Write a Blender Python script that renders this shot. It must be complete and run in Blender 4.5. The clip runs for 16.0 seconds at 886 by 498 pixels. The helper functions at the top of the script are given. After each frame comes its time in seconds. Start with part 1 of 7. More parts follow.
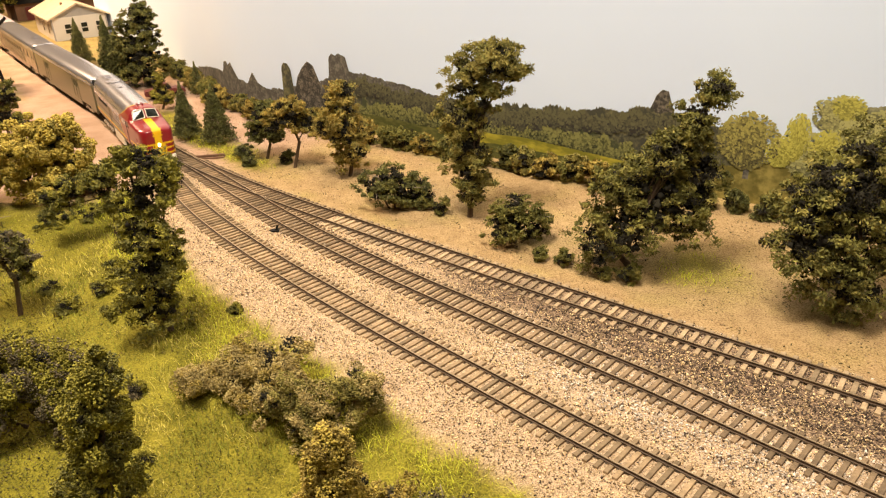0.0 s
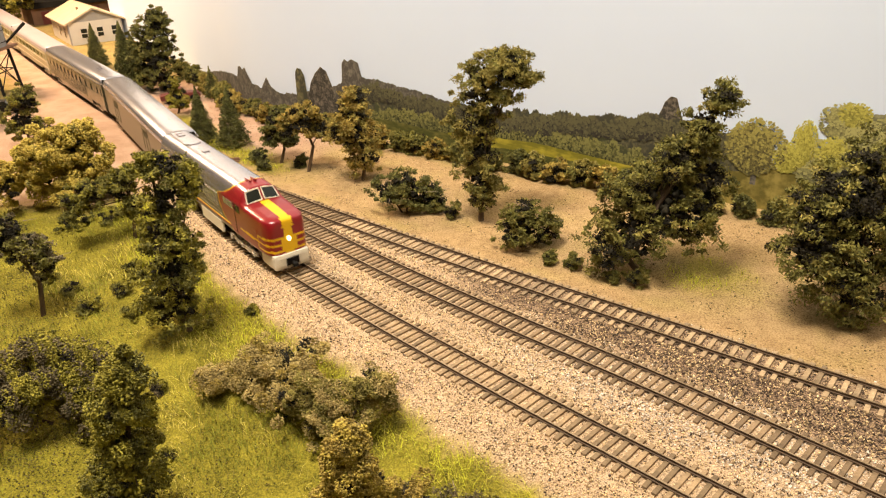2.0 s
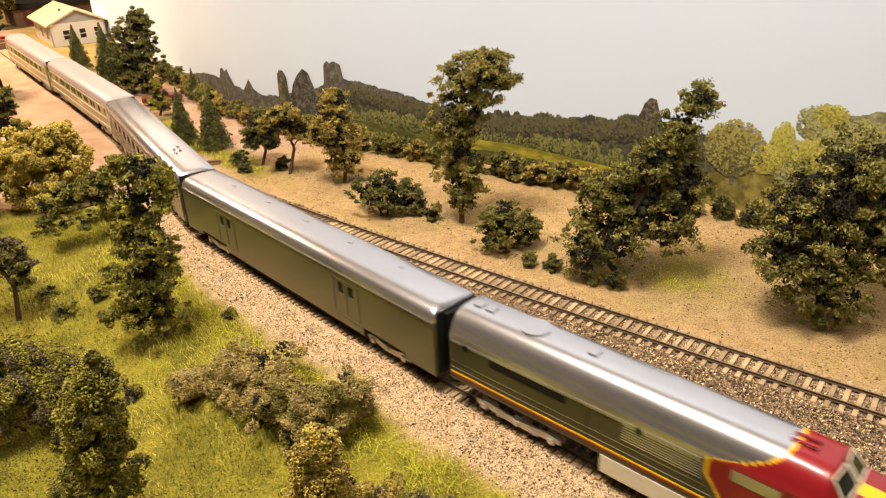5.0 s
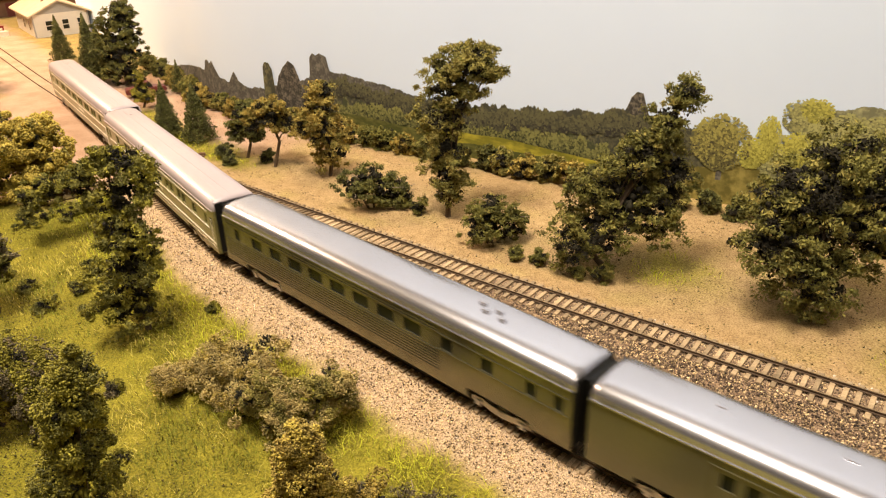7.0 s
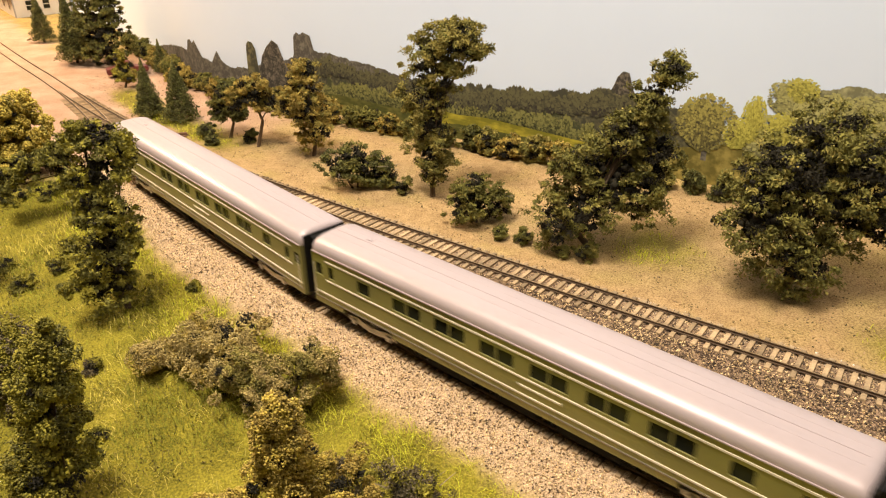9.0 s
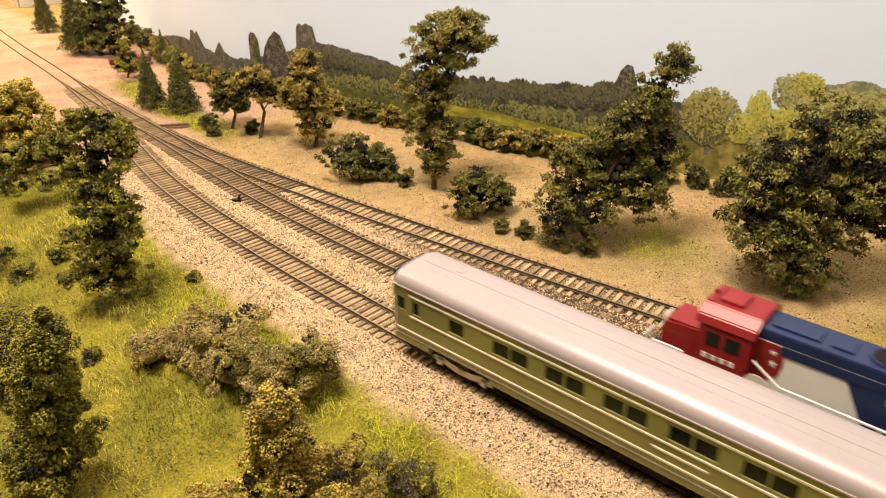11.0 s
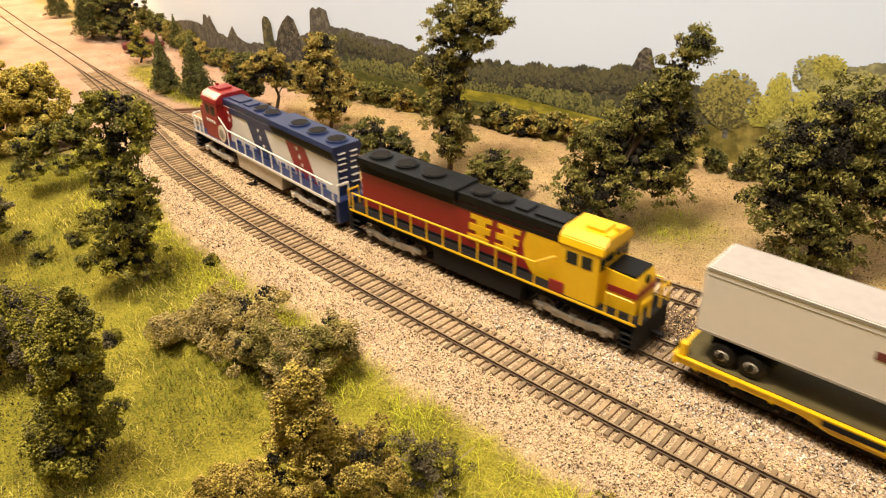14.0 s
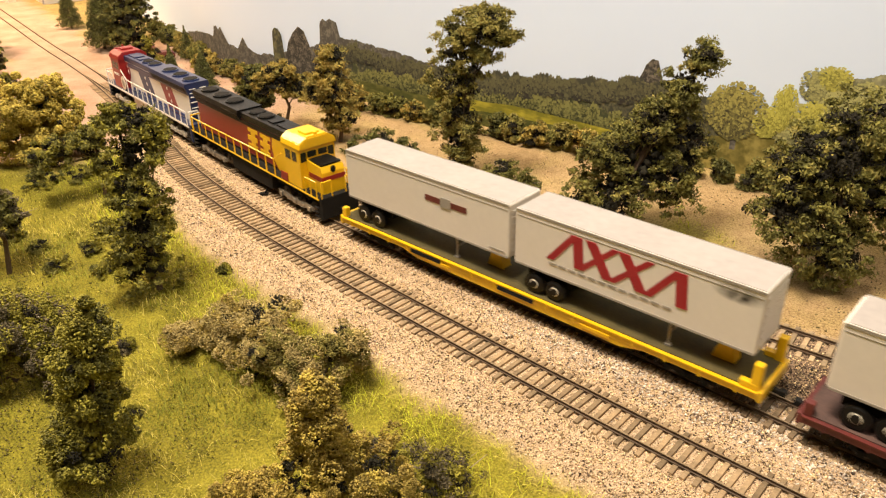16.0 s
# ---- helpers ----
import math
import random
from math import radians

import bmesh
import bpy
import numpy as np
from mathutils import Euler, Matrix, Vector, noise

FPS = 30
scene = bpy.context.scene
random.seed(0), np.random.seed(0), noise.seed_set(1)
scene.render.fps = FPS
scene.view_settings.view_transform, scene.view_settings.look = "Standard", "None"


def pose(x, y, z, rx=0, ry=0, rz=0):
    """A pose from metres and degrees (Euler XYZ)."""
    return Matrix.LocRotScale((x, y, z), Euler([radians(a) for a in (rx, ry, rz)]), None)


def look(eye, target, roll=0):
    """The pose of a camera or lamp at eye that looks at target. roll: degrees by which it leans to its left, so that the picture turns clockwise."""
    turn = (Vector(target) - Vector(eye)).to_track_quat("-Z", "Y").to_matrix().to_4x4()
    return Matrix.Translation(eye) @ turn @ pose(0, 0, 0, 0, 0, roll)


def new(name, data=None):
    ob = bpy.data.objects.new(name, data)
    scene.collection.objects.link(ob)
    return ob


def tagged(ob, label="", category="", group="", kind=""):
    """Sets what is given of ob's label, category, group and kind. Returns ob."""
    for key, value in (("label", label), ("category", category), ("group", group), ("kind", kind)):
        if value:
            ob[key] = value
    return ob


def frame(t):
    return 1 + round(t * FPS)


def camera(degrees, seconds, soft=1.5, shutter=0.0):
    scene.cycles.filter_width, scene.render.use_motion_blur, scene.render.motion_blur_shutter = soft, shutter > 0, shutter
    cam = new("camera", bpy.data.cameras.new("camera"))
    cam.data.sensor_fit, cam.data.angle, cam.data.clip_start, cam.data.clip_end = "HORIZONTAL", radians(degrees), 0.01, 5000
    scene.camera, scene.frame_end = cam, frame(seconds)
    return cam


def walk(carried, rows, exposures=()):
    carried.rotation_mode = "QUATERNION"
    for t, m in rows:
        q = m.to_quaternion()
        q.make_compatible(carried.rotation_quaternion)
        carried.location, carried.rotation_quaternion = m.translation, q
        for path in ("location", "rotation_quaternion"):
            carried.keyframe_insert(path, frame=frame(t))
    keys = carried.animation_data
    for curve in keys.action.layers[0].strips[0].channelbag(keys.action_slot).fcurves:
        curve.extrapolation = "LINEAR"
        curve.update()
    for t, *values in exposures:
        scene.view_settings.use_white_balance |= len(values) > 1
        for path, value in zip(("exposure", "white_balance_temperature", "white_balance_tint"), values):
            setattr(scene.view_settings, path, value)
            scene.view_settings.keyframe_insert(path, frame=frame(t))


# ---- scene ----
cam = camera(61.7, 16.0, soft=1.2, shutter=0.5)
PATH = [
    (0, (0.001, 0.0, 0.246), (-0.033, 1.794, -0.637), -2.3),
    (0.5, (0.0, -0.002, 0.248), (-0.032, 1.79, -0.64), -2.2),
    (1, (-0.003, -0.003, 0.247), (-0.041, 1.788, -0.642), -2.2),
    (1.5, (-0.003, -0.009, 0.25), (-0.051, 1.785, -0.634), -2.3),
    (2, (-0.001, -0.01, 0.252), (-0.058, 1.787, -0.625), -2.4),
    (2.5, (0.0, -0.01, 0.252), (-0.059, 1.79, -0.618), -2.5),
    (3, (0.003, -0.011, 0.253), (-0.053, 1.791, -0.613), -2.5),
    (3.5, (-0.001, -0.013, 0.255), (-0.052, 1.789, -0.611), -2.6),
    (4, (0.002, -0.011, 0.253), (-0.042, 1.79, -0.615), -2.5),
    (6.5, (0.008, -0.007, 0.251), (0.002, 1.786, -0.635), -1.9),
    (7, (0.008, -0.006, 0.25), (0.011, 1.785, -0.639), -1.7),
    (7.5, (0.007, -0.007, 0.25), (0.02, 1.782, -0.645), -1.5),
    (8, (0.007, -0.008, 0.249), (0.031, 1.776, -0.654), -1.4),
    (8.5, (0.009, -0.006, 0.244), (0.044, 1.773, -0.669), -1.2),
    (11, (0.012, -0.004, 0.241), (0.039, 1.764, -0.694), -0.8),
    (11.5, (0.01, 0.0, 0.238), (0.031, 1.765, -0.702), -0.9),
    (12, (0.009, 0.0, 0.238), (0.027, 1.76, -0.711), -0.8),
    (12.5, (0.006, 0.0, 0.237), (0.018, 1.756, -0.72), -0.8),
    (13, (0.003, -0.003, 0.237), (0.011, 1.751, -0.724), -0.9),
    (13.5, (0.002, -0.004, 0.238), (0.006, 1.748, -0.727), -1.0),
    (14, (0.006, -0.004, 0.238), (0.009, 1.748, -0.726), -1.1),
    (14.5, (0.006, -0.005, 0.24), (0.005, 1.749, -0.721), -1.1),
    (15, (0.004, -0.007, 0.24), (0.0, 1.749, -0.717), -1.1),
    (15.5, (0.004, -0.006, 0.24), (-0.001, 1.753, -0.712), -1.1),
    (16, (0.003, -0.008, 0.241), (-0.008, 1.756, -0.702), -1.2),
]
walk(cam, [(t, look(eye, target, roll)) for t, eye, target, roll in PATH], ((0, 0.0), (8.5, 0.0), (11, 0.02), (12.5, 0.10), (16, 0.07)))

# ---- light: a model railway room with warm ceiling panels ----
room = bpy.data.worlds.new("room")
room.use_nodes = True
room.node_tree.nodes["Background"].inputs[0].default_value = (1.0, 0.93, 0.85, 1)
room.node_tree.nodes["Background"].inputs[1].default_value = 0.018
scene.world = room
scene.view_settings.exposure = 0.0


def panel_light(name, eye, target, sx, sy, watts, colour):
    data = bpy.data.lights.new(name, "AREA")
    data.shape, data.size, data.size_y, data.energy, data.color = "RECTANGLE", sx, sy, watts, colour
    ob = new(name, data)
    ob.matrix_world = look(eye, target)
    return ob


panel_light("ceiling_panel", (-0.24, 0.22, 1.25), (0.06, 0.56, 0.05), 0.40, 0.26, 27.5, (1.0, 0.865, 0.695))
panel_light("aisle_panel", (0.20, -0.45, 1.30), (0.1, 0.6, 0.05), 0.7, 0.3, 7.2, (1.0, 0.86, 0.70))
panel_light("yard_lamp", (-1.00, 1.30, 0.75), (-0.82, 1.20, 0.0), 0.18, 0.18, 19.0, (1.0, 0.70, 0.43))


# ---- materials ----
def material(name, base, rough=0.8, metal=0.0, vary=0.25, grain=600.0, coarse=60.0, bump=0.3, bump_scale=900.0, tint=None, piece=0.0, coat=0.0):
    """A procedural surface: base colour, fine and coarse variation, fine relief; piece: how much each loose piece differs."""
    m = bpy.data.materials.new(name)
    m.use_nodes = True
    nt = m.node_tree
    n, l = nt.nodes, nt.links
    bsdf = n["Principled BSDF"]
    bsdf.inputs["Roughness"].default_value = rough
    bsdf.inputs["Metallic"].default_value = metal
    if coat:
        bsdf.inputs["Coat Weight"].default_value = coat
    co = n.new("ShaderNodeTexCoord")
    fine, big = n.new("ShaderNodeTexNoise"), n.new("ShaderNodeTexNoise")
    fine.inputs["Scale"].default_value, big.inputs["Scale"].default_value = grain, coarse
    fine.inputs["Detail"].default_value = 3
    for t in (fine, big):
        l.new(co.outputs["Object"], t.inputs["Vector"])
    add = n.new("ShaderNodeMath")
    add.operation = "ADD"
    l.new(fine.outputs["Fac"], add.inputs[0]), l.new(big.outputs["Fac"], add.inputs[1])
    source = add.outputs[0]
    if piece:
        geo, mul, add2 = n.new("ShaderNodeNewGeometry"), n.new("ShaderNodeMath"), n.new("ShaderNodeMath")
        mul.operation, add2.operation = "MULTIPLY_ADD", "ADD"
        l.new(geo.outputs["Random Per Island"], mul.inputs[0])
        mul.inputs[1].default_value, mul.inputs[2].default_value = 2 * piece, -piece
        l.new(source, add2.inputs[0]), l.new(mul.outputs[0], add2.inputs[1])
        source = add2.outputs[0]
    ramp = n.new("ShaderNodeMapRange")
    ramp.inputs["From Min"].default_value, ramp.inputs["From Max"].default_value = 0.6, 1.4
    l.new(source, ramp.inputs["Value"])
    mix = n.new("ShaderNodeMix")
    mix.data_type = "RGBA"
    dark = [c * (1 - vary) for c in base]
    light = [min(1, c * (1 + vary)) for c in (tint or base)]
    mix.inputs[6].default_value, mix.inputs[7].default_value = (*dark, 1), (*light, 1)
    l.new(ramp.outputs[0], mix.inputs[0])
    l.new(mix.outputs[2], bsdf.inputs["Base Color"])
    if bump:
        tex, bm_node = n.new("ShaderNodeTexNoise"), n.new("ShaderNodeBump")
        tex.inputs["Scale"].default_value = bump_scale
        bm_node.inputs["Strength"].default_value, bm_node.inputs["Distance"].default_value = bump, 0.0006
        l.new(co.outputs["Object"], tex.inputs["Vector"])
        l.new(tex.outputs["Fac"], bm_node.inputs["Height"]), l.new(bm_node.outputs[0], bsdf.inputs["Normal"])
    return m


def glow(name, colour, strength):
    m = material(name, colour, 0.3, bump=0)
    b = m.node_tree.nodes["Principled BSDF"]
    b.inputs["Emission Color"].default_value, b.inputs["Emission Strength"].default_value = (*colour, 1), strength
    return m


# ---- building helpers ----
def mesh_of(verts, faces, mats, index=None, smooth=False):
    me = bpy.data.meshes.new("mesh")
    me.from_pydata([tuple(v) for v in verts], [], faces)
    for m in mats if isinstance(mats, (list, tuple)) else [mats]:
        me.materials.append(m)
    if index is not None:
        me.polygons.foreach_set("material_index", np.asarray(index, dtype=np.int32))
    if smooth:
        me.polygons.foreach_set("use_smooth", np.ones(len(me.polygons), dtype=bool))
    me.update()
    return me


def child(name, me, parent, label=""):
    ob = new(name, me)
    ob.parent = parent
    return tagged(ob, label)


def part(name, bm, mat, parent, label="", smooth=False):
    me = bpy.data.meshes.new(name)
    bm.to_mesh(me)
    bm.free()
    for m in mat if isinstance(mat, (list, tuple)) else [mat]:
        me.materials.append(m)
    if smooth:
        me.polygons.foreach_set("use_smooth", np.ones(len(me.polygons), dtype=bool))
    return child(name, me, parent, label)


def thing(name, label, category, group="", kind=""):
    return tagged(new(name), label, category, group, kind)


def box(bm, x0, x1, y0, y1, z0, z1, bevel=0.0):
    """A box in bm between the given bounds, with its edges rounded off."""
    vs = [bm.verts.new((x, y, z)) for x in (x0, x1) for y in (y0, y1) for z in (z0, z1)]
    quads = ((0, 1, 3, 2), (4, 6, 7, 5), (0, 4, 5, 1), (2, 3, 7, 6), (0, 2, 6, 4), (1, 5, 7, 3))
    fs = [bm.faces.new([vs[i] for i in q]) for q in quads]
    if bevel:
        es = list({e for f in fs for e in f.edges})
        bmesh.ops.bevel(bm, geom=es, offset=bevel, segments=2, affect="EDGES", profile=0.6)
    return bm


def boxed(*args, bevel=0.0):
    return box(bmesh.new(), *args, bevel=bevel)


def tube(bm, a, b, r, sides=8, r2=None):
    """A round bar from a to b."""
    a, b = Vector(a), Vector(b)
    m = Matrix.Translation((a + b) / 2) @ (b - a).to_track_quat("Z", "Y").to_matrix().to_4x4()
    bmesh.ops.create_cone(bm, cap_ends=True, segments=sides, radius1=r, radius2=r if r2 is None else r2, depth=(b - a).length, matrix=m)
    return bm


def prism(bm, outline, y0, y1):
    """The x-z outline drawn out from y0 to y1."""
    a = [bm.verts.new((x, y0, z)) for x, z in outline]
    b = [bm.verts.new((x, y1, z)) for x, z in outline]
    k = len(outline)
    bm.faces.new(a), bm.faces.new(b[::-1])
    for i in range(k):
        bm.faces.new((a[i], b[i], b[(i + 1) % k], a[(i + 1) % k]))
    bmesh.ops.recalc_face_normals(bm, faces=bm.faces)
    return bm


def smoothstep(x):
    x = np.clip(x, 0, 1)
    return x * x * (3 - 2 * x)


# ---- the lines of the three tracks: along (u) and across (v) the layout ----
ALONG, ACROSS = Vector((-0.60, 0.80, 0)), Vector((0.80, 0.60, 0))


class Line:
    """A curved track's centre line; v at even steps of 0.1 m of u, straight beyond its ends."""

    def __init__(self, table):
        t = np.array(table)
        us = np.arange(-3.2, 3.0, 0.004)
        k = np.clip(us / 0.1, 0, len(t) - 1.000001)
        i = np.floor(k).astype(int)
        f = k - i
        p = np.concatenate([[2 * t[0] - t[1]], t, [2 * t[-1] - t[-2]]])
        a, b, c, d = p[i], p[i + 1], p[i + 2], p[np.minimum(i + 3, len(p) - 1)]
        v = b + 0.5 * f * (c - a + f * (2 * a - 5 * b + 4 * c - d + f * (3 * (b - c) + d - a)))
        end = (len(t) - 1) * 0.1
        v = v + np.where(us < 0, us * (t[1] - t[0]) / 0.1, 0) + np.where(us > end, (us - end) * (t[-1] - t[-2]) / 0.1, 0)
        self.us, self.v = us, v
        self.xy = np.outer(us, ALONG[:2]) + np.outer(v, ACROSS[:2])
        s = np.concatenate([[0], np.cumsum(np.hypot(*np.diff(self.xy, axis=0).T))])
        self.s = s - np.interp(0.5, us, s)

    def across(self, u):
        return np.interp(u, self.us, self.v)

    def at(self, s):
        return Vector((np.interp(s, self.s, self.xy[:, 0]), np.interp(s, self.s, self.xy[:, 1]), 0))

    def heading(self, s):
        d = self.at(s + 0.004) - self.at(s - 0.004)
        return d.normalized()

    def arc(self, u):
        return np.interp(u, self.us, self.s)

    def car_pose(self, s, half):
        """The pose of a vehicle whose middle is at s and whose bogies are half away from it; its front (+x) points along +u."""
        a, b = self.at(s - half), self.at(s + half)
        return Matrix.Translation((a + b) / 2) @ (b - a).to_track_quat("X", "Z").to_matrix().to_4x4()


line_a = Line((0.259, 0.2400, 0.2222, 0.2067, 0.1935, 0.1840, 0.1808, 0.1860, 0.1945, 0.2010, 0.2027, 0.2008, 0.1970, 0.1945, 0.193))
line_b = Line((0.316, 0.2979, 0.2819, 0.2621, 0.2445, 0.2322, 0.2255, 0.2214, 0.2150, 0.2085, 0.2043, 0.2009, 0.1970, 0.1945, 0.193))
line_c = Line((0.3975, 0.3687, 0.3408, 0.3139, 0.2884, 0.2646, 0.2427, 0.2255, 0.2152, 0.2085))


# ---- the ground ----
def ground_uv(x, y):
    return -0.60 * x + 0.80 * y, 0.80 * x + 0.60 * y


def ripple(x, y, scale, seed=0.0):
    """Smooth uneven values of about -1 to 1."""
    x, y = x * scale + seed, y * scale - seed
    return (np.sin(x * 1.3 + 1.7 * np.sin(y * 0.9 + seed)) + np.sin(y * 1.7 + 1.3 * np.sin(x * 1.1)) + np.sin((x + y) * 2.3 + 1.1 * np.sin(x * 2.1))) / 3


def ground_z(x, y):
    x, y = np.asarray(x, float), np.asarray(y, float)
    u, v = ground_uv(x, y)
    d = line_a.across(u) - v
    near = smoothstep((0.80 - u) / 0.25)
    z = -0.0030 + 0.0018 * smoothstep((u - 0.90) / 0.12) - near * (0.004 * smoothstep((d - 0.024) / 0.03) + 0.022 * smoothstep((d - 0.05) / 0.20))
    far = v - line_c.across(np.minimum(u, 0.85))
    z = z + 0.0025 * smoothstep((far - 0.03) / 0.10) * smoothstep((1.0 - u) / 0.3)
    rough = np.where(np.abs(d) < 0.02, 0, 1) * np.where(np.abs(v - line_b.across(u)) < 0.02, 0, 1) * np.where(np.abs(far) < 0.02, 0, 1)
    return z + rough * (0.0009 * ripple(x, y, 55) + 0.0005 * ripple(x, y, 140, 2.0)) - 0.0005


def zones(x, y):
    """How much of grass, gravel, cinder and dirt road lies at a place."""
    u, v = ground_uv(x, y)
    d = line_a.across(u) - v
    far = v - line_c.across(np.minimum(u, 0.85))
    wob = 0.006 * ripple(x, y, 60) + 0.004 * ripple(x, y, 170, 1.0)
    edge = 0.043 - 0.012 * smoothstep((u - 0.42) / 0.18)
    grass = smoothstep((d - edge + wob) / 0.012) * smoothstep((0.74 + wob * 4 + 0.9 * np.clip(d - 0.09, 0, 0.3) - u) / 0.06)
    strip = smoothstep((far - 0.024 + wob) / 0.012) * smoothstep((0.075 - far + wob) / 0.02) * smoothstep((u - 0.64) / 0.06) * smoothstep((0.99 - u) / 0.05)
    patch = smoothstep(1.25 - np.hypot((x - 0.168) / 0.036, (y - 0.455) / 0.036) + wob * 30)
    corner = smoothstep((x - 0.235 + wob) / 0.05) * smoothstep((0.38 - y) / 0.05) * 0.8
    yard = smoothstep((u - 1.12) / 0.1) * smoothstep((np.abs(d + 0.00) - 0.05 + 2 * wob) / 0.03) * 0.55
    grass = np.clip(grass + 0.95 * strip + 0.75 * patch + corner * smoothstep(far / 0.02) + yard, 0, 1)
    gravel = smoothstep((0.054 - d) / 0.012) * smoothstep((0.018 - far + wob * 0.6) / 0.01) * smoothstep((0.80 - u) / 0.12)
    cinder = smoothstep((v - line_b.across(u) - 0.012 + wob) / 0.012) * smoothstep((0.014 - far) / 0.012) * smoothstep((0.44 - u + wob * 6) / 0.12)
    dirt = smoothstep((u - 0.66) / 0.1) * (1 - grass)
    return grass, gravel, cinder, dirt


def ground_material():
    m = bpy.data.materials.new("scenic_ground")
    m.use_nodes = True
    n, l = m.node_tree.nodes, m.node_tree.links
    bsdf = n["Principled BSDF"]
    bsdf.inputs["Roughness"].default_value = 0.95
    bsdf.inputs["Specular IOR Level"].default_value = 0.15
    co, zone = n.new("ShaderNodeTexCoord"), n.new("ShaderNodeAttribute")
    zone.attribute_name = "zone"
    split = n.new("ShaderNodeSeparateColor")
    l.new(zone.outputs["Color"], split.inputs[0])

    def noisy(scale, detail=4.0):
        t = n.new("ShaderNodeTexNoise")
        t.inputs["Scale"].default_value, t.inputs["Detail"].default_value = scale, detail
        l.new(co.outputs["Object"], t.inputs["Vector"])
        return t.outputs["Fac"]

    def ramp(value, a, b, lo=0.35, hi=0.65):
        r = n.new("ShaderNodeValToRGB")
        r.color_ramp.elements[0].position, r.color_ramp.elements[1].position = lo, hi
        r.color_ramp.elements[0].color, r.color_ramp.elements[1].color = (*a, 1), (*b, 1)
        l.new(value, r.inputs[0])
        return r.outputs[0]

    def mix(fac, a, b, kind="MIX"):
        x = n.new("ShaderNodeMix")
        x.data_type, x.blend_type = "RGBA", kind
        if isinstance(fac, float):
            x.inputs[0].default_value = fac
        else:
            l.new(fac, x.inputs[0])
        l.new(a, x.inputs[6]), l.new(b, x.inputs[7])
        return x.outputs[2]

    speck = noisy(900, 2.0)
    mid = noisy(130)
    sand = mix(0.5, ramp(mid, (0.28, 0.18, 0.080), (0.47, 0.32, 0.155)), ramp(speck, (0.17, 0.105, 0.048), (0.56, 0.39, 0.195), 0.34, 0.6))
    grass = mix(0.5, ramp(noisy(45, 6.0), (0.065, 0.056, 0.010), (0.31, 0.262, 0.034)), ramp(speck, (0.080, 0.078, 0.008), (0.38, 0.325, 0.032)))
    gravel = mix(0.6, ramp(mid, (0.37, 0.25, 0.145), (0.56, 0.40, 0.25)), ramp(noisy(1300, 2.0), (0.15, 0.10, 0.062), (0.66, 0.49, 0.32), 0.36, 0.55))
    cinder = ramp(noisy(1000, 2.0), (0.09, 0.060, 0.040), (0.38, 0.26, 0.165), 0.35, 0.65)
    dirt = mix(0.3, ramp(noisy(30), (0.37, 0.235, 0.160), (0.53, 0.36, 0.265)), ramp(speck, (0.2, 0.13, 0.08), (0.52, 0.36, 0.24)))
    sand = mix(ramp(noisy(22, 5.0), (0, 0, 0), (0.8, 0.8, 0.8), 0.46, 0.66), sand, ramp(speck, (0.23, 0.165, 0.055), (0.52, 0.39, 0.16)))
    c = mix(zone.outputs["Alpha"], sand, dirt)
    c = mix(split.outputs[1], c, gravel)
    c = mix(split.outputs[2], c, cinder)
    c = mix(split.outputs[0], c, grass)
    l.new(c, bsdf.inputs["Base Color"])
    b = n.new("ShaderNodeBump")
    b.inputs["Strength"].default_value, b.inputs["Distance"].default_value = 0.8, 0.0012
    l.new(speck, b.inputs["Height"]), l.new(b.outputs[0], bsdf.inputs["Normal"])
    return m


def build_ground():
    xs = np.concatenate([[-3, -2.2, -1.6, -1.2], np.arange(-1.0, 0.6, 0.0075), [0.7, 0.9, 1.3, 2, 3]])
    ys = np.concatenate([[-3, -2, -1.2, -0.6, -0.3, -0.1], np.arange(0.0, 1.75, 0.0075), [1.9, 2.2, 3]])
    gx, gy = np.meshgrid(xs, ys)
    x, y = gx.ravel(), gy.ravel()
    z = ground_z(x, y)
    k = len(xs)
    i = (np.arange(len(ys) - 1)[:, None] * k + np.arange(k - 1)[None, :]).ravel()
    faces = np.stack([i, i + 1, i + 1 + k, i + k], 1)
    me = mesh_of(np.stack([x, y, z], 1).tolist(), faces.tolist(), ground_material(), smooth=True)
    attr = me.color_attributes.new("zone", "FLOAT_COLOR", "POINT")
    attr.data.foreach_set("color", np.stack(zones(x, y), 1).astype(np.float32).ravel())
    tagged(child("ground", me, None), "tan sand, gravel and green turf scenic ground sheet", "ground", kind="structure")


build_ground()

# ---- the painted backdrop and the room ----
WALL = np.array(((-0.74, 1.62), (-0.50, 1.30), (-0.375, 1.12), (-0.28, 0.965), (-0.15, 0.845), (0, 0.735), (0.15, 0.635), (0.30, 0.538), (0.55, 0.39), (1.2, 0.05)))


def smooth_path(points, n=16):
    p = np.vstack([2 * points[0] - points[1], points, 2 * points[-1] - points[-2]])
    out = []
    for i in range(len(points) - 1):
        a, b, c, d = p[i:i + 4]
        for f in np.arange(n) / n:
            out.append(b + 0.5 * f * (c - a + f * (2 * a - 5 * b + 4 * c - d + f * (3 * (b - c) + d - a))))
    return np.vstack(out + [points[-1]])


WALL_XY = smooth_path(WALL)
WALL_S = np.concatenate([[0], np.cumsum(np.hypot(*np.diff(WALL_XY, axis=0).T))])
WALL_S = WALL_S - np.interp(0.735, WALL_XY[::-1, 1], WALL_S[::-1]) + 1.047


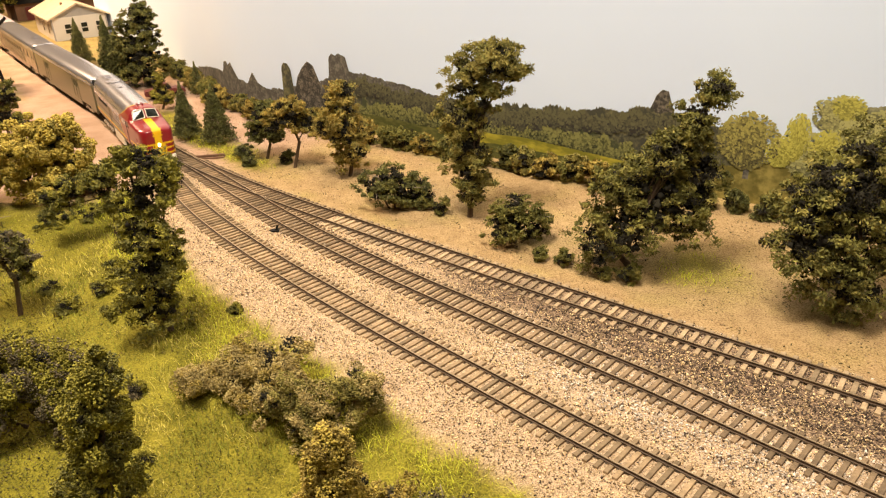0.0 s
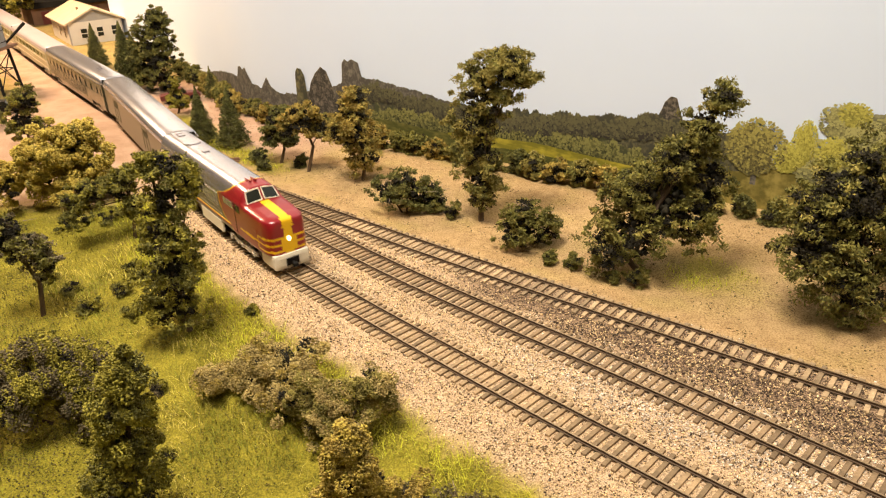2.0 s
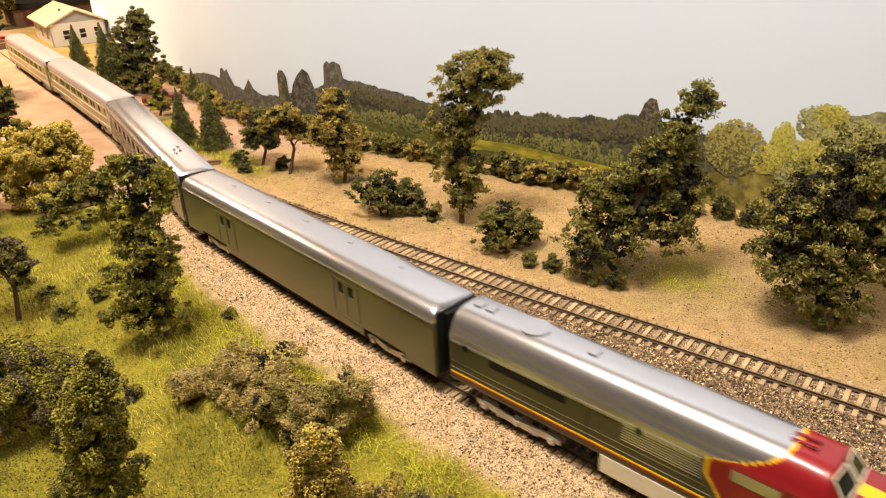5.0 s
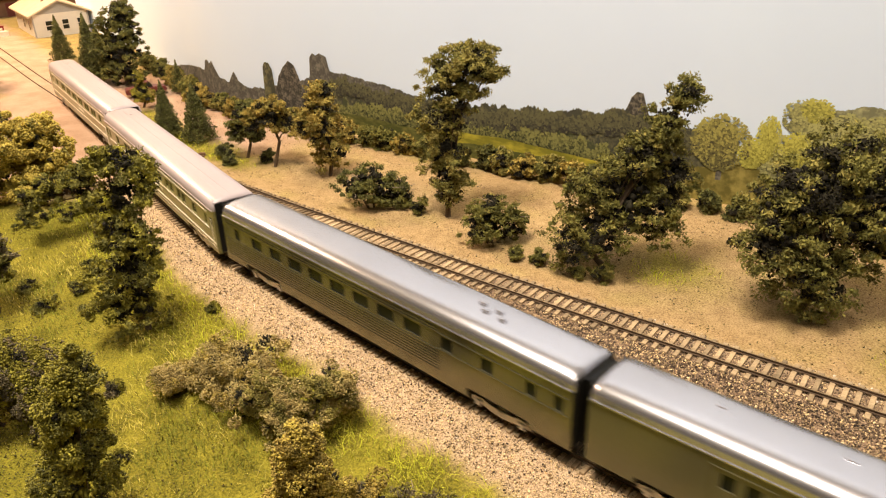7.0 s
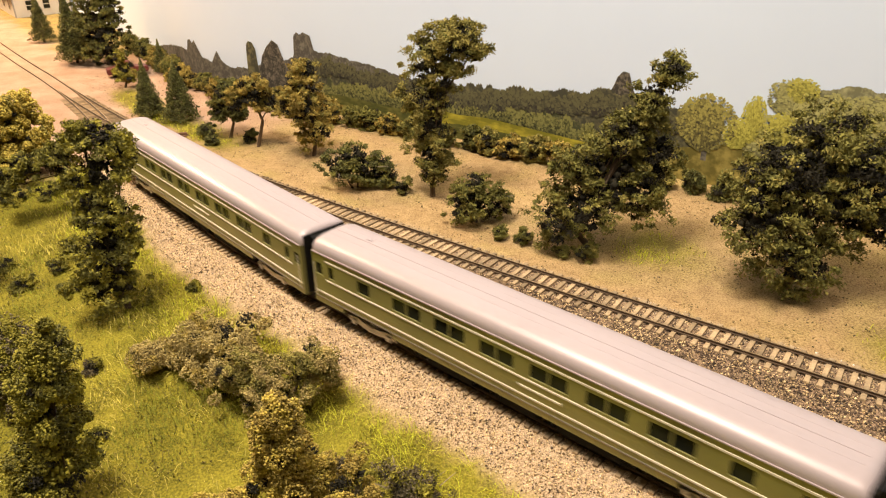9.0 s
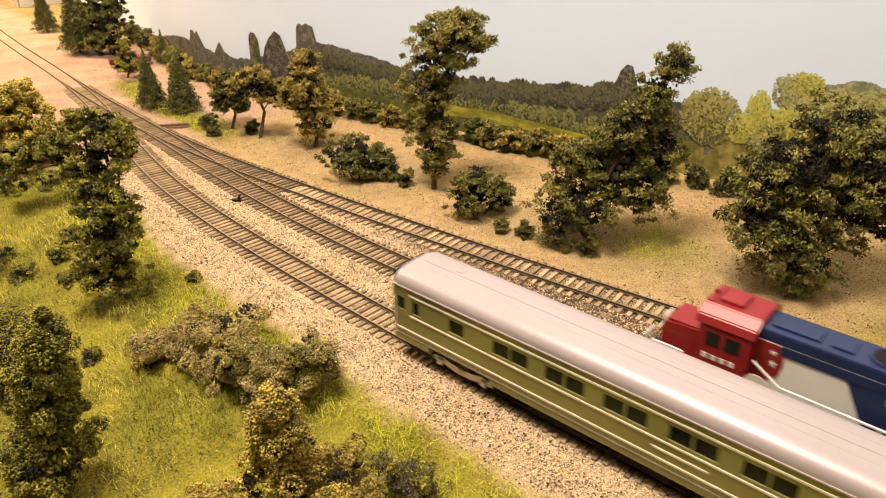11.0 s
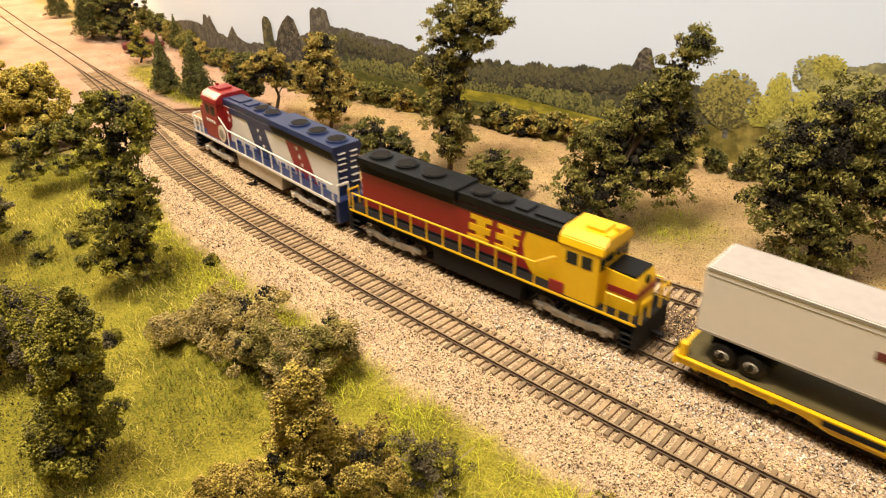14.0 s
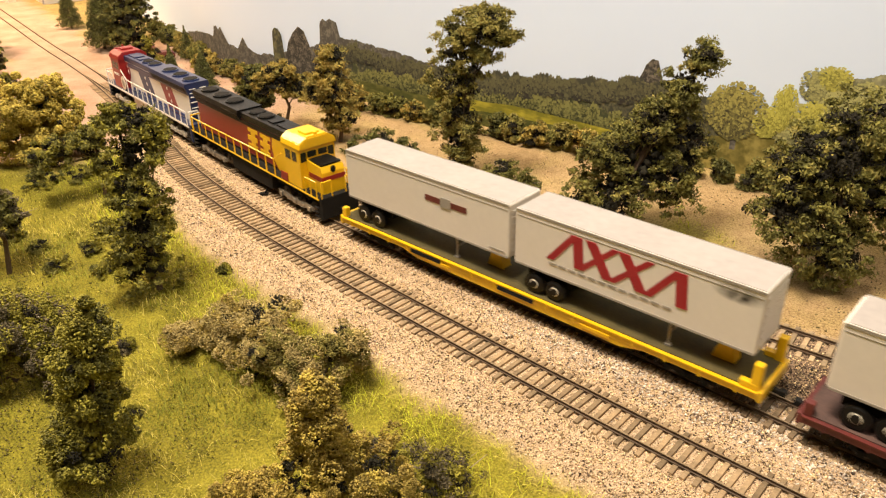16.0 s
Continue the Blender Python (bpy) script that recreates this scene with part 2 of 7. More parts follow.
def on_wall(s, z, off=0.0):
    """A place on the backdrop, s along it and off in front of it."""
    x, y = np.interp(s, WALL_S, WALL_XY[:, 0]), np.interp(s, WALL_S, WALL_XY[:, 1])
    dx = np.interp(s + 0.01, WALL_S, WALL_XY[:, 0]) - np.interp(s - 0.01, WALL_S, WALL_XY[:, 0])
    dy = np.interp(s + 0.01, WALL_S, WALL_XY[:, 1]) - np.interp(s - 0.01, WALL_S, WALL_XY[:, 1])
    k = math.hypot(dx, dy) or 1
    return (x + off * dy / k, y - off * dx / k, z)


def print_material(name, a, b, scale=90.0, stretch=1.0):
    """Printed foliage or rock: two tones in soft clumps."""
    m = bpy.data.materials.new(name)
    m.use_nodes = True
    n, l = m.node_tree.nodes, m.node_tree.links
    bsdf = n["Principled BSDF"]
    bsdf.inputs["Roughness"].default_value, bsdf.inputs["Specular IOR Level"].default_value = 0.75, 0.2
    co, mp = n.new("ShaderNodeTexCoord"), n.new("ShaderNodeMapping")
    mp.inputs["Scale"].default_value = (1, 1, stretch)
    l.new(co.outputs["Object"], mp.inputs[0])
    clump, fine = n.new("ShaderNodeTexVoronoi"), n.new("ShaderNodeTexNoise")
    clump.inputs["Scale"].default_value, fine.inputs["Scale"].default_value, fine.inputs["Detail"].default_value = scale, scale * 3, 5
    warp = n.new("ShaderNodeVectorMath")
    warp.operation = "MULTIPLY_ADD"
    warp.inputs[1].default_value = (0.012, 0.012, 0.012)
    l.new(mp.outputs[0], fine.inputs["Vector"])
    l.new(fine.outputs["Color"], warp.inputs[0]), l.new(mp.outputs[0], warp.inputs[2])
    l.new(warp.outputs[0], clump.inputs["Vector"])
    add = n.new("ShaderNodeMath")
    add.operation = "MULTIPLY_ADD"
    add.inputs[1].default_value = 0.9
    l.new(fine.outputs["Fac"], add.inputs[0])
    half = n.new("ShaderNodeMath")
    half.operation = "MULTIPLY"
    half.inputs[1].default_value = -0.55
    l.new(clump.outputs["Distance"], half.inputs[0]), l.new(half.outputs[0], add.inputs[2])
    r = n.new("ShaderNodeValToRGB")
    r.color_ramp.elements[0].position, r.color_ramp.elements[1].position = 0.08, 0.45
    r.color_ramp.elements[0].color, r.color_ramp.elements[1].color = (*a, 1), (*b, 1)
    l.new(add.outputs[0], r.inputs[0]), l.new(r.outputs[0], bsdf.inputs["Base Color"])
    return m


M_SKY = material("painted_sky", (0.69, 0.795, 1.0), 0.7, vary=0.03, grain=8, coarse=3, bump=0.05)
P_ROCK = print_material("printed_dark_hills", (0.088, 0.080, 0.068), (0.20, 0.18, 0.145), 120)
P_CRAG = print_material("printed_grey_crag", (0.05, 0.045, 0.038), (0.20, 0.17, 0.13), 150)
P_WOOD = print_material("printed_dark_wood", (0.062, 0.060, 0.042), (0.20, 0.18, 0.085), 95, 0.9)
P_WOOD2 = print_material("printed_green_wood", (0.070, 0.074, 0.036), (0.34, 0.31, 0.115), 62, 1.0)
P_MEADOW = print_material("printed_meadow", (0.22, 0.20, 0.025), (0.48, 0.40, 0.045), 40, 3.0)
P_MEADOW_DARK = print_material("printed_shaded_meadow", (0.08, 0.085, 0.022), (0.17, 0.155, 0.04), 40, 3.0)
P_MIST = print_material("printed_misty_tree", (0.19, 0.185, 0.105), (0.42, 0.40, 0.21), 100)
P_SCRUB = print_material("printed_scrub", (0.15, 0.125, 0.03), (0.36, 0.29, 0.08), 60)


def outline_between(points, fuzz, lumps, rng):
    """A finer, uneven line through (s, z) points, lumpy like treetops."""
    p = np.array(points, float)
    s = np.arange(p[0, 0], p[-1, 0], 0.0009)
    z = np.interp(s, p[:, 0], p[:, 1])
    if lumps:
        for width in (lumps, lumps * 0.45):
            at = p[0, 0] - width
            while at < p[-1, 0] + width:
                half, high = width * rng.uniform(0.5, 0.9), fuzz * rng.uniform(0.3, 1.5)
                dome = np.interp(at, p[:, 0], p[:, 1]) + high * np.sqrt(np.clip(1 - ((s - at) / half) ** 2, 0, 1)) - fuzz * 0.3
                z = np.maximum(z, np.where(np.abs(s - at) < half, dome, -1))
                at += width * rng.uniform(0.9, 1.6)
    return s, z + fuzz * 0.25 * rng.uniform(-1, 1, len(s))


def printed(name, top, bottom, mat, off, label, fuzz=0.0015, lumps=0.0, seed=1):
    """A flat printed band of the backdrop between a top line and a bottom line."""
    rng = np.random.default_rng(seed)
    s, z = outline_between(top, fuzz, lumps, rng)
    b = np.array(bottom, float)
    zb = np.interp(s, b[:, 0], b[:, 1])
    if lumps:
        zb = zb + 0.0016 * ripple(s, s * 0, 420, seed) + 0.0006 * rng.uniform(-1, 1, len(s))
    off = 0.0004 + 0.16 * off
    vs = [on_wall(a, c, off) for a, c in zip(s, np.minimum(zb, z))] + [on_wall(a, c, off) for a, c in zip(s, z)]
    k = len(s)
    me = mesh_of(vs, [(i, i + 1, k + i + 1, k + i) for i in range(k - 1)], mat)
    return child(name, me, backdrop, label)


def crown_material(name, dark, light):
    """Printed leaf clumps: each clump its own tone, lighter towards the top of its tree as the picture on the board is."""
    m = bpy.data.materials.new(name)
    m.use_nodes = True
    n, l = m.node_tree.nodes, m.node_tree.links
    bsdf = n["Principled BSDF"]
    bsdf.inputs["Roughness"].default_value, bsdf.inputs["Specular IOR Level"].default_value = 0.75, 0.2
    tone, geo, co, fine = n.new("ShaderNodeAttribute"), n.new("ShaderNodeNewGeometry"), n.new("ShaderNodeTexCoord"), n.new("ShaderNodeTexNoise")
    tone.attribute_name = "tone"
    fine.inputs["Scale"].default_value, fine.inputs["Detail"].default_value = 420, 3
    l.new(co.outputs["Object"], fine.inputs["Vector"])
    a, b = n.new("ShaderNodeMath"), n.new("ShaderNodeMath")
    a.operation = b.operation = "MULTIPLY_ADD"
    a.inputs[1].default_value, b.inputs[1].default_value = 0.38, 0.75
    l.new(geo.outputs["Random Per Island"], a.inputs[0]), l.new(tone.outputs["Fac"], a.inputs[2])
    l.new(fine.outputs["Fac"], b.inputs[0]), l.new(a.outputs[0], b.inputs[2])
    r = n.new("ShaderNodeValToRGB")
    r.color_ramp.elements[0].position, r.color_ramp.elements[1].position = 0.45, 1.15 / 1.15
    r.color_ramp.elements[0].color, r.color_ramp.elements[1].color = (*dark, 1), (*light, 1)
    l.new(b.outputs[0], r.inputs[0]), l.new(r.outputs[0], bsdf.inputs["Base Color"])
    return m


def crowns(name, trees, off, dark, light, label, clumps, seed):
    """Printed trees of the backdrop: (s, z, half width, half height) each, made of many flat leaf clumps that overlap."""
    rng = np.random.default_rng(seed)
    vs, fs, tones = [], [], []
    for t, (cs, cz, rs, rz) in enumerate(sorted(trees, key=lambda q: -q[1])):
        spots = [(0.0, 0.0, 0.80, 0.0)] + [(0.0, -0.5, 0.6, 0.0)]
        for i in range(clumps):
            a, d = rng.uniform(0, 2 * math.pi), math.sqrt(rng.uniform(0, 1)) * 0.92
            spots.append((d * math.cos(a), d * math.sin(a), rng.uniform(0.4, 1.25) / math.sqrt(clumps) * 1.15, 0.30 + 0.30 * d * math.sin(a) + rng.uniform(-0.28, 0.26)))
        spots[2:] = sorted(spots[2:], key=lambda q: -q[1] + 0.7 * rng.uniform(-1, 1))
        for i, (a, b, r, tone) in enumerate(spots):
            at = len(vs)
            lift = 0.0004 + 0.16 * off + 0.00030 * t / len(trees) + 0.00008 * i / len(spots)
            k = 22 if i < 2 else 9
            for j in range(k):
                w = r * rng.uniform(0.72, 1.12 if i < 2 else 1.45) * (0.9 if i < 2 else 1.0)
                q = 2 * math.pi * j / k
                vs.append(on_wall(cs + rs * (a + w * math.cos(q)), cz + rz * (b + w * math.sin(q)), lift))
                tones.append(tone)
            fs.append(tuple(range(at, at + k)))
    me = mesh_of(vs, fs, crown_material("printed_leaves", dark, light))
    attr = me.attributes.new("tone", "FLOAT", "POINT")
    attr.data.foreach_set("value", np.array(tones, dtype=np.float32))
    return child(name, me, backdrop, label)


def build_backdrop():
    global backdrop
    s = np.arange(WALL_S[0], WALL_S[-1], 0.01)
    vs, fs = [], []
    for a in s:
        vs += [on_wall(a, -0.02), on_wall(a, 0.62), on_wall(a, 0.62, -0.008), on_wall(a, -0.02, -0.008)]
    for i in range(len(s) - 1):
        for j in range(4):
            fs.append((4 * i + j, 4 * i + (j + 1) % 4, 4 * i + 4 + (j + 1) % 4, 4 * i + 4 + j))
    fs += [(0, 1, 2, 3), tuple(4 * (len(s) - 1) + j for j in (3, 2, 1, 0))]
    backdrop = tagged(child("backdrop", mesh_of(vs, fs, M_SKY, smooth=False), None), "pale grey-blue painted sky board with a printed wooded landscape", "backdrop", kind="structure")
    printed("ridge", [(0.40, -0.004), (0.464, 0.004), (0.558, 0.022), (0.631, 0.030), (0.66, 0.03), (0.75, 0.026), (0.80, 0.03), (0.87, 0.05), (0.914, 0.064), (0.937, 0.064), (0.961, 0.061), (0.998, 0.057), (1.019, 0.053), (1.06, 0.050)],
            [(0.4, -0.02), (1.06, -0.02)], P_ROCK, 0.0010, "dark printed mountain ridge", 0.002, 0.012, 3)
    printed("butte", [(0.636, 0.022), (0.650, 0.036), (0.655, 0.046), (0.664, 0.048), (0.670, 0.044), (0.678, 0.049), (0.686, 0.040), (0.703, 0.024), (0.716, 0.022)], [(0.63, 0.0), (0.72, 0.0)], P_ROCK, 0.0014, "", 0.001, 0, 4)
    printed("butte", [(0.714, 0.020), (0.726, 0.034), (0.735, 0.044), (0.744, 0.033), (0.757, 0.028), (0.776, 0.018)], [(0.71, 0.0), (0.78, 0.0)], P_ROCK, 0.0014, "", 0.001, 0, 5)
    printed("butte", [(0.796, 0.024), (0.798, 0.058), (0.803, 0.064), (0.810, 0.063), (0.815, 0.056), (0.817, 0.030)], [(0.79, 0.0), (0.82, 0.0)], P_WOOD, 0.0018, "dark green printed rock pinnacle", 0.001, 0, 6)
    printed("butte", [(0.818, 0.030), (0.826, 0.050), (0.836, 0.062), (0.846, 0.070), (0.855, 0.066), (0.862, 0.052), (0.868, 0.034)], [(0.81, 0.0), (0.87, 0.0)], P_CRAG, 0.0014, "grey printed rock crag", 0.0012, 0, 7)
    printed("butte", [(0.872, 0.042), (0.881, 0.058), (0.883, 0.078), (0.888, 0.083), (0.893, 0.081), (0.899, 0.084), (0.909, 0.081), (0.913, 0.066), (0.925, 0.06)], [(0.87, 0.0), (0.93, 0.0)], P_ROCK, 0.0018, "", 0.001, 0, 8)
    printed("butte", [(1.248, 0.060), (1.254, 0.071), (1.257, 0.080), (1.262, 0.085), (1.267, 0.084), (1.271, 0.072), (1.276, 0.060)], [(1.24, 0.03), (1.28, 0.03)], P_CRAG, 0.0014, "brown-grey printed rock bluff", 0.001, 0, 9)
    printed("wood", [(0.90, 0.040), (0.96, 0.048), (1.02, 0.046), (1.10, 0.050), (1.137, 0.052), (1.182, 0.056), (1.224, 0.061), (1.255, 0.063), (1.31, 0.056), (1.33, 0.05)],
            [(0.9, 0.0), (1.33, 0.0)], P_WOOD, 0.0022, "dark printed forest", 0.0055, 0.017, 10)
    printed("wood", [(0.92, 0.028), (0.98, 0.036), (1.05, 0.034), (1.10, 0.038), (1.15, 0.040), (1.20, 0.038), (1.24, 0.030)], [(0.92, 0.0), (1.24, 0.0)], P_WOOD2, 0.0026, "mid-green printed forest edge", 0.0085, 0.021, 11)
    printed("meadow", [(0.90, 0.020), (0.95, 0.022), (1.03, 0.019), (1.06, 0.012)], [(0.9, -0.02), (1.06, -0.02)], P_MEADOW_DARK, 0.0030, "shaded printed meadow", 0.0008, 0, 12)
    printed("meadow", [(1.03, 0.020), (1.06, 0.026), (1.10, 0.0235), (1.131, 0.025), (1.173, 0.022), (1.201, 0.020), (1.228, 0.018), (1.27, 0.014)], [(1.03, -0.02), (1.27, -0.02)], P_MEADOW, 0.0034, "yellow-green printed meadow", 0.0006, 0, 13)
    printed("meadow", [(1.04, 0.008), (1.10, 0.014), (1.16, 0.013), (1.20, 0.013), (1.26, 0.009)], [(1.04, -0.02), (1.26, -0.02)], P_MEADOW_DARK, 0.0038, "", 0.001, 0, 14)
    printed("tree_row", [(1.409, 0.060), (1.414, 0.080), (1.420, 0.086), (1.426, 0.090), (1.435, 0.092), (1.443, 0.090), (1.47, 0.086), (1.52, 0.08)], [(1.409, 0.0), (1.52, 0.0)], P_MIST, 0.0016, "misty grey-green printed trees", 0.0020, 0.012, 15)
    printed("scrub", [(1.26, 0.020), (1.30, 0.023), (1.34, 0.029), (1.36, 0.036), (1.38, 0.048), (1.42, 0.050), (1.50, 0.05)], [(1.26, -0.02), (1.50, -0.02)], P_SCRUB, 0.0034, "tan printed scrub", 0.002, 0.008, 18)
    printed("trunk", [(1.3345, 0.027), (1.3355, 0.034), (1.3385, 0.034), (1.3395, 0.027)], [(1.33, 0.019), (1.34, 0.019)], P_ROCK, 0.0038, "", 0.0003, 0, 19)

    rng = np.random.default_rng(41)
    back = [(a, float(np.interp(a, (0.66, 0.80, 0.90, 0.937, 1.0, 1.10, 1.18, 1.255, 1.33), (0.016, 0.020, 0.050, 0.056, 0.048, 0.044, 0.050, 0.057, 0.048))) - rng.uniform(0, 0.006), rng.uniform(0.0075, 0.0115), rng.uniform(0.008, 0.012)) for a in np.arange(0.90, 1.33, 0.0085)]
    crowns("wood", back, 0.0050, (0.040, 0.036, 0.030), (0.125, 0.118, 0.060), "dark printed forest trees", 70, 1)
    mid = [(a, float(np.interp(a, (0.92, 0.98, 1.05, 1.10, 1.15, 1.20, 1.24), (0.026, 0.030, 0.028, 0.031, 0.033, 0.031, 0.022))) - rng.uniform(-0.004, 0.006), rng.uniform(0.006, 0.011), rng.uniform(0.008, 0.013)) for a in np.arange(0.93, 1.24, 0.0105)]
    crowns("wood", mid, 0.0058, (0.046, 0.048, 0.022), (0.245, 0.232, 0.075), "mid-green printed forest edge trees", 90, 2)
    printed("meadow", [(1.03, 0.020), (1.06, 0.026), (1.10, 0.0235), (1.131, 0.025), (1.173, 0.022), (1.201, 0.020), (1.228, 0.018), (1.27, 0.014)], [(1.03, -0.02), (1.27, -0.02)], P_MEADOW, 0.0082, "yellow-green printed meadow", 0.0006, 0, 13)
    printed("meadow", [(0.90, 0.020), (0.95, 0.022), (1.03, 0.019), (1.06, 0.012)], [(0.9, -0.02), (1.06, -0.02)], P_MEADOW_DARK, 0.0084, "shaded printed meadow", 0.0008, 0, 12)
    printed("meadow", [(1.04, 0.008), (1.10, 0.014), (1.16, 0.013), (1.20, 0.013), (1.26, 0.009)], [(1.04, -0.02), (1.26, -0.02)], P_MEADOW_DARK, 0.0088, "", 0.001, 0, 14)
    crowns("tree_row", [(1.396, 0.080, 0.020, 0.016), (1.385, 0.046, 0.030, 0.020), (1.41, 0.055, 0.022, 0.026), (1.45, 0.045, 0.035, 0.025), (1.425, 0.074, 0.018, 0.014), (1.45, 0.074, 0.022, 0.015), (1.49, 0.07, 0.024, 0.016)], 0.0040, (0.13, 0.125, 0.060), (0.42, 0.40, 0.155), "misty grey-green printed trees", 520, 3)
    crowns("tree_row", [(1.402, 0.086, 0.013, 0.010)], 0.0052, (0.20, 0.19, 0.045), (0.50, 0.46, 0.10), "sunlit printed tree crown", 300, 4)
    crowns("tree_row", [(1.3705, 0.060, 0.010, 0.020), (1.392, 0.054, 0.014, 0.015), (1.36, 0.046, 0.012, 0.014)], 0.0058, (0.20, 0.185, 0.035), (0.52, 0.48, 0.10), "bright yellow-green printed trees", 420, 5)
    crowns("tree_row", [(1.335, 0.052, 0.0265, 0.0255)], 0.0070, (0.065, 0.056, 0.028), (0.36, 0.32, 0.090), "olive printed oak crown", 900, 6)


build_backdrop()

# unseen room shell, added for bounced light; plaster darkened to lower the fill
M_PLASTER = material("cream_plaster", (0.42, 0.36, 0.29), 0.85, vary=0.08, grain=30, coarse=2, bump_scale=60)
M_CEIL = material("white_ceiling_board", (0.78, 0.76, 0.72), 0.9, vary=0.05, grain=40, coarse=3)
for nm, b in (("wall_north", (-3.1, 3.1, 3.0, 3.1, -1.1, 1.6)), ("wall_south", (-3.1, 3.1, -3.1, -3.0, -1.1, 1.6)), ("wall_west", (-3.1, -3.0, -3.0, 3.0, -1.1, 1.6)), ("wall_east", (3.0, 3.1, -3.0, 3.0, -1.1, 1.6))):
    tagged(part(nm, boxed(*b), M_PLASTER, None), "unseen cream plastered room wall, added for bounced light", "wall", kind="structure")
tagged(part("ceiling", boxed(-3.1, 3.1, -3.1, 3.1, 1.6, 1.7), M_CEIL, None), "unseen white ceiling board, added for bounced light", "ceiling", kind="structure")


# ---- loose crumbs: gravel, leaves, grass ----
OCTA = np.array(((1, 0, 0), (-1, 0, 0), (0, 1, 0), (0, -1, 0), (0, 0, 1), (0, 0, -1)), float)
OCTA_F = np.array(((0, 2, 4), (2, 1, 4), (1, 3, 4), (3, 0, 4), (2, 0, 5), (1, 2, 5), (3, 1, 5), (0, 3, 5)))


def raw_mesh(verts, tris, mats, index=None):
    me = bpy.data.meshes.new("mesh")
    me.vertices.add(len(verts))
    me.vertices.foreach_set("co", verts.astype(np.float32).ravel())
    me.loops.add(tris.size)
    me.loops.foreach_set("vertex_index", tris.astype(np.int32).ravel())
    me.polygons.add(len(tris))
    me.polygons.foreach_set("loop_start", np.arange(0, tris.size, 3, dtype=np.int32))
    for m in mats:
        me.materials.append(m)
    if index is not None:
        me.polygons.foreach_set("material_index", index.astype(np.int32))
    me.update(calc_edges=True)
    return me


def turned(rng, k):
    q = rng.normal(size=(k, 4))
    q /= np.linalg.norm(q, axis=1)[:, None]
    w, x, y, z = q.T
    return np.stack([np.stack([1 - 2 * (y * y + z * z), 2 * (x * y - z * w), 2 * (x * z + y * w)], 1),
                     np.stack([2 * (x * y + z * w), 1 - 2 * (x * x + z * z), 2 * (y * z - x * w)], 1),
                     np.stack([2 * (x * z - y * w), 2 * (y * z + x * w), 1 - 2 * (x * x + y * y)], 1)], 1)


TETRA = np.array(((1, 1, 1), (1, -1, -1), (-1, 1, -1), (-1, -1, 1)), float) * 0.72
TETRA_F = np.array(((0, 1, 2), (0, 2, 3), (0, 3, 1), (1, 3, 2)))


def crumbs(rng, centres, size, mats, index=None, flat=0.55, solid=(OCTA, OCTA_F)):
    """One mesh of small uneven crumbs at the centres."""
    k = len(centres)
    form, sides = solid
    shape = form[None] * rng.uniform(flat, 1.25, (k, len(form), 1)) * np.stack([np.ones(k), rng.uniform(0.5, 1, k), rng.uniform(0.35, 0.9, k)], 1)[:, None, :]
    size = np.broadcast_to(size, k)[:, None, None] * rng.uniform(0.6, 1.3, (k, 1, 1))
    v = np.einsum("kij,kvj->kvi", turned(rng, k), shape * size) + centres[:, None, :]
    f = (sides[None] + len(form) * np.arange(k)[:, None, None]).reshape(-1, 3)
    return raw_mesh(v.reshape(-1, 3), f, mats, None if index is None else np.repeat(index, len(sides)))


FLAKE = np.array(((-1.35, -0.35, 0.0), (0.1, -0.55, 0.30), (1.35, 0.1, -0.15), (-0.1, 0.55, 0.28)), float)
FLAKE_F = np.array(((0, 1, 3), (1, 2, 3)))


def flakes(rng, centres, size, index, chunks, chunk_size, chunk_index, mats):
    """One mesh of thin bent leaf flakes at the centres, with coarser crumbs at chunks."""
    k = len(centres)
    shape = FLAKE[None] * rng.uniform(0.7, 1.3, (k, 4, 3))
    v = np.einsum("kij,kvj->kvi", turned(rng, k), shape * (size * rng.uniform(0.6, 1.4, (k, 1, 1)))) + centres[:, None, :]
    f = (FLAKE_F[None] + 4 * np.arange(k)[:, None, None]).reshape(-1, 3)
    c = len(chunks)
    w = np.einsum("kij,kvj->kvi", turned(rng, c), OCTA[None] * rng.uniform(0.55, 1.25, (c, 6, 1)) * chunk_size[:, None, None]) + chunks[:, None, :]
    g = (OCTA_F[None] + 6 * np.arange(c)[:, None, None]).reshape(-1, 3) + 4 * k
    return raw_mesh(np.vstack([v.reshape(-1, 3), w.reshape(-1, 3)]), np.vstack([f, g]), mats, np.concatenate([np.repeat(index, 2), np.repeat(chunk_index, 8)]))


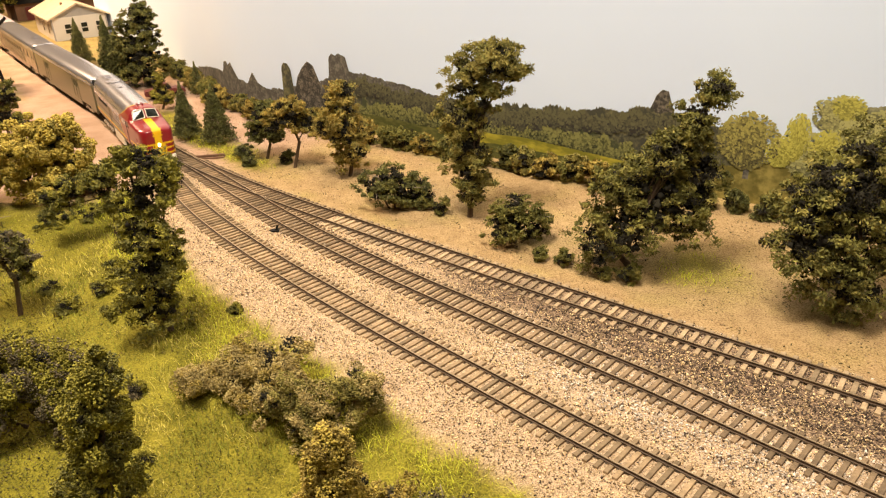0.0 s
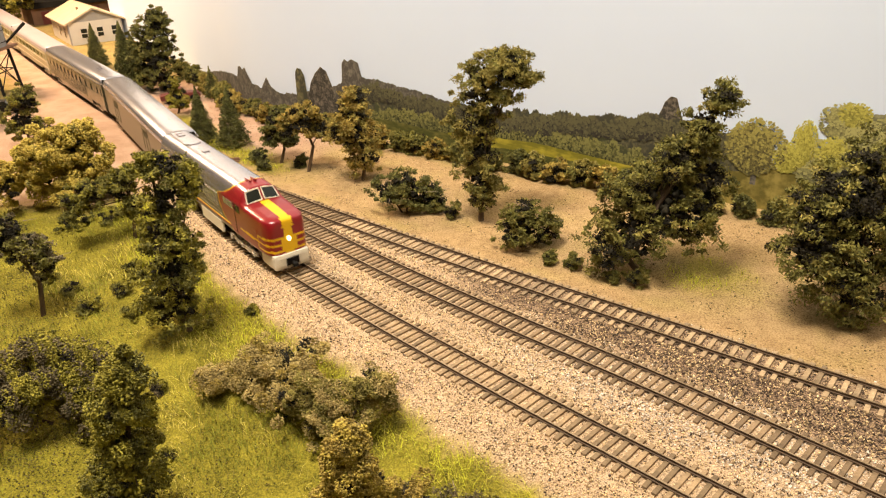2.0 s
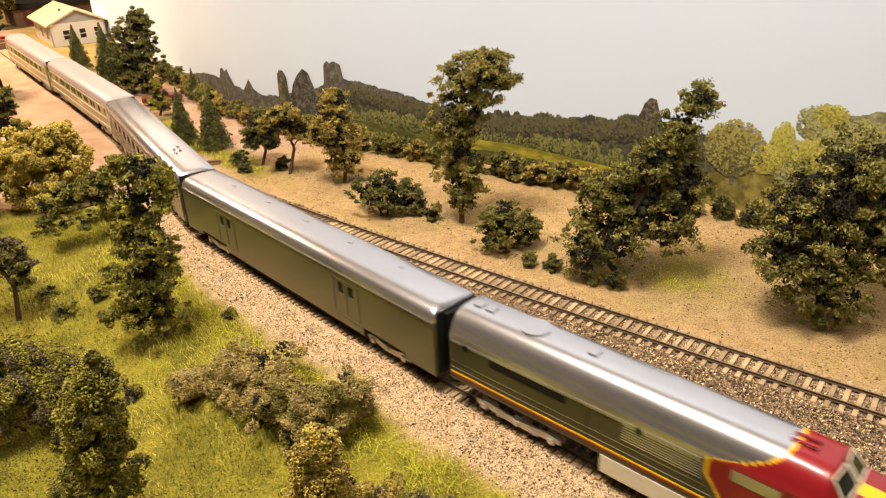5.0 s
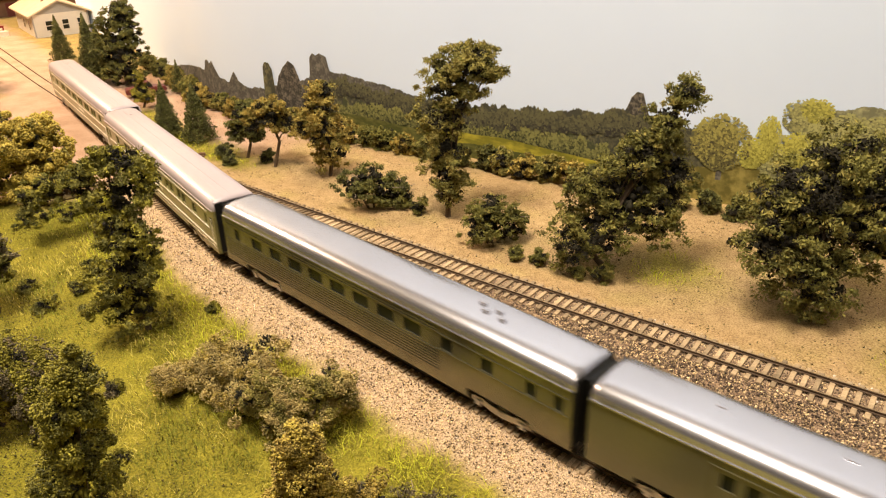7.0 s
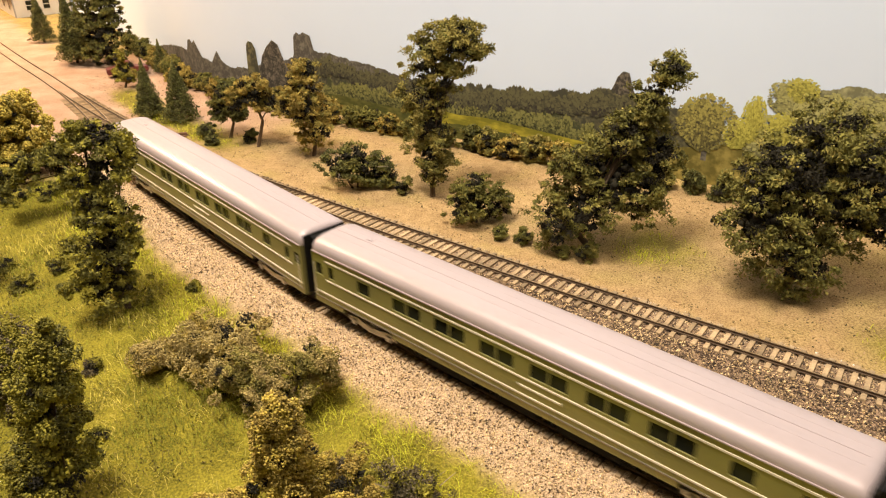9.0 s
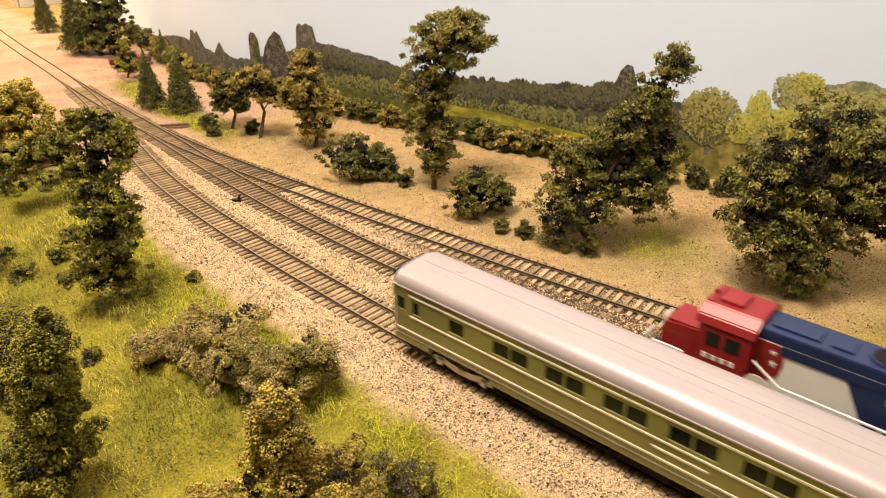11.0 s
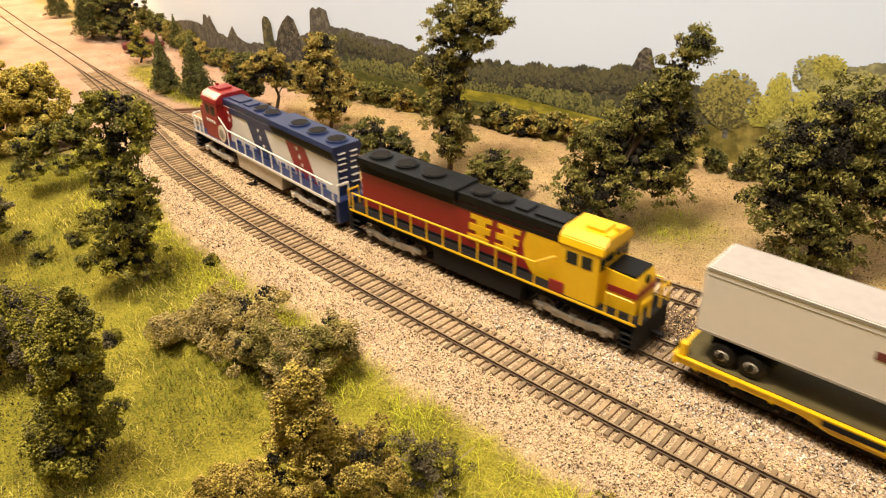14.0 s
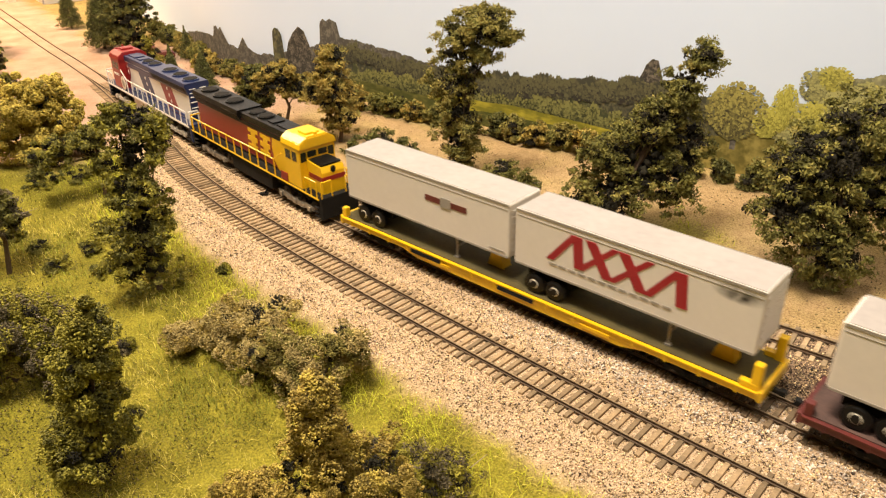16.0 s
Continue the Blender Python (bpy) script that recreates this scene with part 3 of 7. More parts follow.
def build_gravel():
    rng = np.random.default_rng(11)
    u = rng.uniform(0.02, 0.80, 175000)
    keep = rng.uniform(0, 1, len(u)) < np.clip(1.25 - 1.35 * u, 0.12, 1)
    u = u[keep]
    lo, hi = line_a.across(u) - 0.055, line_c.across(u) + 0.020
    v = lo + (hi - lo) * rng.uniform(0, 1, len(u))
    x, y = -0.60 * u + 0.80 * v, 0.80 * u + 0.60 * v
    g, gr, ci, di = zones(x, y)
    keep = (rng.uniform(0, 1, len(u)) < gr) & (rng.uniform(0, 1, len(u)) > g * 1.2)
    x, y, u, v, ci = x[keep], y[keep], u[keep], v[keep], ci[keep]
    pale = [material("pale_ballast", (0.44, 0.310, 0.160), 0.9, vary=0.45, tint=(0.68, 0.51, 0.285), piece=0.5, bump=0),
            material("dark_ballast", (0.085, 0.056, 0.038), 0.9, vary=0.5, piece=0.5, bump=0),
            material("white_ballast", (0.54, 0.44, 0.34), 0.9, vary=0.3, tint=(0.68, 0.59, 0.49), piece=0.5, bump=0)]
    white = smoothstep((0.34 - u) / 0.12) * smoothstep((v - line_a.across(u) - 0.012) / 0.02)
    r = rng.uniform(0, 1, len(x))
    index = np.where(r < 0.17 + 0.45 * ci, 1, np.where(rng.uniform(0, 1, len(x)) < (0.06 + 0.6 * white) * (1 - ci), 2, 0))
    between = np.minimum(np.abs(v - line_a.across(u)), np.minimum(np.abs(v - line_b.across(u)), np.abs(v - line_c.across(u)))) < 0.0150
    z = ground_z(x, y) + rng.uniform(-0.0001, 0.0006, len(x)) - np.where(between, 0.0004, 0.0)
    size = 0.00050 * rng.uniform(0.6, 1.6, len(x)) * (1 + 0.35 * white)
    ob = child("ballast_stones", crumbs(rng, np.stack([x, y, z], 1), size, pale, index, solid=(TETRA, TETRA_F)), None)
    tagged(ob, "loose pale tan and grey ballast stones between the tracks", "ballast", kind="stuff")
    # coarse specks and bits of turf on the sand behind the tracks
    n = 60000
    x, y = rng.uniform(-0.45, 0.36, n), rng.uniform(0.28, 1.0, n)
    u, v = ground_uv(x, y)
    far = v - line_c.across(np.minimum(u, 0.85))
    clumpy = ripple(x, y, 45, 4.0) + 0.6 * ripple(x, y, 110, 1.0)
    keep = (far > 0.016) & (far < 0.22) & (clumpy > rng.uniform(-0.9, 0.6, n) + 0.15)
    x, y = x[keep], y[keep]
    bits = [material("turf_crumbs", (0.13, 0.095, 0.03), 0.95, vary=0.5, piece=0.5, bump=0), material("sand_crumbs", (0.40, 0.27, 0.15), 0.95, vary=0.4, piece=0.5, bump=0)]
    ob = child("turf_crumbs", crumbs(rng, np.stack([x, y, ground_z(x, y)], 1), 0.0008, bits, rng.integers(0, 2, len(x)), solid=(TETRA, TETRA_F)), None)
    tagged(ob, "scattered brown and olive turf crumbs on the sand", "turf", kind="stuff")


def build_grass():
    """Static grass: thin bent blades in yellow and green."""
    rng = np.random.default_rng(5)
    n = 520000
    x, y = rng.uniform(-0.62, 0.36, n), rng.uniform(0.10, 0.98, n)
    u, v = ground_uv(x, y)
    g = zones(x, y)[0]
    dist = np.hypot(x, y)
    patchy = np.clip(0.62 + 0.75 * ripple(x, y, 34, 6.0) + 0.45 * ripple(x, y, 90, 2.0), 0.10, 1.0)
    keep = (g > rng.uniform(0.25, 1.0, n)) & (rng.uniform(0, 1, n) < np.clip(1.25 - 1.1 * dist, 0.15, 1) * patchy)
    x, y, dist = x[keep], y[keep], dist[keep]
    k = len(x)
    z = ground_z(x, y) - 0.0004
    lush = 0.5 + 0.5 * ripple(x, y, 22, 3.0)
    away = smoothstep((line_a.across(u[keep]) - v[keep] - 0.10) / 0.10)
    away = away * smoothstep((u[keep] - 0.28) / 0.12)
    high = rng.uniform(0.0011, 0.0034, k) * (0.6 + 0.7 * lush) * (1 - 0.35 * away)
    turn, lean = rng.uniform(0, 2 * np.pi, k), rng.uniform(0.3, 1.35, k)
    w = rng.uniform(0.00011, 0.00020, k) * (0.8 + 0.9 * dist)
    r = rng.uniform(0, 1, k) + 0.75 * ripple(x, y, 26, 1.0) + 0.35 * ripple(x, y, 75, 4.0) - 0.70 * away
    index = np.where(r < 0.26, 1, np.where(r < 0.52, 2, 0))
    beside = smoothstep((0.105 - line_a.across(u[keep]) + v[keep]) / 0.04)
    index = np.where(rng.uniform(0, 1, k) < 0.80 * beside, 3, index)
    long = ((index == 0) | (index == 3)) & (rng.uniform(0, 1, k) < 0.10 + 0.22 * smoothstep((0.42 - dist) / 0.1))
    high, lean, w = np.where(long, high * 1.9, high), np.where(long, lean * 0.3 + 0.95, lean), np.where(long, w * 0.75, w)
    base = np.stack([x, y, z], 1)
    side = np.stack([-np.sin(turn), np.cos(turn), np.zeros(k)], 1) * w[:, None]
    mid = base + np.stack([np.cos(turn) * np.sin(lean * 0.6), np.sin(turn) * np.sin(lean * 0.6), np.cos(lean * 0.6)], 1) * high[:, None]
    tip = mid + np.stack([np.cos(turn) * np.sin(lean * 1.2), np.sin(turn) * np.sin(lean * 1.2), np.cos(lean * 1.2)], 1) * high[:, None]
    verts = np.stack([base - side, base + side, mid - side * 0.8, mid + side * 0.8, tip], 1).reshape(-1, 3)
    tris = (np.array(((0, 1, 3), (0, 3, 2), (2, 3, 4)))[None] + 5 * np.arange(k)[:, None, None]).reshape(-1, 3)
    mats = [material("straw_grass", (0.54, 0.45, 0.085), 0.8, vary=0.3, piece=0.5, bump=0), material("green_grass", (0.21, 0.22, 0.014), 0.8, vary=0.35, piece=0.5, bump=0),
            material("olive_grass", (0.165, 0.135, 0.022), 0.8, vary=0.35, piece=0.5, bump=0), material("lime_grass", (0.47, 0.465, 0.022), 0.8, vary=0.3, piece=0.5, bump=0)]
    ob = child("static_grass", raw_mesh(verts, tris, mats, np.repeat(index, 3)), None)
    tagged(ob, "yellow-green static grass fibres on the turf", "grass", kind="stuff")


def build_turf():
    """Dark ground foam and leaf litter over the meadow away from the track; its thickening stands in for shade."""
    rng = np.random.default_rng(31)
    n = 130000
    x, y = rng.uniform(-0.60, 0.05, n), rng.uniform(0.14, 0.85, n)
    u, v = ground_uv(x, y)
    d = line_a.across(u) - v
    # the d term thickens the dark foam, painting in the meadow's shade
    clumpy = ripple(x, y, 38, 2.0) + 0.7 * ripple(x, y, 120, 5.0) + 1.9 * smoothstep((d - 0.10) / 0.12) + 0.5 * smoothstep((u - 0.3) / 0.2)
    keep = (zones(x, y)[0] > 0.6) & (d > 0.06) & (clumpy > rng.uniform(0.5, 2.3, n))
    x, y = x[keep], y[keep]
    mats = [material("dark_turf_foam", (0.085, 0.072, 0.017), 0.95, vary=0.5, piece=0.3, bump=0), material("brown_leaf_litter", (0.17, 0.125, 0.04), 0.95, vary=0.4, piece=0.3, bump=0)]
    z = ground_z(x, y) + rng.uniform(0, 0.0022, len(x))
    ob = child("ground_foam", crumbs(rng, np.stack([x, y, z], 1), 0.0006, mats, (rng.uniform(0, 1, len(x)) < 0.35).astype(int), solid=(TETRA, TETRA_F)), None)
    tagged(ob, "dark olive ground foam and leaf litter in the grass, thickened to paint in shade", "turf", kind="stuff")


build_gravel()
build_grass()
build_turf()


# ---- trees and bushes ----
LEAVES = {
    "olive": material("olive_foam_leaves", (0.110, 0.095, 0.016), 0.9, vary=0.32, grain=260, coarse=90, tint=(0.33, 0.275, 0.065), piece=0.14, bump=0),
    "green": material("dark_green_leaves", (0.044, 0.046, 0.008), 0.9, vary=0.32, grain=260, coarse=90, tint=(0.225, 0.205, 0.042), piece=0.14, bump=0),
    "deep": material("deep_green_leaves", (0.032, 0.034, 0.007), 0.9, vary=0.32, grain=260, coarse=90, tint=(0.150, 0.145, 0.034), piece=0.14, bump=0),
    "brown": material("brown_olive_leaves", (0.165, 0.115, 0.020), 0.9, vary=0.32, grain=260, coarse=90, tint=(0.44, 0.325, 0.070), piece=0.14, bump=0),
    "tan": material("tan_lichen", (0.27, 0.200, 0.066), 0.9, vary=0.3, grain=260, coarse=90, tint=(0.53, 0.41, 0.150), piece=0.14, bump=0),
    "moss": material("moss_green_leaves", (0.100, 0.090, 0.010), 0.9, vary=0.32, grain=260, coarse=90, tint=(0.37, 0.325, 0.040), piece=0.14, bump=0),
    "gold": material("golden_olive_foam", (0.33, 0.240, 0.034), 0.9, vary=0.3, grain=260, coarse=90, tint=(0.58, 0.45, 0.085), piece=0.14, bump=0),
    "grey": material("grey_brown_twigs", (0.070, 0.054, 0.028), 0.9, vary=0.3, grain=260, coarse=90, tint=(0.17, 0.135, 0.070), piece=0.14, bump=0),
}
# near-black flakes inside crowns: shade between the leaves put into the colour
M_INNER_SHADE = material("inner_crown_shade", (0.016, 0.013, 0.005), 0.95, vary=0.4, bump=0)
M_BARK = material("brown_bark", (0.10, 0.066, 0.038), 0.95, vary=0.4, grain=900, coarse=200)
M_TWIG = material("pale_twig", (0.30, 0.24, 0.17), 0.9, vary=0.3)


def leaf_points(rng, lobes, count, clump=0.0065, fill=0.45, skin=0.2, each_clump=70):
    """Places of leaf crumbs: clumps over the skin of the lobes, crumbs round each clump."""
    lobes = np.array(lobes, float)
    weight = (lobes[:, 3] * lobes[:, 4] + lobes[:, 4] * lobes[:, 5] + lobes[:, 3] * lobes[:, 5])
    weight /= weight.sum()
    out = []
    for (cx, cy, cz, rx, ry, rz), w in zip(lobes, weight):
        c = max(6, int(w * count / each_clump))
        d = rng.normal(size=(c, 3))
        d /= np.linalg.norm(d, axis=1)[:, None]
        d *= (1 - fill * rng.uniform(0, 1, c) ** 2)[:, None] * rng.uniform(0.76, 1.18, (c, 1))
        centre = np.array((cx, cy, cz)) + d * np.array((rx, ry, rz))
        each = rng.poisson(each_clump, c)
        who = np.repeat(np.arange(c), each)
        e = rng.normal(size=(len(who), 3))
        e /= np.linalg.norm(e, axis=1)[:, None]
        r = (clump * rng.uniform(0.6, 1.35, c))[who] * rng.uniform(skin, 1.0, len(who))
        out.append(centre[who] + e * r[:, None] * np.array((1, 1, 0.62 if skin < 0.5 else 0.85)))
    return np.vstack(out)


def grown(name, label, category, x, y, lobes, leaf, count=2600, size=0.0011, second=None, share=0.3, trunk=True, group="", clump=0.0065, limbs=5, seed=0, base=None, twigs=0, fill=0.45, core=0.5, foam=False):
    """A tree or bush at (x, y): lobes are (dx, dy, dz, rx, ry, rz) over its foot."""
    rng = np.random.default_rng(seed + int(abs(x * 7919 + y * 104729) * 10) % 100000)
    z = float(ground_z(x, y)) if base is None else base
    ob = thing(name, label, category, group)
    ob.location = (x, y, z)
    ragged = []  # smaller lobes over each one make the outline uneven
    for q in lobes:
        ragged.append(tuple(np.array(q) * (1, 1, 1, 0.90, 0.90, 0.90)))
        for _ in range(5):
            d = rng.normal(size=3)
            d *= rng.uniform(0.50, 0.82) / np.linalg.norm(d)
            k = rng.uniform(0.32, 0.55)
            ragged.append((q[0] + d[0] * q[3], q[1] + d[1] * q[4], q[2] + d[2] * q[5], q[3] * k, q[4] * k, q[5] * k))
    pts = leaf_points(rng, ragged, count * (1.5 if foam else 2.9), clump * (1.2 if foam else 0.85), fill, 0.70 if foam else 0.2, 170 if foam else 70)
    pts = pts[pts[:, 2] > 0.0003]
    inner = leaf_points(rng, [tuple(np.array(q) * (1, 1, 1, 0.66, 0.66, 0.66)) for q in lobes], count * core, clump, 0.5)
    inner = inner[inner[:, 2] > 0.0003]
    mats = [LEAVES[leaf]] + ([LEAVES[second]] if second else [])
    blotch = ripple(pts[:, 0] + pts[:, 2], pts[:, 1] - pts[:, 2] * 0.7, 170, seed) + rng.uniform(-0.22, 0.22, len(pts))
    index = (blotch > 0.75 - 1.5 * share).astype(int) if second else np.zeros(len(pts), int)
    chunks, chunk_size = [], []
    for q in lobes:  # knots inside each lobe; in dense leafy crowns they take the painted shade
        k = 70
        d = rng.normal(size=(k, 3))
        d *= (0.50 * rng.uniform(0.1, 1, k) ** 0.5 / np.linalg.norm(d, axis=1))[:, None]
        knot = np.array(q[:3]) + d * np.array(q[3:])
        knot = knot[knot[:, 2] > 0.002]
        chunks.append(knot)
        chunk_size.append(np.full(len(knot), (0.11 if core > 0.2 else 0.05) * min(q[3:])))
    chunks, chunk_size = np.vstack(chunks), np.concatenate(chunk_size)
    mats = mats + [M_INNER_SHADE]
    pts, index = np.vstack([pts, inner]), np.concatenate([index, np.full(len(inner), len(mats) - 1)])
    name = "crown" if trunk else "foliage"
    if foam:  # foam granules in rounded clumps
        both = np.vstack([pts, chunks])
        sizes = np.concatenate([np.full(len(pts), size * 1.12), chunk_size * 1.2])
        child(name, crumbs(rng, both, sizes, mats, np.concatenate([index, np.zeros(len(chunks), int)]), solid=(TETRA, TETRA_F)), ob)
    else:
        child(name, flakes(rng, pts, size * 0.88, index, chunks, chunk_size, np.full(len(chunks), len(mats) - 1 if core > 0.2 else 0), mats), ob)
    if trunk:
        bm = bmesh.new()
        top = max(lobes, key=lambda q: q[2])
        low = min(lobes, key=lambda q: q[2])
        tall = top[2] + top[5] * 0.3
        girth = 0.0012 + 0.010 * tall
        knots = [Vector((0, 0, -0.002)), Vector((low[0] * 0.5, low[1] * 0.5, low[2] * 0.6)), Vector((top[0] * 0.7, top[1] * 0.7, top[2] * 0.75)), Vector((top[0], top[1], tall))]
        for i in range(3):
            tube(bm, knots[i], knots[i + 1], girth * (1 - 0.28 * i), 7, girth * (0.72 - 0.28 * i) + 0.0002)
        for i in range(limbs):
            q = lobes[i % len(lobes)]
            a = knots[1].lerp(knots[2], rng.uniform(0, 0.9))
            b = Vector((q[0], q[1], q[2])) + Vector(rng.uniform(-1, 1, 3)) * q[3] * 0.4
            tube(bm, a, b, girth * 0.4, 5, girth * 0.12)
        part("trunk", bm, M_BARK, ob)
    else:
        bm = bmesh.new()
        for q in lobes:
            tube(bm, (q[0] * 0.3, q[1] * 0.3, -0.001), (q[0], q[1], q[2]), 0.0006 + 0.02 * q[3], 5, 0.0003)
        part("stem", bm, M_BARK, ob)
    if twigs:
        bm = bmesh.new()
        for i in range(twigs):
            q = lobes[i % len(lobes)]
            d = Vector(rng.normal(size=3)).normalized()
            d.z = abs(d.z) * 0.6
            a = Vector(q[:3]) + Vector((d.x * q[3], d.y * q[4], d.z * q[5])) * 0.7
            tube(bm, a, a + Vector((d.x * 0.5 + rng.normal() * 0.4, d.y * 0.5 + rng.normal() * 0.4, d.z * 0.5)) * rng.uniform(0.008, 0.018), 0.0003, 4, 0.00012)
        part("twigs", bm, M_TWIG, ob, "bare pale twigs")
    return ob


def conifer(x, y, high, wide, label, group="conifers", count=1800, leaf="deep", seed=0):
    rng = np.random.default_rng(seed + 77)
    z = float(ground_z(x, y))
    ob = thing("conifer", label, "tree", group)
    ob.location = (x, y, z)
    count = count * 3
    t = rng.uniform(0, 1, count) ** 0.6
    tier = 0.92 + 0.08 * np.sin(t * 40)
    r = (1 - t) ** 0.0 * wide / 2 * t * tier * rng.uniform(0.45, 1.08, count)
    a = rng.uniform(0, 2 * np.pi, count)
    lump = 1 + 0.16 * np.sin(a * 5 + t * 9)
    pts = np.stack([r * np.cos(a) * lump, r * np.sin(a) * lump, high * (1 - t * 0.93) + rng.normal(0, 0.0008, count)], 1)
    child("crown", crumbs(rng, pts, 0.00100 * (0.6 + high * 8), [LEAVES[leaf]], solid=(TETRA, TETRA_F)), ob)
    bm = bmesh.new()
    tube(bm, (0, 0, -0.002), (0, 0, high * 0.9), 0.0012 + wide * 0.02, 6, 0.0003)
    part("trunk", bm, M_BARK, ob)
    return ob


def tree_m():
    grown("tree", "tall narrow olive-leaved tree standing on sand behind the tracks", "tree", 0.014, 0.565,
          [(0.001, 0, 0.022, 0.013, 0.012, 0.014), (0.002, 0, 0.038, 0.023, 0.022, 0.020), (0.000, 0, 0.062, 0.021, 0.020, 0.018), (-0.002, 0, 0.084, 0.025, 0.024, 0.019), (0.004, 0, 0.104, 0.030, 0.026, 0.018),
           (0.006, 0, 0.124, 0.032, 0.028, 0.013), (0.026, -0.004, 0.126, 0.020, 0.018, 0.014), (0.018, 0, 0.136, 0.024, 0.022, 0.009), (0.034, 0, 0.118, 0.012, 0.012, 0.010)],
          "olive", 9000, 0.00105, "green", 0.36, clump=0.006, limbs=9)


tree_m()
grown("tree", "broad dark green tree with a stepped crown beside the back track", "tree", 0.125, 0.466,
      [(-0.008, -0.004, 0.030, 0.036, 0.032, 0.028), (0.012, 0.0, 0.050, 0.034, 0.030, 0.030), (-0.012, 0.0, 0.062, 0.024, 0.022, 0.018), (0.022, 0, 0.084, 0.024, 0.022, 0.018),
       (0.010, 0, 0.076, 0.022, 0.02, 0.016), (0.036, -0.004, 0.110, 0.014, 0.013, 0.020), (0.042, -0.004, 0.126, 0.013, 0.012, 0.011), (0.030, 0, 0.098, 0.015, 0.014, 0.012), (-0.026, -0.006, 0.024, 0.018, 0.018, 0.022), (0.034, 0, 0.040, 0.024, 0.022, 0.028), (0.040, 0, 0.070, 0.020, 0.019, 0.022)],
      "green", 10000, 0.00105, "olive", 0.24, clump=0.0062, limbs=8, core=0.8)
grown("tree", "large spreading dark green tree at the sand's edge", "tree", 0.238, 0.402,
      [(-0.006, 0.0, 0.034, 0.040, 0.034, 0.026), (0.010, 0.0, 0.060, 0.046, 0.038, 0.028), (0.026, 0, 0.082, 0.042, 0.036, 0.026), (-0.012, 0, 0.084, 0.030, 0.028, 0.022), (0.008, 0, 0.102, 0.030, 0.028, 0.016),
       (-0.030, -0.004, 0.052, 0.028, 0.026, 0.026), (-0.024, 0, 0.072, 0.026, 0.026, 0.022), (0.046, 0, 0.050, 0.034, 0.03, 0.030), (0.058, 0.01, 0.090, 0.030, 0.028, 0.022), (0.0, -0.016, 0.022, 0.024, 0.018, 0.018)],
      "green", 13000, 0.0011, "olive", 0.26, clump=0.0065, limbs=9, core=0.9)
grown("bush", "round dark green bush on the sand behind the tracks", "bush", 0.047, 0.513, [(0, 0, 0.020, 0.024, 0.022, 0.018), (-0.010, 0, 0.016, 0.018, 0.018, 0.015), (0.014, 0, 0.016, 0.016, 0.016, 0.015), (0.0, 0, 0.032, 0.014, 0.013, 0.010)],
      "green", 3000, 0.00095, "olive", 0.22, trunk=False, clump=0.005, twigs=8)
grown("bush", "low sprawling dark green bush with bare twigs", "bush", -0.050, 0.590, [(-0.014, 0, 0.018, 0.022, 0.020, 0.018), (0.012, 0, 0.017, 0.024, 0.02, 0.017), (0.0, 0, 0.028, 0.020, 0.018, 0.013), (0.024, 0, 0.012, 0.014, 0.014, 0.013)],
      "deep", 3200, 0.00105, "green", 0.4, trunk=False, clump=0.005, twigs=16)
for bx, by, r in ((-0.010, 0.570, 0.008), (0.079, 0.476, 0.0075), (0.117, 0.446, 0.0085), (0.064, 0.484, 0.006), (0.103, 0.452, 0.0055)):
    grown("shrub", "small dark olive shrub on the sand", "shrub", bx, by, [(0, 0, r * 0.8, r, r, r * 0.9)], "green", 420, 0.0008, "olive", 0.3, trunk=False, group="small shrubs on the sand", clump=0.003)
grown("tree", "bushy brown-olive tree with a leaning trunk on sand", "tree", -0.098, 0.670, [(0.006, 0, 0.024, 0.022, 0.020, 0.020), (-0.002, 0, 0.046, 0.025, 0.022, 0.020), (-0.006, 0, 0.064, 0.023, 0.02, 0.018), (0.000, 0, 0.082, 0.017, 0.016, 0.012), (-0.018, 0, 0.05, 0.014, 0.014, 0.016)],
      "brown", 4600, 0.0011, "olive", 0.35, clump=0.006)
grown("tree", "slender brown-leaved tree with a bare forked trunk", "tree", -0.157, 0.700, [(0.004, 0, 0.052, 0.024, 0.022, 0.018), (-0.012, 0, 0.046, 0.015, 0.014, 0.014), (0.016, 0, 0.044, 0.016, 0.015, 0.015), (0.002, 0, 0.064, 0.018, 0.016, 0.010)],
      "brown", 3000, 0.0011, "olive", 0.3, clump=0.0055, limbs=8)
grown("tree", "small dark green tree above the grass strip", "tree", -0.192, 0.732, [(0.002, 0, 0.040, 0.018, 0.017, 0.018), (-0.006, 0, 0.030, 0.013, 0.013, 0.012), (0.006, 0, 0.052, 0.012, 0.012, 0.010), (0.012, 0, 0.026, 0.010, 0.010, 0.010)],
      "deep", 1900, 0.0012, "green", 0.3, clump=0.005)
for bx, by, r in ((-0.215, 0.735, 0.009), (-0.168, 0.716, 0.008), (-0.205, 0.712, 0.006)):
    grown("shrub", "small dark shrub in the grass strip", "shrub", bx, by, [(0, 0, r * 0.8, r, r, r * 0.9)], "deep", 420, 0.001, trunk=False, group="small shrubs in the grass strip", clump=0.004)
conifer(-0.298, 0.812, 0.064, 0.034, "dark green cone-shaped conifer on the grass strip", seed=1)
conifer(-0.258, 0.794, 0.066, 0.040, "dark green cone-shaped conifer on the grass strip", seed=2)


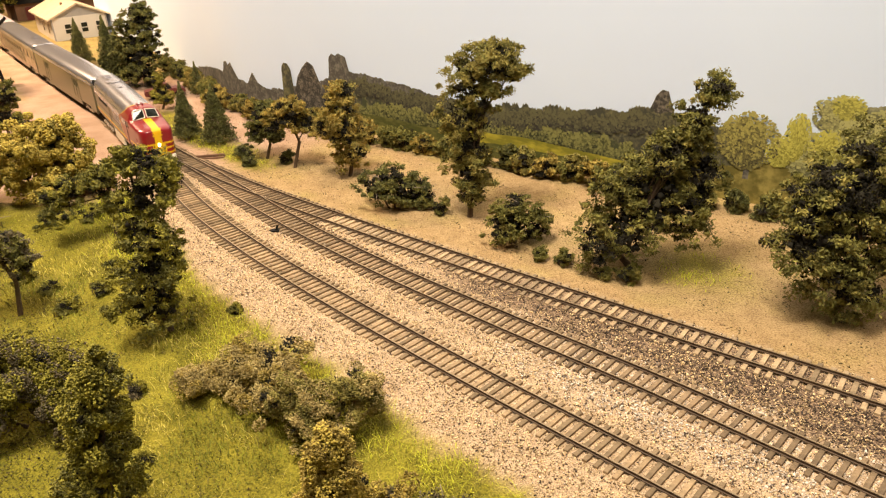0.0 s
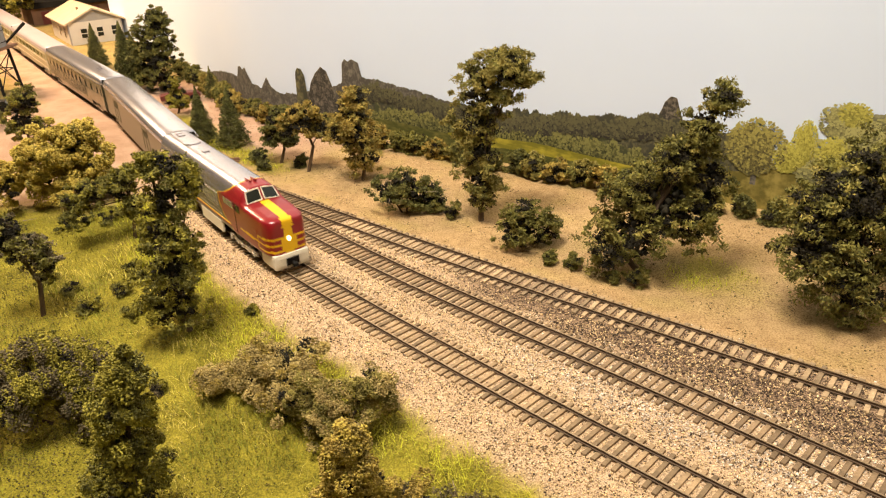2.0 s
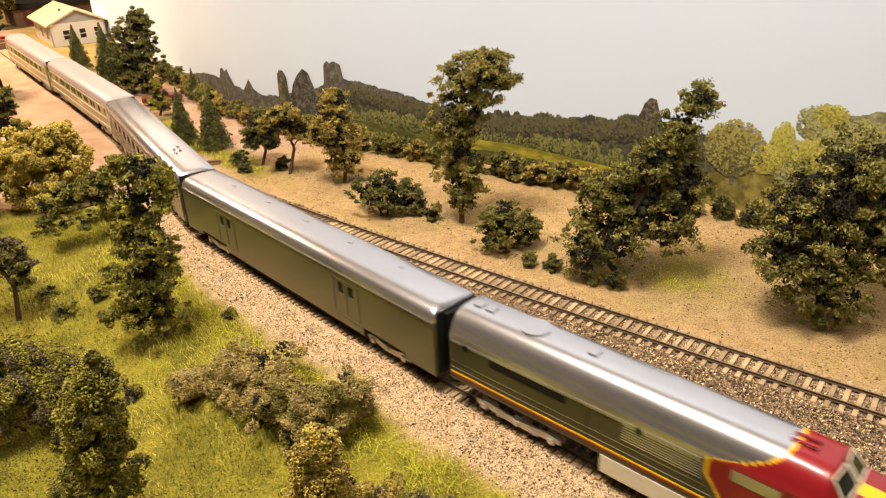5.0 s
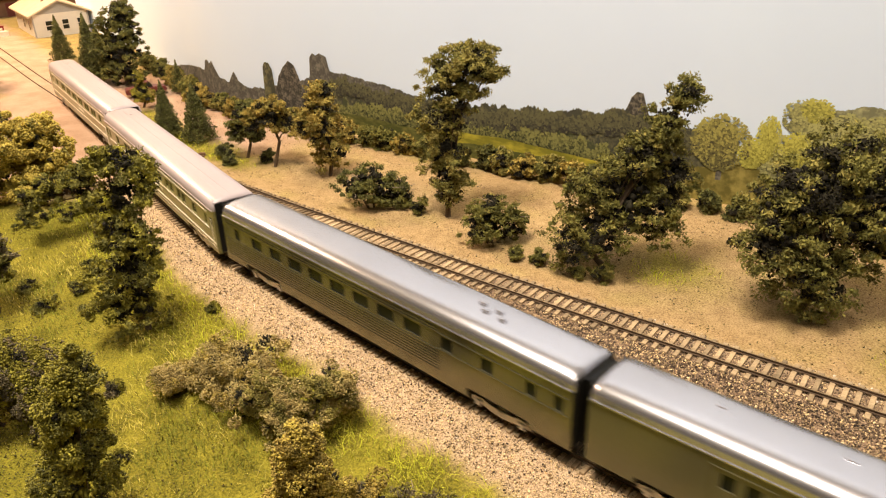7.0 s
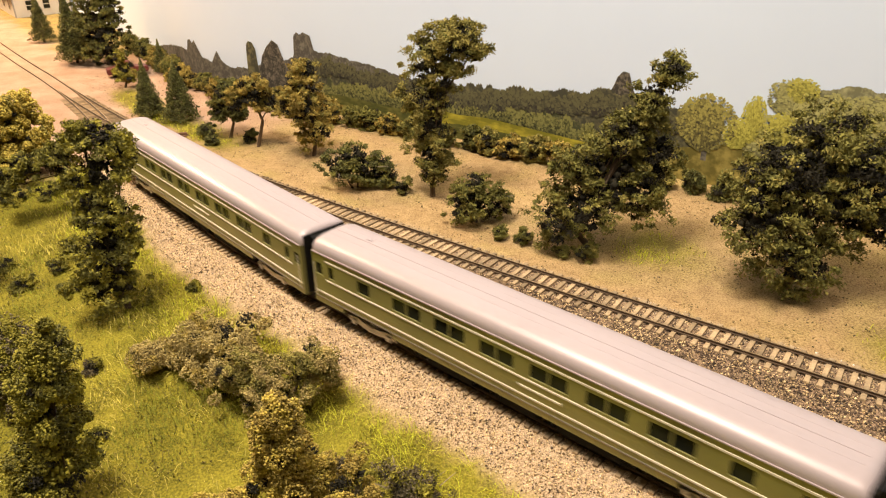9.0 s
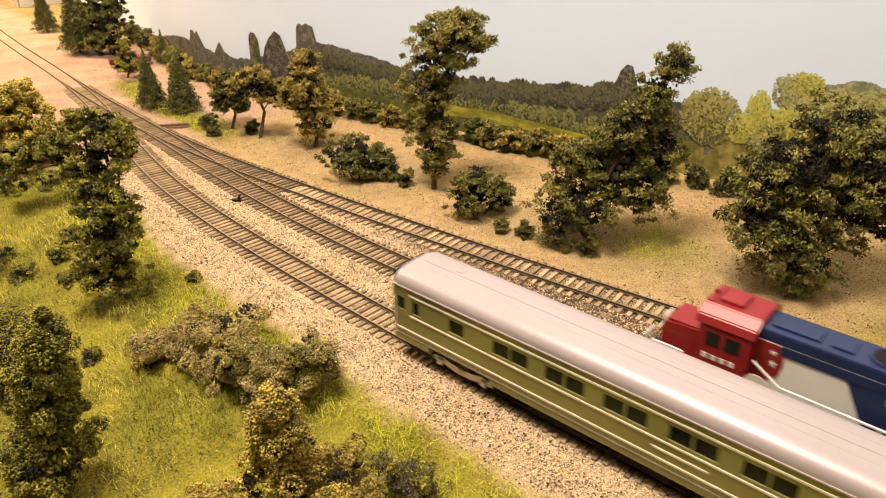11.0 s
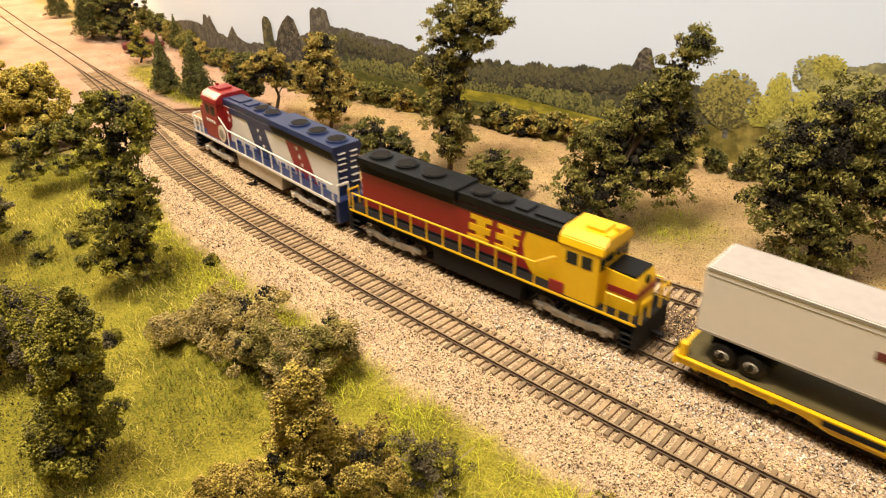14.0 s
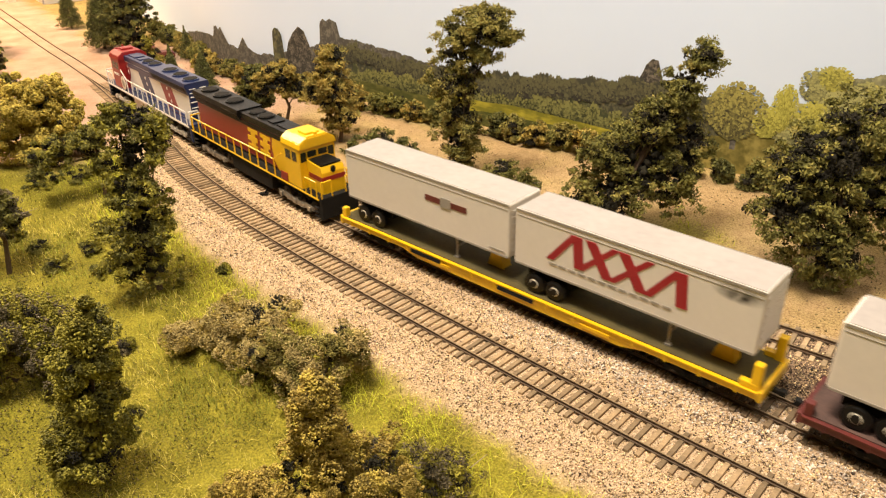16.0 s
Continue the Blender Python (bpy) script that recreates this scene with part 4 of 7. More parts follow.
def hedge():
    rng = np.random.default_rng(21)
    for s in np.arange(0.42, 1.45, 0.0235):
        x, y, _ = on_wall(s, 0, 0.024 + rng.uniform(-0.004, 0.006))
        dark = 1.04 < s < 1.14 or s > 1.24
        r = rng.uniform(0.0105, 0.0140)
        leaf = "deep" if dark and rng.uniform() < 0.7 else ("brown", "olive", "green")[rng.integers(0, 3)]
        words = {"deep": "dark green", "brown": "brown-olive", "olive": "light olive", "green": "green"}[leaf]
        lobes = [(0, 0, r * 0.85, r, r * 0.85, r * 0.9), (rng.uniform(-0.5, 0.5) * r, 0, r * 1.3, r * 0.7, r * 0.6, r * 0.6), (rng.uniform(-0.8, 0.8) * r, 0, r * 0.7, r * 0.7, r * 0.6, r * 0.7)]
        grown("hedge_bush", words + " foam bush at the foot of the backdrop", "bush", x, y, lobes, leaf, 420, 0.0013, "green" if leaf != "green" else "olive", 0.25, trunk=False, group="hedge along the backdrop", clump=0.0045, seed=int(s * 1000))


hedge()
# ---- near side of the tracks ----
grown("tree", "tall columnar dark green tree in the meadow", "tree", -0.186, 0.412,
      [(-0.009, 0, 0.022, 0.028, 0.026, 0.024), (-0.005, 0, 0.048, 0.028, 0.026, 0.022), (-0.001, 0, 0.072, 0.025, 0.022, 0.020), (0.003, 0, 0.094, 0.020, 0.019, 0.019), (0.005, 0, 0.116, 0.016, 0.015, 0.013), (0.018, 0, 0.108, 0.010, 0.010, 0.010), (-0.004, 0, 0.118, 0.009, 0.009, 0.008)],
      "green", 8000, 0.00095, "moss", 0.52, clump=0.0052, limbs=9)
grown("tree", "ragged small green tree with a bare leaning trunk", "tree", -0.282, 0.560, [(-0.002, 0, 0.046, 0.018, 0.016, 0.014), (-0.022, -0.01, 0.048, 0.018, 0.016, 0.013), (0.006, 0, 0.056, 0.011, 0.011, 0.012), (0.006, 0, 0.030, 0.009, 0.009, 0.012), (-0.034, -0.014, 0.038, 0.014, 0.012, 0.014)],
      "green", 2200, 0.00105, "moss", 0.4, clump=0.005)
grown("bush", "wide domed tan-olive bush by the dirt road", "bush", -0.372, 0.642, [(0, 0, 0.030, 0.044, 0.038, 0.034), (0.010, -0.01, 0.014, 0.040, 0.034, 0.018), (-0.022, -0.01, 0.040, 0.034, 0.030, 0.032), (0.022, 0.010, 0.036, 0.026, 0.025, 0.032), (-0.004, 0.0, 0.062, 0.032, 0.028, 0.024), (-0.036, -0.02, 0.030, 0.032, 0.03, 0.030), (0.012, 0.006, 0.058, 0.022, 0.022, 0.022)],
      "gold", 13000, 0.00115, "olive", 0.14, trunk=False, clump=0.0046, foam=True, core=0.1, fill=0.12)
grown("tree", "thin grey-leaved tree with slim bare trunks", "tree", -0.312, 0.455, [(0.002, 0, 0.056, 0.020, 0.018, 0.014), (-0.006, 0, 0.072, 0.016, 0.015, 0.012), (0.010, 0, 0.044, 0.014, 0.013, 0.011), (-0.014, 0, 0.056, 0.014, 0.013, 0.012)],
      "grey", 1700, 0.0010, "green", 0.45, clump=0.005, limbs=8, twigs=8)
grown("bush", "large dark bush of moss-green foam and grey twigs", "bush", -0.232, 0.338, [(0, 0, 0.022, 0.034, 0.030, 0.022), (-0.022, 0, 0.026, 0.026, 0.024, 0.022), (0.020, -0.004, 0.020, 0.022, 0.020, 0.019), (-0.004, 0, 0.038, 0.024, 0.022, 0.013), (-0.046, -0.012, 0.022, 0.028, 0.026, 0.022)],
      "moss", 6200, 0.0008, "grey", 0.40, core=0.3, trunk=False, clump=0.0052, foam=True, twigs=18)
grown("bush", "low mound of tan lichen clumps in the grass", "bush", -0.108, 0.345, [(0, 0, 0.014, 0.030, 0.026, 0.016), (-0.022, 0.002, 0.010, 0.020, 0.018, 0.011), (0.014, 0.0, 0.020, 0.024, 0.022, 0.014), (-0.040, 0.004, 0.006, 0.012, 0.011, 0.008), (0.006, -0.018, 0.010, 0.022, 0.018, 0.013)],
      "tan", 7600, 0.00066, "brown", 0.25, trunk=False, clump=0.0042, foam=True, core=0.3, fill=0.3)
grown("bush", "olive-green bush beside the tan lichen mound", "bush", -0.070, 0.312, [(0, 0, 0.016, 0.024, 0.022, 0.018), (0.014, 0, 0.022, 0.018, 0.016, 0.014), (-0.018, -0.006, 0.020, 0.018, 0.017, 0.014), (-0.004, -0.012, 0.012, 0.022, 0.018, 0.014)],
      "olive", 5200, 0.00062, "tan", 0.45, trunk=False, clump=0.0036, foam=True, core=0.15)
grown("tree", "moss-green columnar tree in the meadow grass", "tree", -0.166, 0.258, [(0, 0, 0.022, 0.022, 0.020, 0.020), (0.004, 0, 0.046, 0.018, 0.017, 0.017), (0.009, 0, 0.068, 0.013, 0.012, 0.015), (0.014, 0, 0.088, 0.009, 0.0085, 0.012), (-0.010, 0, 0.026, 0.014, 0.014, 0.016)],
      "moss", 6400, 0.00075, "green", 0.35, core=0.25, clump=0.0038, foam=True, limbs=6)
grown("tree", "brown-leaved pointed sapling in the meadow grass", "tree", -0.047, 0.212, [(0, 0, 0.022, 0.028, 0.024, 0.022), (0.001, 0, 0.044, 0.022, 0.020, 0.018), (0.000, 0, 0.062, 0.013, 0.013, 0.014), (0.000, 0, 0.078, 0.007, 0.007, 0.009), (0.020, 0, 0.034, 0.018, 0.016, 0.018), (-0.022, 0, 0.032, 0.018, 0.016, 0.018), (-0.036, 0, 0.022, 0.016, 0.015, 0.016)],
      "brown", 7000, 0.00065, "gold", 0.35, clump=0.0034, foam=True, limbs=6, core=0.15)
grown("bush", "grey-green foliage clump in the meadow grass", "bush", -0.014, 0.232, [(0, 0, 0.012, 0.020, 0.018, 0.013), (0.016, 0, 0.010, 0.016, 0.015, 0.011), (-0.014, 0, 0.018, 0.014, 0.013, 0.012)],
      "grey", 4000, 0.00065, "moss", 0.5, trunk=False, clump=0.0034, twigs=8, core=0.2)
grown("bush", "brown-olive foliage clump in the meadow grass", "bush", -0.078, 0.222, [(0, 0, 0.014, 0.018, 0.016, 0.015), (-0.016, 0, 0.010, 0.016, 0.015, 0.011)], "brown", 3000, 0.00065, "gold", 0.4, trunk=False, clump=0.0034, foam=True, core=0.15)
grown("bush", "small brown-green foliage tuft at the gravel's edge", "bush", 0.068, 0.205, [(0, 0, 0.010, 0.012, 0.012, 0.010)], "brown", 900, 0.0007, "olive", 0.4, trunk=False, clump=0.0032)
for bx, by, r, leaf in ((-0.187, 0.352, 0.007, "grey"), (-0.275, 0.452, 0.010, "green"), (-0.300, 0.480, 0.008, "green"), (-0.255, 0.470, 0.009, "green"), (-0.235, 0.440, 0.008, "green"), (-0.147, 0.428, 0.005, "green"), (-0.165, 0.297, 0.006, "moss"), (-0.290, 0.415, 0.011, "green"), (-0.262, 0.505, 0.008, "green"), (-0.225, 0.500, 0.007, "green"), (-0.33, 0.50, 0.012, "green"), (-0.345, 0.585, 0.016, "deep"), (-0.315, 0.592, 0.014, "green")):
    grown("shrub", "small dark leafy tuft in the meadow grass", "shrub", bx, by, [(0, 0, r * 0.45, r, r, r * 0.55)], leaf, 300, 0.0007, "moss", 0.4, trunk=False, group="tufts in the meadow", clump=0.003, core=0.1)
# ---- beyond the yard throat ----
grown("tree", "tall dense dark green tree against the backdrop", "tree", -0.439, 1.066, [(0, 0, 0.022, 0.044, 0.034, 0.024), (0.002, 0, 0.048, 0.044, 0.034, 0.026), (0.006, 0, 0.074, 0.037, 0.030, 0.024), (0.010, 0, 0.094, 0.026, 0.022, 0.018), (0.012, 0, 0.110, 0.015, 0.014, 0.010)],
      "deep", 6500, 0.0016, "green", 0.45, clump=0.006, core=0.7, fill=0.3)
conifer(-0.605, 1.237, 0.076, 0.040, "tall dark green conifer by the backdrop", count=1500, leaf="deep", seed=3)
conifer(-0.488, 1.080, 0.098, 0.050, "tall broad dark green conifer by the backdrop", count=2300, leaf="deep", seed=4)
conifer(-0.492, 1.120, 0.078, 0.040, "tall dark green conifer by the backdrop", count=1300, leaf="deep", seed=5)
grown("tree", "small olive-leaved sapling beside a parked red car", "tree", -0.372, 0.940, [(0, 0, 0.020, 0.016, 0.015, 0.013), (0.0, 0, 0.034, 0.008, 0.008, 0.012), (0.008, 0, 0.014, 0.012, 0.011, 0.010)], "moss", 900, 0.0013, "brown", 0.4, clump=0.004)
conifer(-0.345, 1.010, 0.045, 0.024, "dark little conifer at the backdrop's foot", count=500, seed=6)


# ---- rolling stock ----
M_SILVER = material("brushed_silver", (0.44, 0.43, 0.40), 0.20, 0.95, vary=0.06, grain=500, coarse=20, bump=0.05)
M_ROOF = material("silver_roof_paint", (0.56, 0.555, 0.61), 0.27, 0.88, vary=0.06, grain=400, coarse=25, bump=0.05)
M_PINK_ROOF = material("pale_grey_roof_paint", (0.44, 0.37, 0.385), 0.42, 0.15, vary=0.05, grain=400, coarse=25, bump=0.05)
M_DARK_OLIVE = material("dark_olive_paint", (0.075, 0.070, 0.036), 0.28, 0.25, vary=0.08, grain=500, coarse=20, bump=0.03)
# coach side colours hold the green that the grass reflects in them
M_BAGGAGE = material("grass_tinted_side", (0.17, 0.158, 0.092), 0.30, 0.45, vary=0.06, grain=500, coarse=20, bump=0.03)
M_FLUTED = material("grass_tinted_steel", (0.21, 0.198, 0.13), 0.24, 0.75, vary=0.06, grain=500, coarse=20, bump=0.03)
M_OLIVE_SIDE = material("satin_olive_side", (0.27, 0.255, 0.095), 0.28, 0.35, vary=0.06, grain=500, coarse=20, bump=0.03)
M_TRIM = material("cream_trim", (0.74, 0.68, 0.55), 0.4, vary=0.08)
M_BLACK = material("black_plastic", (0.006, 0.0058, 0.0055), 0.38, vary=0.3)
M_SOOT = material("grimy_black", (0.010, 0.009, 0.008), 0.8, vary=0.4)
M_WHEEL = material("dark_steel_wheel", (0.12, 0.10, 0.085), 0.45, 0.7, vary=0.3)
M_TRUCK = material("weathered_silver_truck", (0.31, 0.285, 0.24), 0.38, 0.65, vary=0.25)
M_BRIGHT_TRUCK = material("silver_painted_truck", (0.56, 0.53, 0.47), 0.36, 0.45, vary=0.2)
M_GLASS = material("dark_glazing", (0.018, 0.02, 0.016), 0.08, vary=0.2, bump=0)
M_RED = material("warbonnet_red", (0.24, 0.010, 0.016), 0.30, vary=0.08, bump=0.03, coat=0.3)
M_BRICK = material("bright_red_paint", (0.25, 0.014, 0.014), 0.38, vary=0.1, bump=0.05)
M_YELLOW = material("warm_yellow_paint", (0.78, 0.47, 0.008), 0.36, vary=0.08, bump=0.05)
M_CREAM = material("off_white_paint", (0.66, 0.60, 0.49), 0.42, vary=0.06, bump=0.04)
M_NAVY = material("navy_blue_paint", (0.016, 0.027, 0.085), 0.34, vary=0.12, bump=0.05)
M_BLUE = material("mid_blue_paint", (0.03, 0.06, 0.22), 0.40, vary=0.1, bump=0.05)
M_WHITE = material("white_paint", (0.74, 0.70, 0.64), 0.42, vary=0.05, bump=0.03)
M_TRAILER = material("white_trailer_panel", (0.68, 0.63, 0.56), 0.36, vary=0.04, grain=300, coarse=18, bump=0.05)
# roof tone set darker than the panels to offset the strong overhead lamp
M_TROOF = material("dimmed_trailer_roof", (0.40, 0.36, 0.335), 0.5, vary=0.12, grain=200, coarse=25, bump=0.05)
M_MAROON = material("maroon_steel", (0.12, 0.022, 0.018), 0.5, vary=0.2)
M_LETTER = material("crimson_lettering", (0.30, 0.012, 0.022), 0.4, vary=0.08)
M_GREYBAR = material("grey_lettering", (0.30, 0.27, 0.23), 0.5, vary=0.1)
for m in (M_BLACK, M_SOOT, M_GLASS):
    m.node_tree.nodes["Principled BSDF"].inputs["Specular IOR Level"].default_value = 0.22
M_LAMP = glow("headlight_glow", (1.0, 0.80, 0.40), 6.0)


def loft(sections, profile, mat, pick=None):
    """Skin over cross-sections: each (x, half width, base z, shoulder z, top z); profile gives points round the arch."""
    bm = bmesh.new()
    rows = []
    for x, w, zb, zs, zt in sections:
        rows.append([bm.verts.new((x, *profile(k, w, zb, zs, zt))) for k in range(PROFILE + 1)])
    for a, b in zip(rows[:-1], rows[1:]):
        for i in range(PROFILE):
            f = bm.faces.new((a[i], b[i], b[i + 1], a[i + 1]))
            if pick:
                f.material_index = pick(f.calc_center_median())
        f = bm.faces.new((a[PROFILE], b[PROFILE], b[0], a[0]))
        if pick:
            f.material_index = pick(f.calc_center_median())
    for r, flip in ((rows[0], False), (rows[-1], True)):
        f = bm.faces.new(r if not flip else r[::-1])
        if pick:
            f.material_index = pick(f.calc_center_median())
    bmesh.ops.recalc_face_normals(bm, faces=bm.faces)
    return bm


PROFILE = 72


def arch(k, w, zb, zs, zt):
    """A point of a car's outline: straight sides up to the shoulder, then a rounded roof."""
    n = PROFILE
    side = 18
    if k <= side:
        return (-w, zb + (zs - zb) * k / side)
    if k >= n - side:
        return (w, zb + (zs - zb) * (n - k) / side)
    a = math.pi * (k - side) / (n - 2 * side)
    c, s = -math.cos(a), math.sin(a)
    return (w * math.copysign(abs(c) ** 0.62, c), zs + (zt - zs) * s ** 0.75)


WHEEL_MESH = {}


def wheel(parent, x, y, z, r, mat=None):
    key = (round(r, 5), id(mat))
    if key not in WHEEL_MESH:
        bm = bmesh.new()
        tube(bm, (0, -0.0013, 0), (0, 0.0010, 0), r, 20)
        tube(bm, (0, 0.0010, 0), (0, 0.0016, 0), r * 0.92, 20, r * 0.8)
        tube(bm, (0, 0.0014, 0), (0, 0.0022, 0), r * 0.35, 12)
        me = bpy.data.meshes.new("wheel")
        bm.to_mesh(me)
        bm.free()
        me.materials.append(mat or M_WHEEL)
        WHEEL_MESH[key] = me
    ob = child("wheel", WHEEL_MESH[key], parent)
    ob.location = (x, y, z)
    if y < 0:
        ob.rotation_euler = (0, 0, math.pi)
    return ob


def bogie(car, x, axles, gap, wide=0.0125, r=0.0052, mat=None, name="truck"):
    """A truck: two side frames with journal boxes and springs, a bolster, and its wheels."""
    bm = bmesh.new()
    half = gap * (axles - 1) / 2
    for y in (-wide, wide):
        o = 0.0012 if y > 0 else -0.0012
        outline = [(-half - 0.0048, 0.0048), (-half - 0.0048, 0.0076), (-half + 0.002, 0.0086), (-gap * 0.25, 0.0070), (gap * 0.25, 0.0070), (half - 0.002, 0.0086), (half + 0.0048, 0.0076), (half + 0.0048, 0.0048), (half - 0.003, 0.0044), (gap * 0.2, 0.0030), (-gap * 0.2, 0.0030), (-half + 0.003, 0.0044)]
        prism(bm, outline, min(y, y + o), max(y, y + o))
        for i in range(axles):
            ax = -half + i * gap
            box(bm, ax - 0.0017, ax + 0.0017, min(y, y + 2.2 * o), max(y, y + 2.2 * o), 0.0038, 0.0072, 0.0003)
        for i in range(axles - 1):
            ax = -half + (i + 0.5) * gap
            tube(bm, (ax - 0.0014, y + o, 0.0036), (ax - 0.0014, y + o, 0.0068), 0.0011, 8)
            tube(bm, (ax + 0.0014, y + o, 0.0036), (ax + 0.0014, y + o, 0.0068), 0.0011, 8)
    box(bm, -0.002, 0.002, -wide, wide, 0.0045, 0.0085)
    ob = part(name, bm, mat or M_TRUCK, car)
    ob.location = (x, 0, 0)
    for i in range(axles):
        for y in (-0.0086, 0.0086):
            wheel(ob, -half + i * gap, y, r, r)
    return ob


def coupler(car, x):
    s = 1 if x > 0 else -1
    bm = bmesh.new()
    box(bm, min(x, x + s * 0.007), max(x, x + s * 0.007), -0.0011, 0.0011, 0.0066, 0.0088, 0.0004)
    box(bm, min(x + s * 0.005, x + s * 0.0085), max(x + s * 0.005, x + s * 0.0085), -0.0022, 0.0014, 0.0062, 0.0092, 0.0006)
    part("coupler", bm, M_SOOT, car)


def coach(label, kind):
    """A streamlined passenger car: 'baggage', 'fluted' or 'striped'."""
    half, w = 0.1500, 0.0170
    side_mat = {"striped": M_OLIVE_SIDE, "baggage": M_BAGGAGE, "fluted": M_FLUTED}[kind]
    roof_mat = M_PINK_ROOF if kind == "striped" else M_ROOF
    car = thing("passenger_car", label, "railway car", "passenger cars")
    z0, z1, z2, z3, top = 0.0098, 0.0292, 0.0370, 0.0436, 0.0520
    doors = []
    if kind == "baggage":
        doors = [(-0.081, 0.013), (0.070, 0.013)]
        panes = [(-0.0862, 0.0030), (-0.0760, 0.0030), (0.0650, 0.0030), (0.0752, 0.0030)]
    elif kind == "fluted":
        panes = [(-0.132, 0.0030), (-0.108, 0.0058), (-0.0862, 0.0060)] + [(-0.0645 + 0.0218 * i, 0.0068) for i in range(6)] + [(0.0705, 0.0040), (0.0985, 0.0040), (0.1262, 0.0030), (0.1425, 0.0024)]
    else:
        panes = [(-0.1445, 0.0028), (-0.1340, 0.0022), (-0.1062, 0.0048)]
        for i in range(6):
            x = -0.0728 + 0.0304 * i
            panes += [(x - 0.0054, 0.0049), (x + 0.0054, 0.0049)]
        panes += [(0.1085, 0.0048), (0.1330, 0.0022), (0.1445, 0.0028)]
    panes.sort()
    for s in (-1, 1):
        y0, y1 = sorted((s * (w - 0.0012), s * w))
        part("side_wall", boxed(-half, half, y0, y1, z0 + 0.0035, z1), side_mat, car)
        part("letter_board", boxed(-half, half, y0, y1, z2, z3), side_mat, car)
        for a, b in ((-half, -0.1250), (-0.0850, 0.0850), (0.1250, half)):  # skirt, cut away over the trucks
            part("skirt", boxed(a, b, y0, y1, z0 - (0.0022 if a == -0.0850 and kind != "striped" else 0.0), z0 + 0.0035), side_mat, car)
        at = -half
        for x, h in panes + [(half + 1, 1)]:
            part("window_post", boxed(at, min(x - h, half), y0, y1, z1, z2), side_mat, car)
            at = x + h
        for x, h in panes:
            yy = sorted((s * (w - 0.0011), s * (w - 0.0009)))
            part("window", boxed(x - h, x + h, *yy, z1, z2), M_GLASS, car)
        out = sorted((s * w, s * (w + 0.0004)))
        if kind == "fluted":
            for z in [z0 + 0.0045 + i * 0.0018 for i in range(8)] + [z2 + 0.0014 + i * 0.0018 for i in range(3)]:
                part("flute", boxed(-half + 0.002, 0.064, *out, z, z + 0.0010), side_mat, car)
            for z in (z1 - 0.0012, z2 + 0.0008):
                part("rail_strip", boxed(0.064, half - 0.002, *out, z, z + 0.0007), side_mat, car)
        if kind == "striped":
            for z, a, b in ((z2 + 0.0022, -0.138, 0.138), (z1 - 0.0026, -0.138, 0.138), (z1 - 0.0122, -0.148, 0.148)):
                part("stripe", boxed(a, b, *out, z, z + 0.0010), M_TRIM, car, "cream stripe")
            part("marking", boxed(0.002, 0.026, *out, z1 - 0.0072, z1 - 0.0062), M_TRIM, car, "small cream lettering bar")
            part("skirt_trim", boxed(-half + 0.001, half - 0.001, *out, z0 + 0.0036, z0 + 0.0044), M_TRUCK, car, "dull metal sill strip")
            for x in (-0.1505 + 0.0028, half - 0.0028):
                bm = bmesh.new()
                tube(bm, (x, s * (w + 0.0010), z0 + 0.005), (x, s * (w + 0.0010), z2), 0.0003, 5)
                part("grab_rail", bm, M_TRIM, car)
        if kind == "baggage":
            for x, h in doors:
                bm = bmesh.new()
                for a, b in ((x - h, x - h + 0.0008), (x + h - 0.0008, x + h)):
                    box(bm, a, b, *out, z0 + 0.004, z2 + 0.0026)
                box(bm, x - h, x + h, *out, z2 + 0.0018, z2 + 0.0026)
                box(bm, x - h, x + h, *out, z0 + 0.004, z0 + 0.0048)
                box(bm, x - 0.0004, x + 0.0004, *out, z0 + 0.0048, z2 + 0.0018)
                part("baggage_door", bm, side_mat, car)
            part("rail_strip", boxed(-half, half, *out, z3 - 0.0016, z3 - 0.0008), side_mat, car)
        part("drip_rail", boxed(-half + 0.001, half - 0.001, *sorted((s * (w - 0.0004), s * (w + 0.0007))), z3 - 0.0003, z3 + 0.0004), roof_mat, car)
    ins = 0.0020
    part("interior", boxed(-half + ins, half - ins, -w + 0.0014, w - 0.0014, z0 + 0.0040, z3), M_SOOT, car, "dark interior")
    part("roof", loft([(-half, w - 0.0010, z3 - 0.0004, z3, top - 0.0026), (-half + 0.0012, w - 0.0002, z3 - 0.0004, z3 + 0.0004, top - 0.0008), (-half + 0.004, w + 0.0002, z3 - 0.0004, z3 + 0.0004, top),
                       (half - 0.004, w + 0.0002, z3 - 0.0004, z3 + 0.0004, top), (half - 0.0012, w - 0.0002, z3 - 0.0004, z3 + 0.0004, top - 0.0008), (half, w - 0.0010, z3 - 0.0004, z3, top - 0.0026)], arch, roof_mat), roof_mat, car, smooth=True)
    if kind == "striped":
        for y, z in ((-0.0112, 0.05080), (-0.0056, 0.05178), (0.0, 0.05200), (0.0056, 0.05178), (0.0112, 0.05080)):
            part("roof_seam", boxed(-half + 0.005, half - 0.005, y - 0.00025, y + 0.00025, z - 0.0006, z + 0.00018), roof_mat, car)
    for s in (-1, 1):
        a, b = sorted((s * half, s * (half - 0.0012)))
        part("end_wall", boxed(a, b, -w + 0.0013, w - 0.0013, z0, z3), side_mat, car)
        a, b = sorted((s * half, s * (half + 0.0034)))
        part("diaphragm", prism(bmesh.new(), [(a, z0 + 0.002), (b, z0 + 0.002), (b, 0.0475), (a, 0.0485)], -0.0100, 0.0100), M_BLACK, car, "black rubber diaphragm")
        part("door_frame", boxed(*sorted((s * (half - 0.0004), s * (half + 0.0012))), -0.0145, 0.0145, z0 + 0.001, 0.0492), M_SOOT, car)
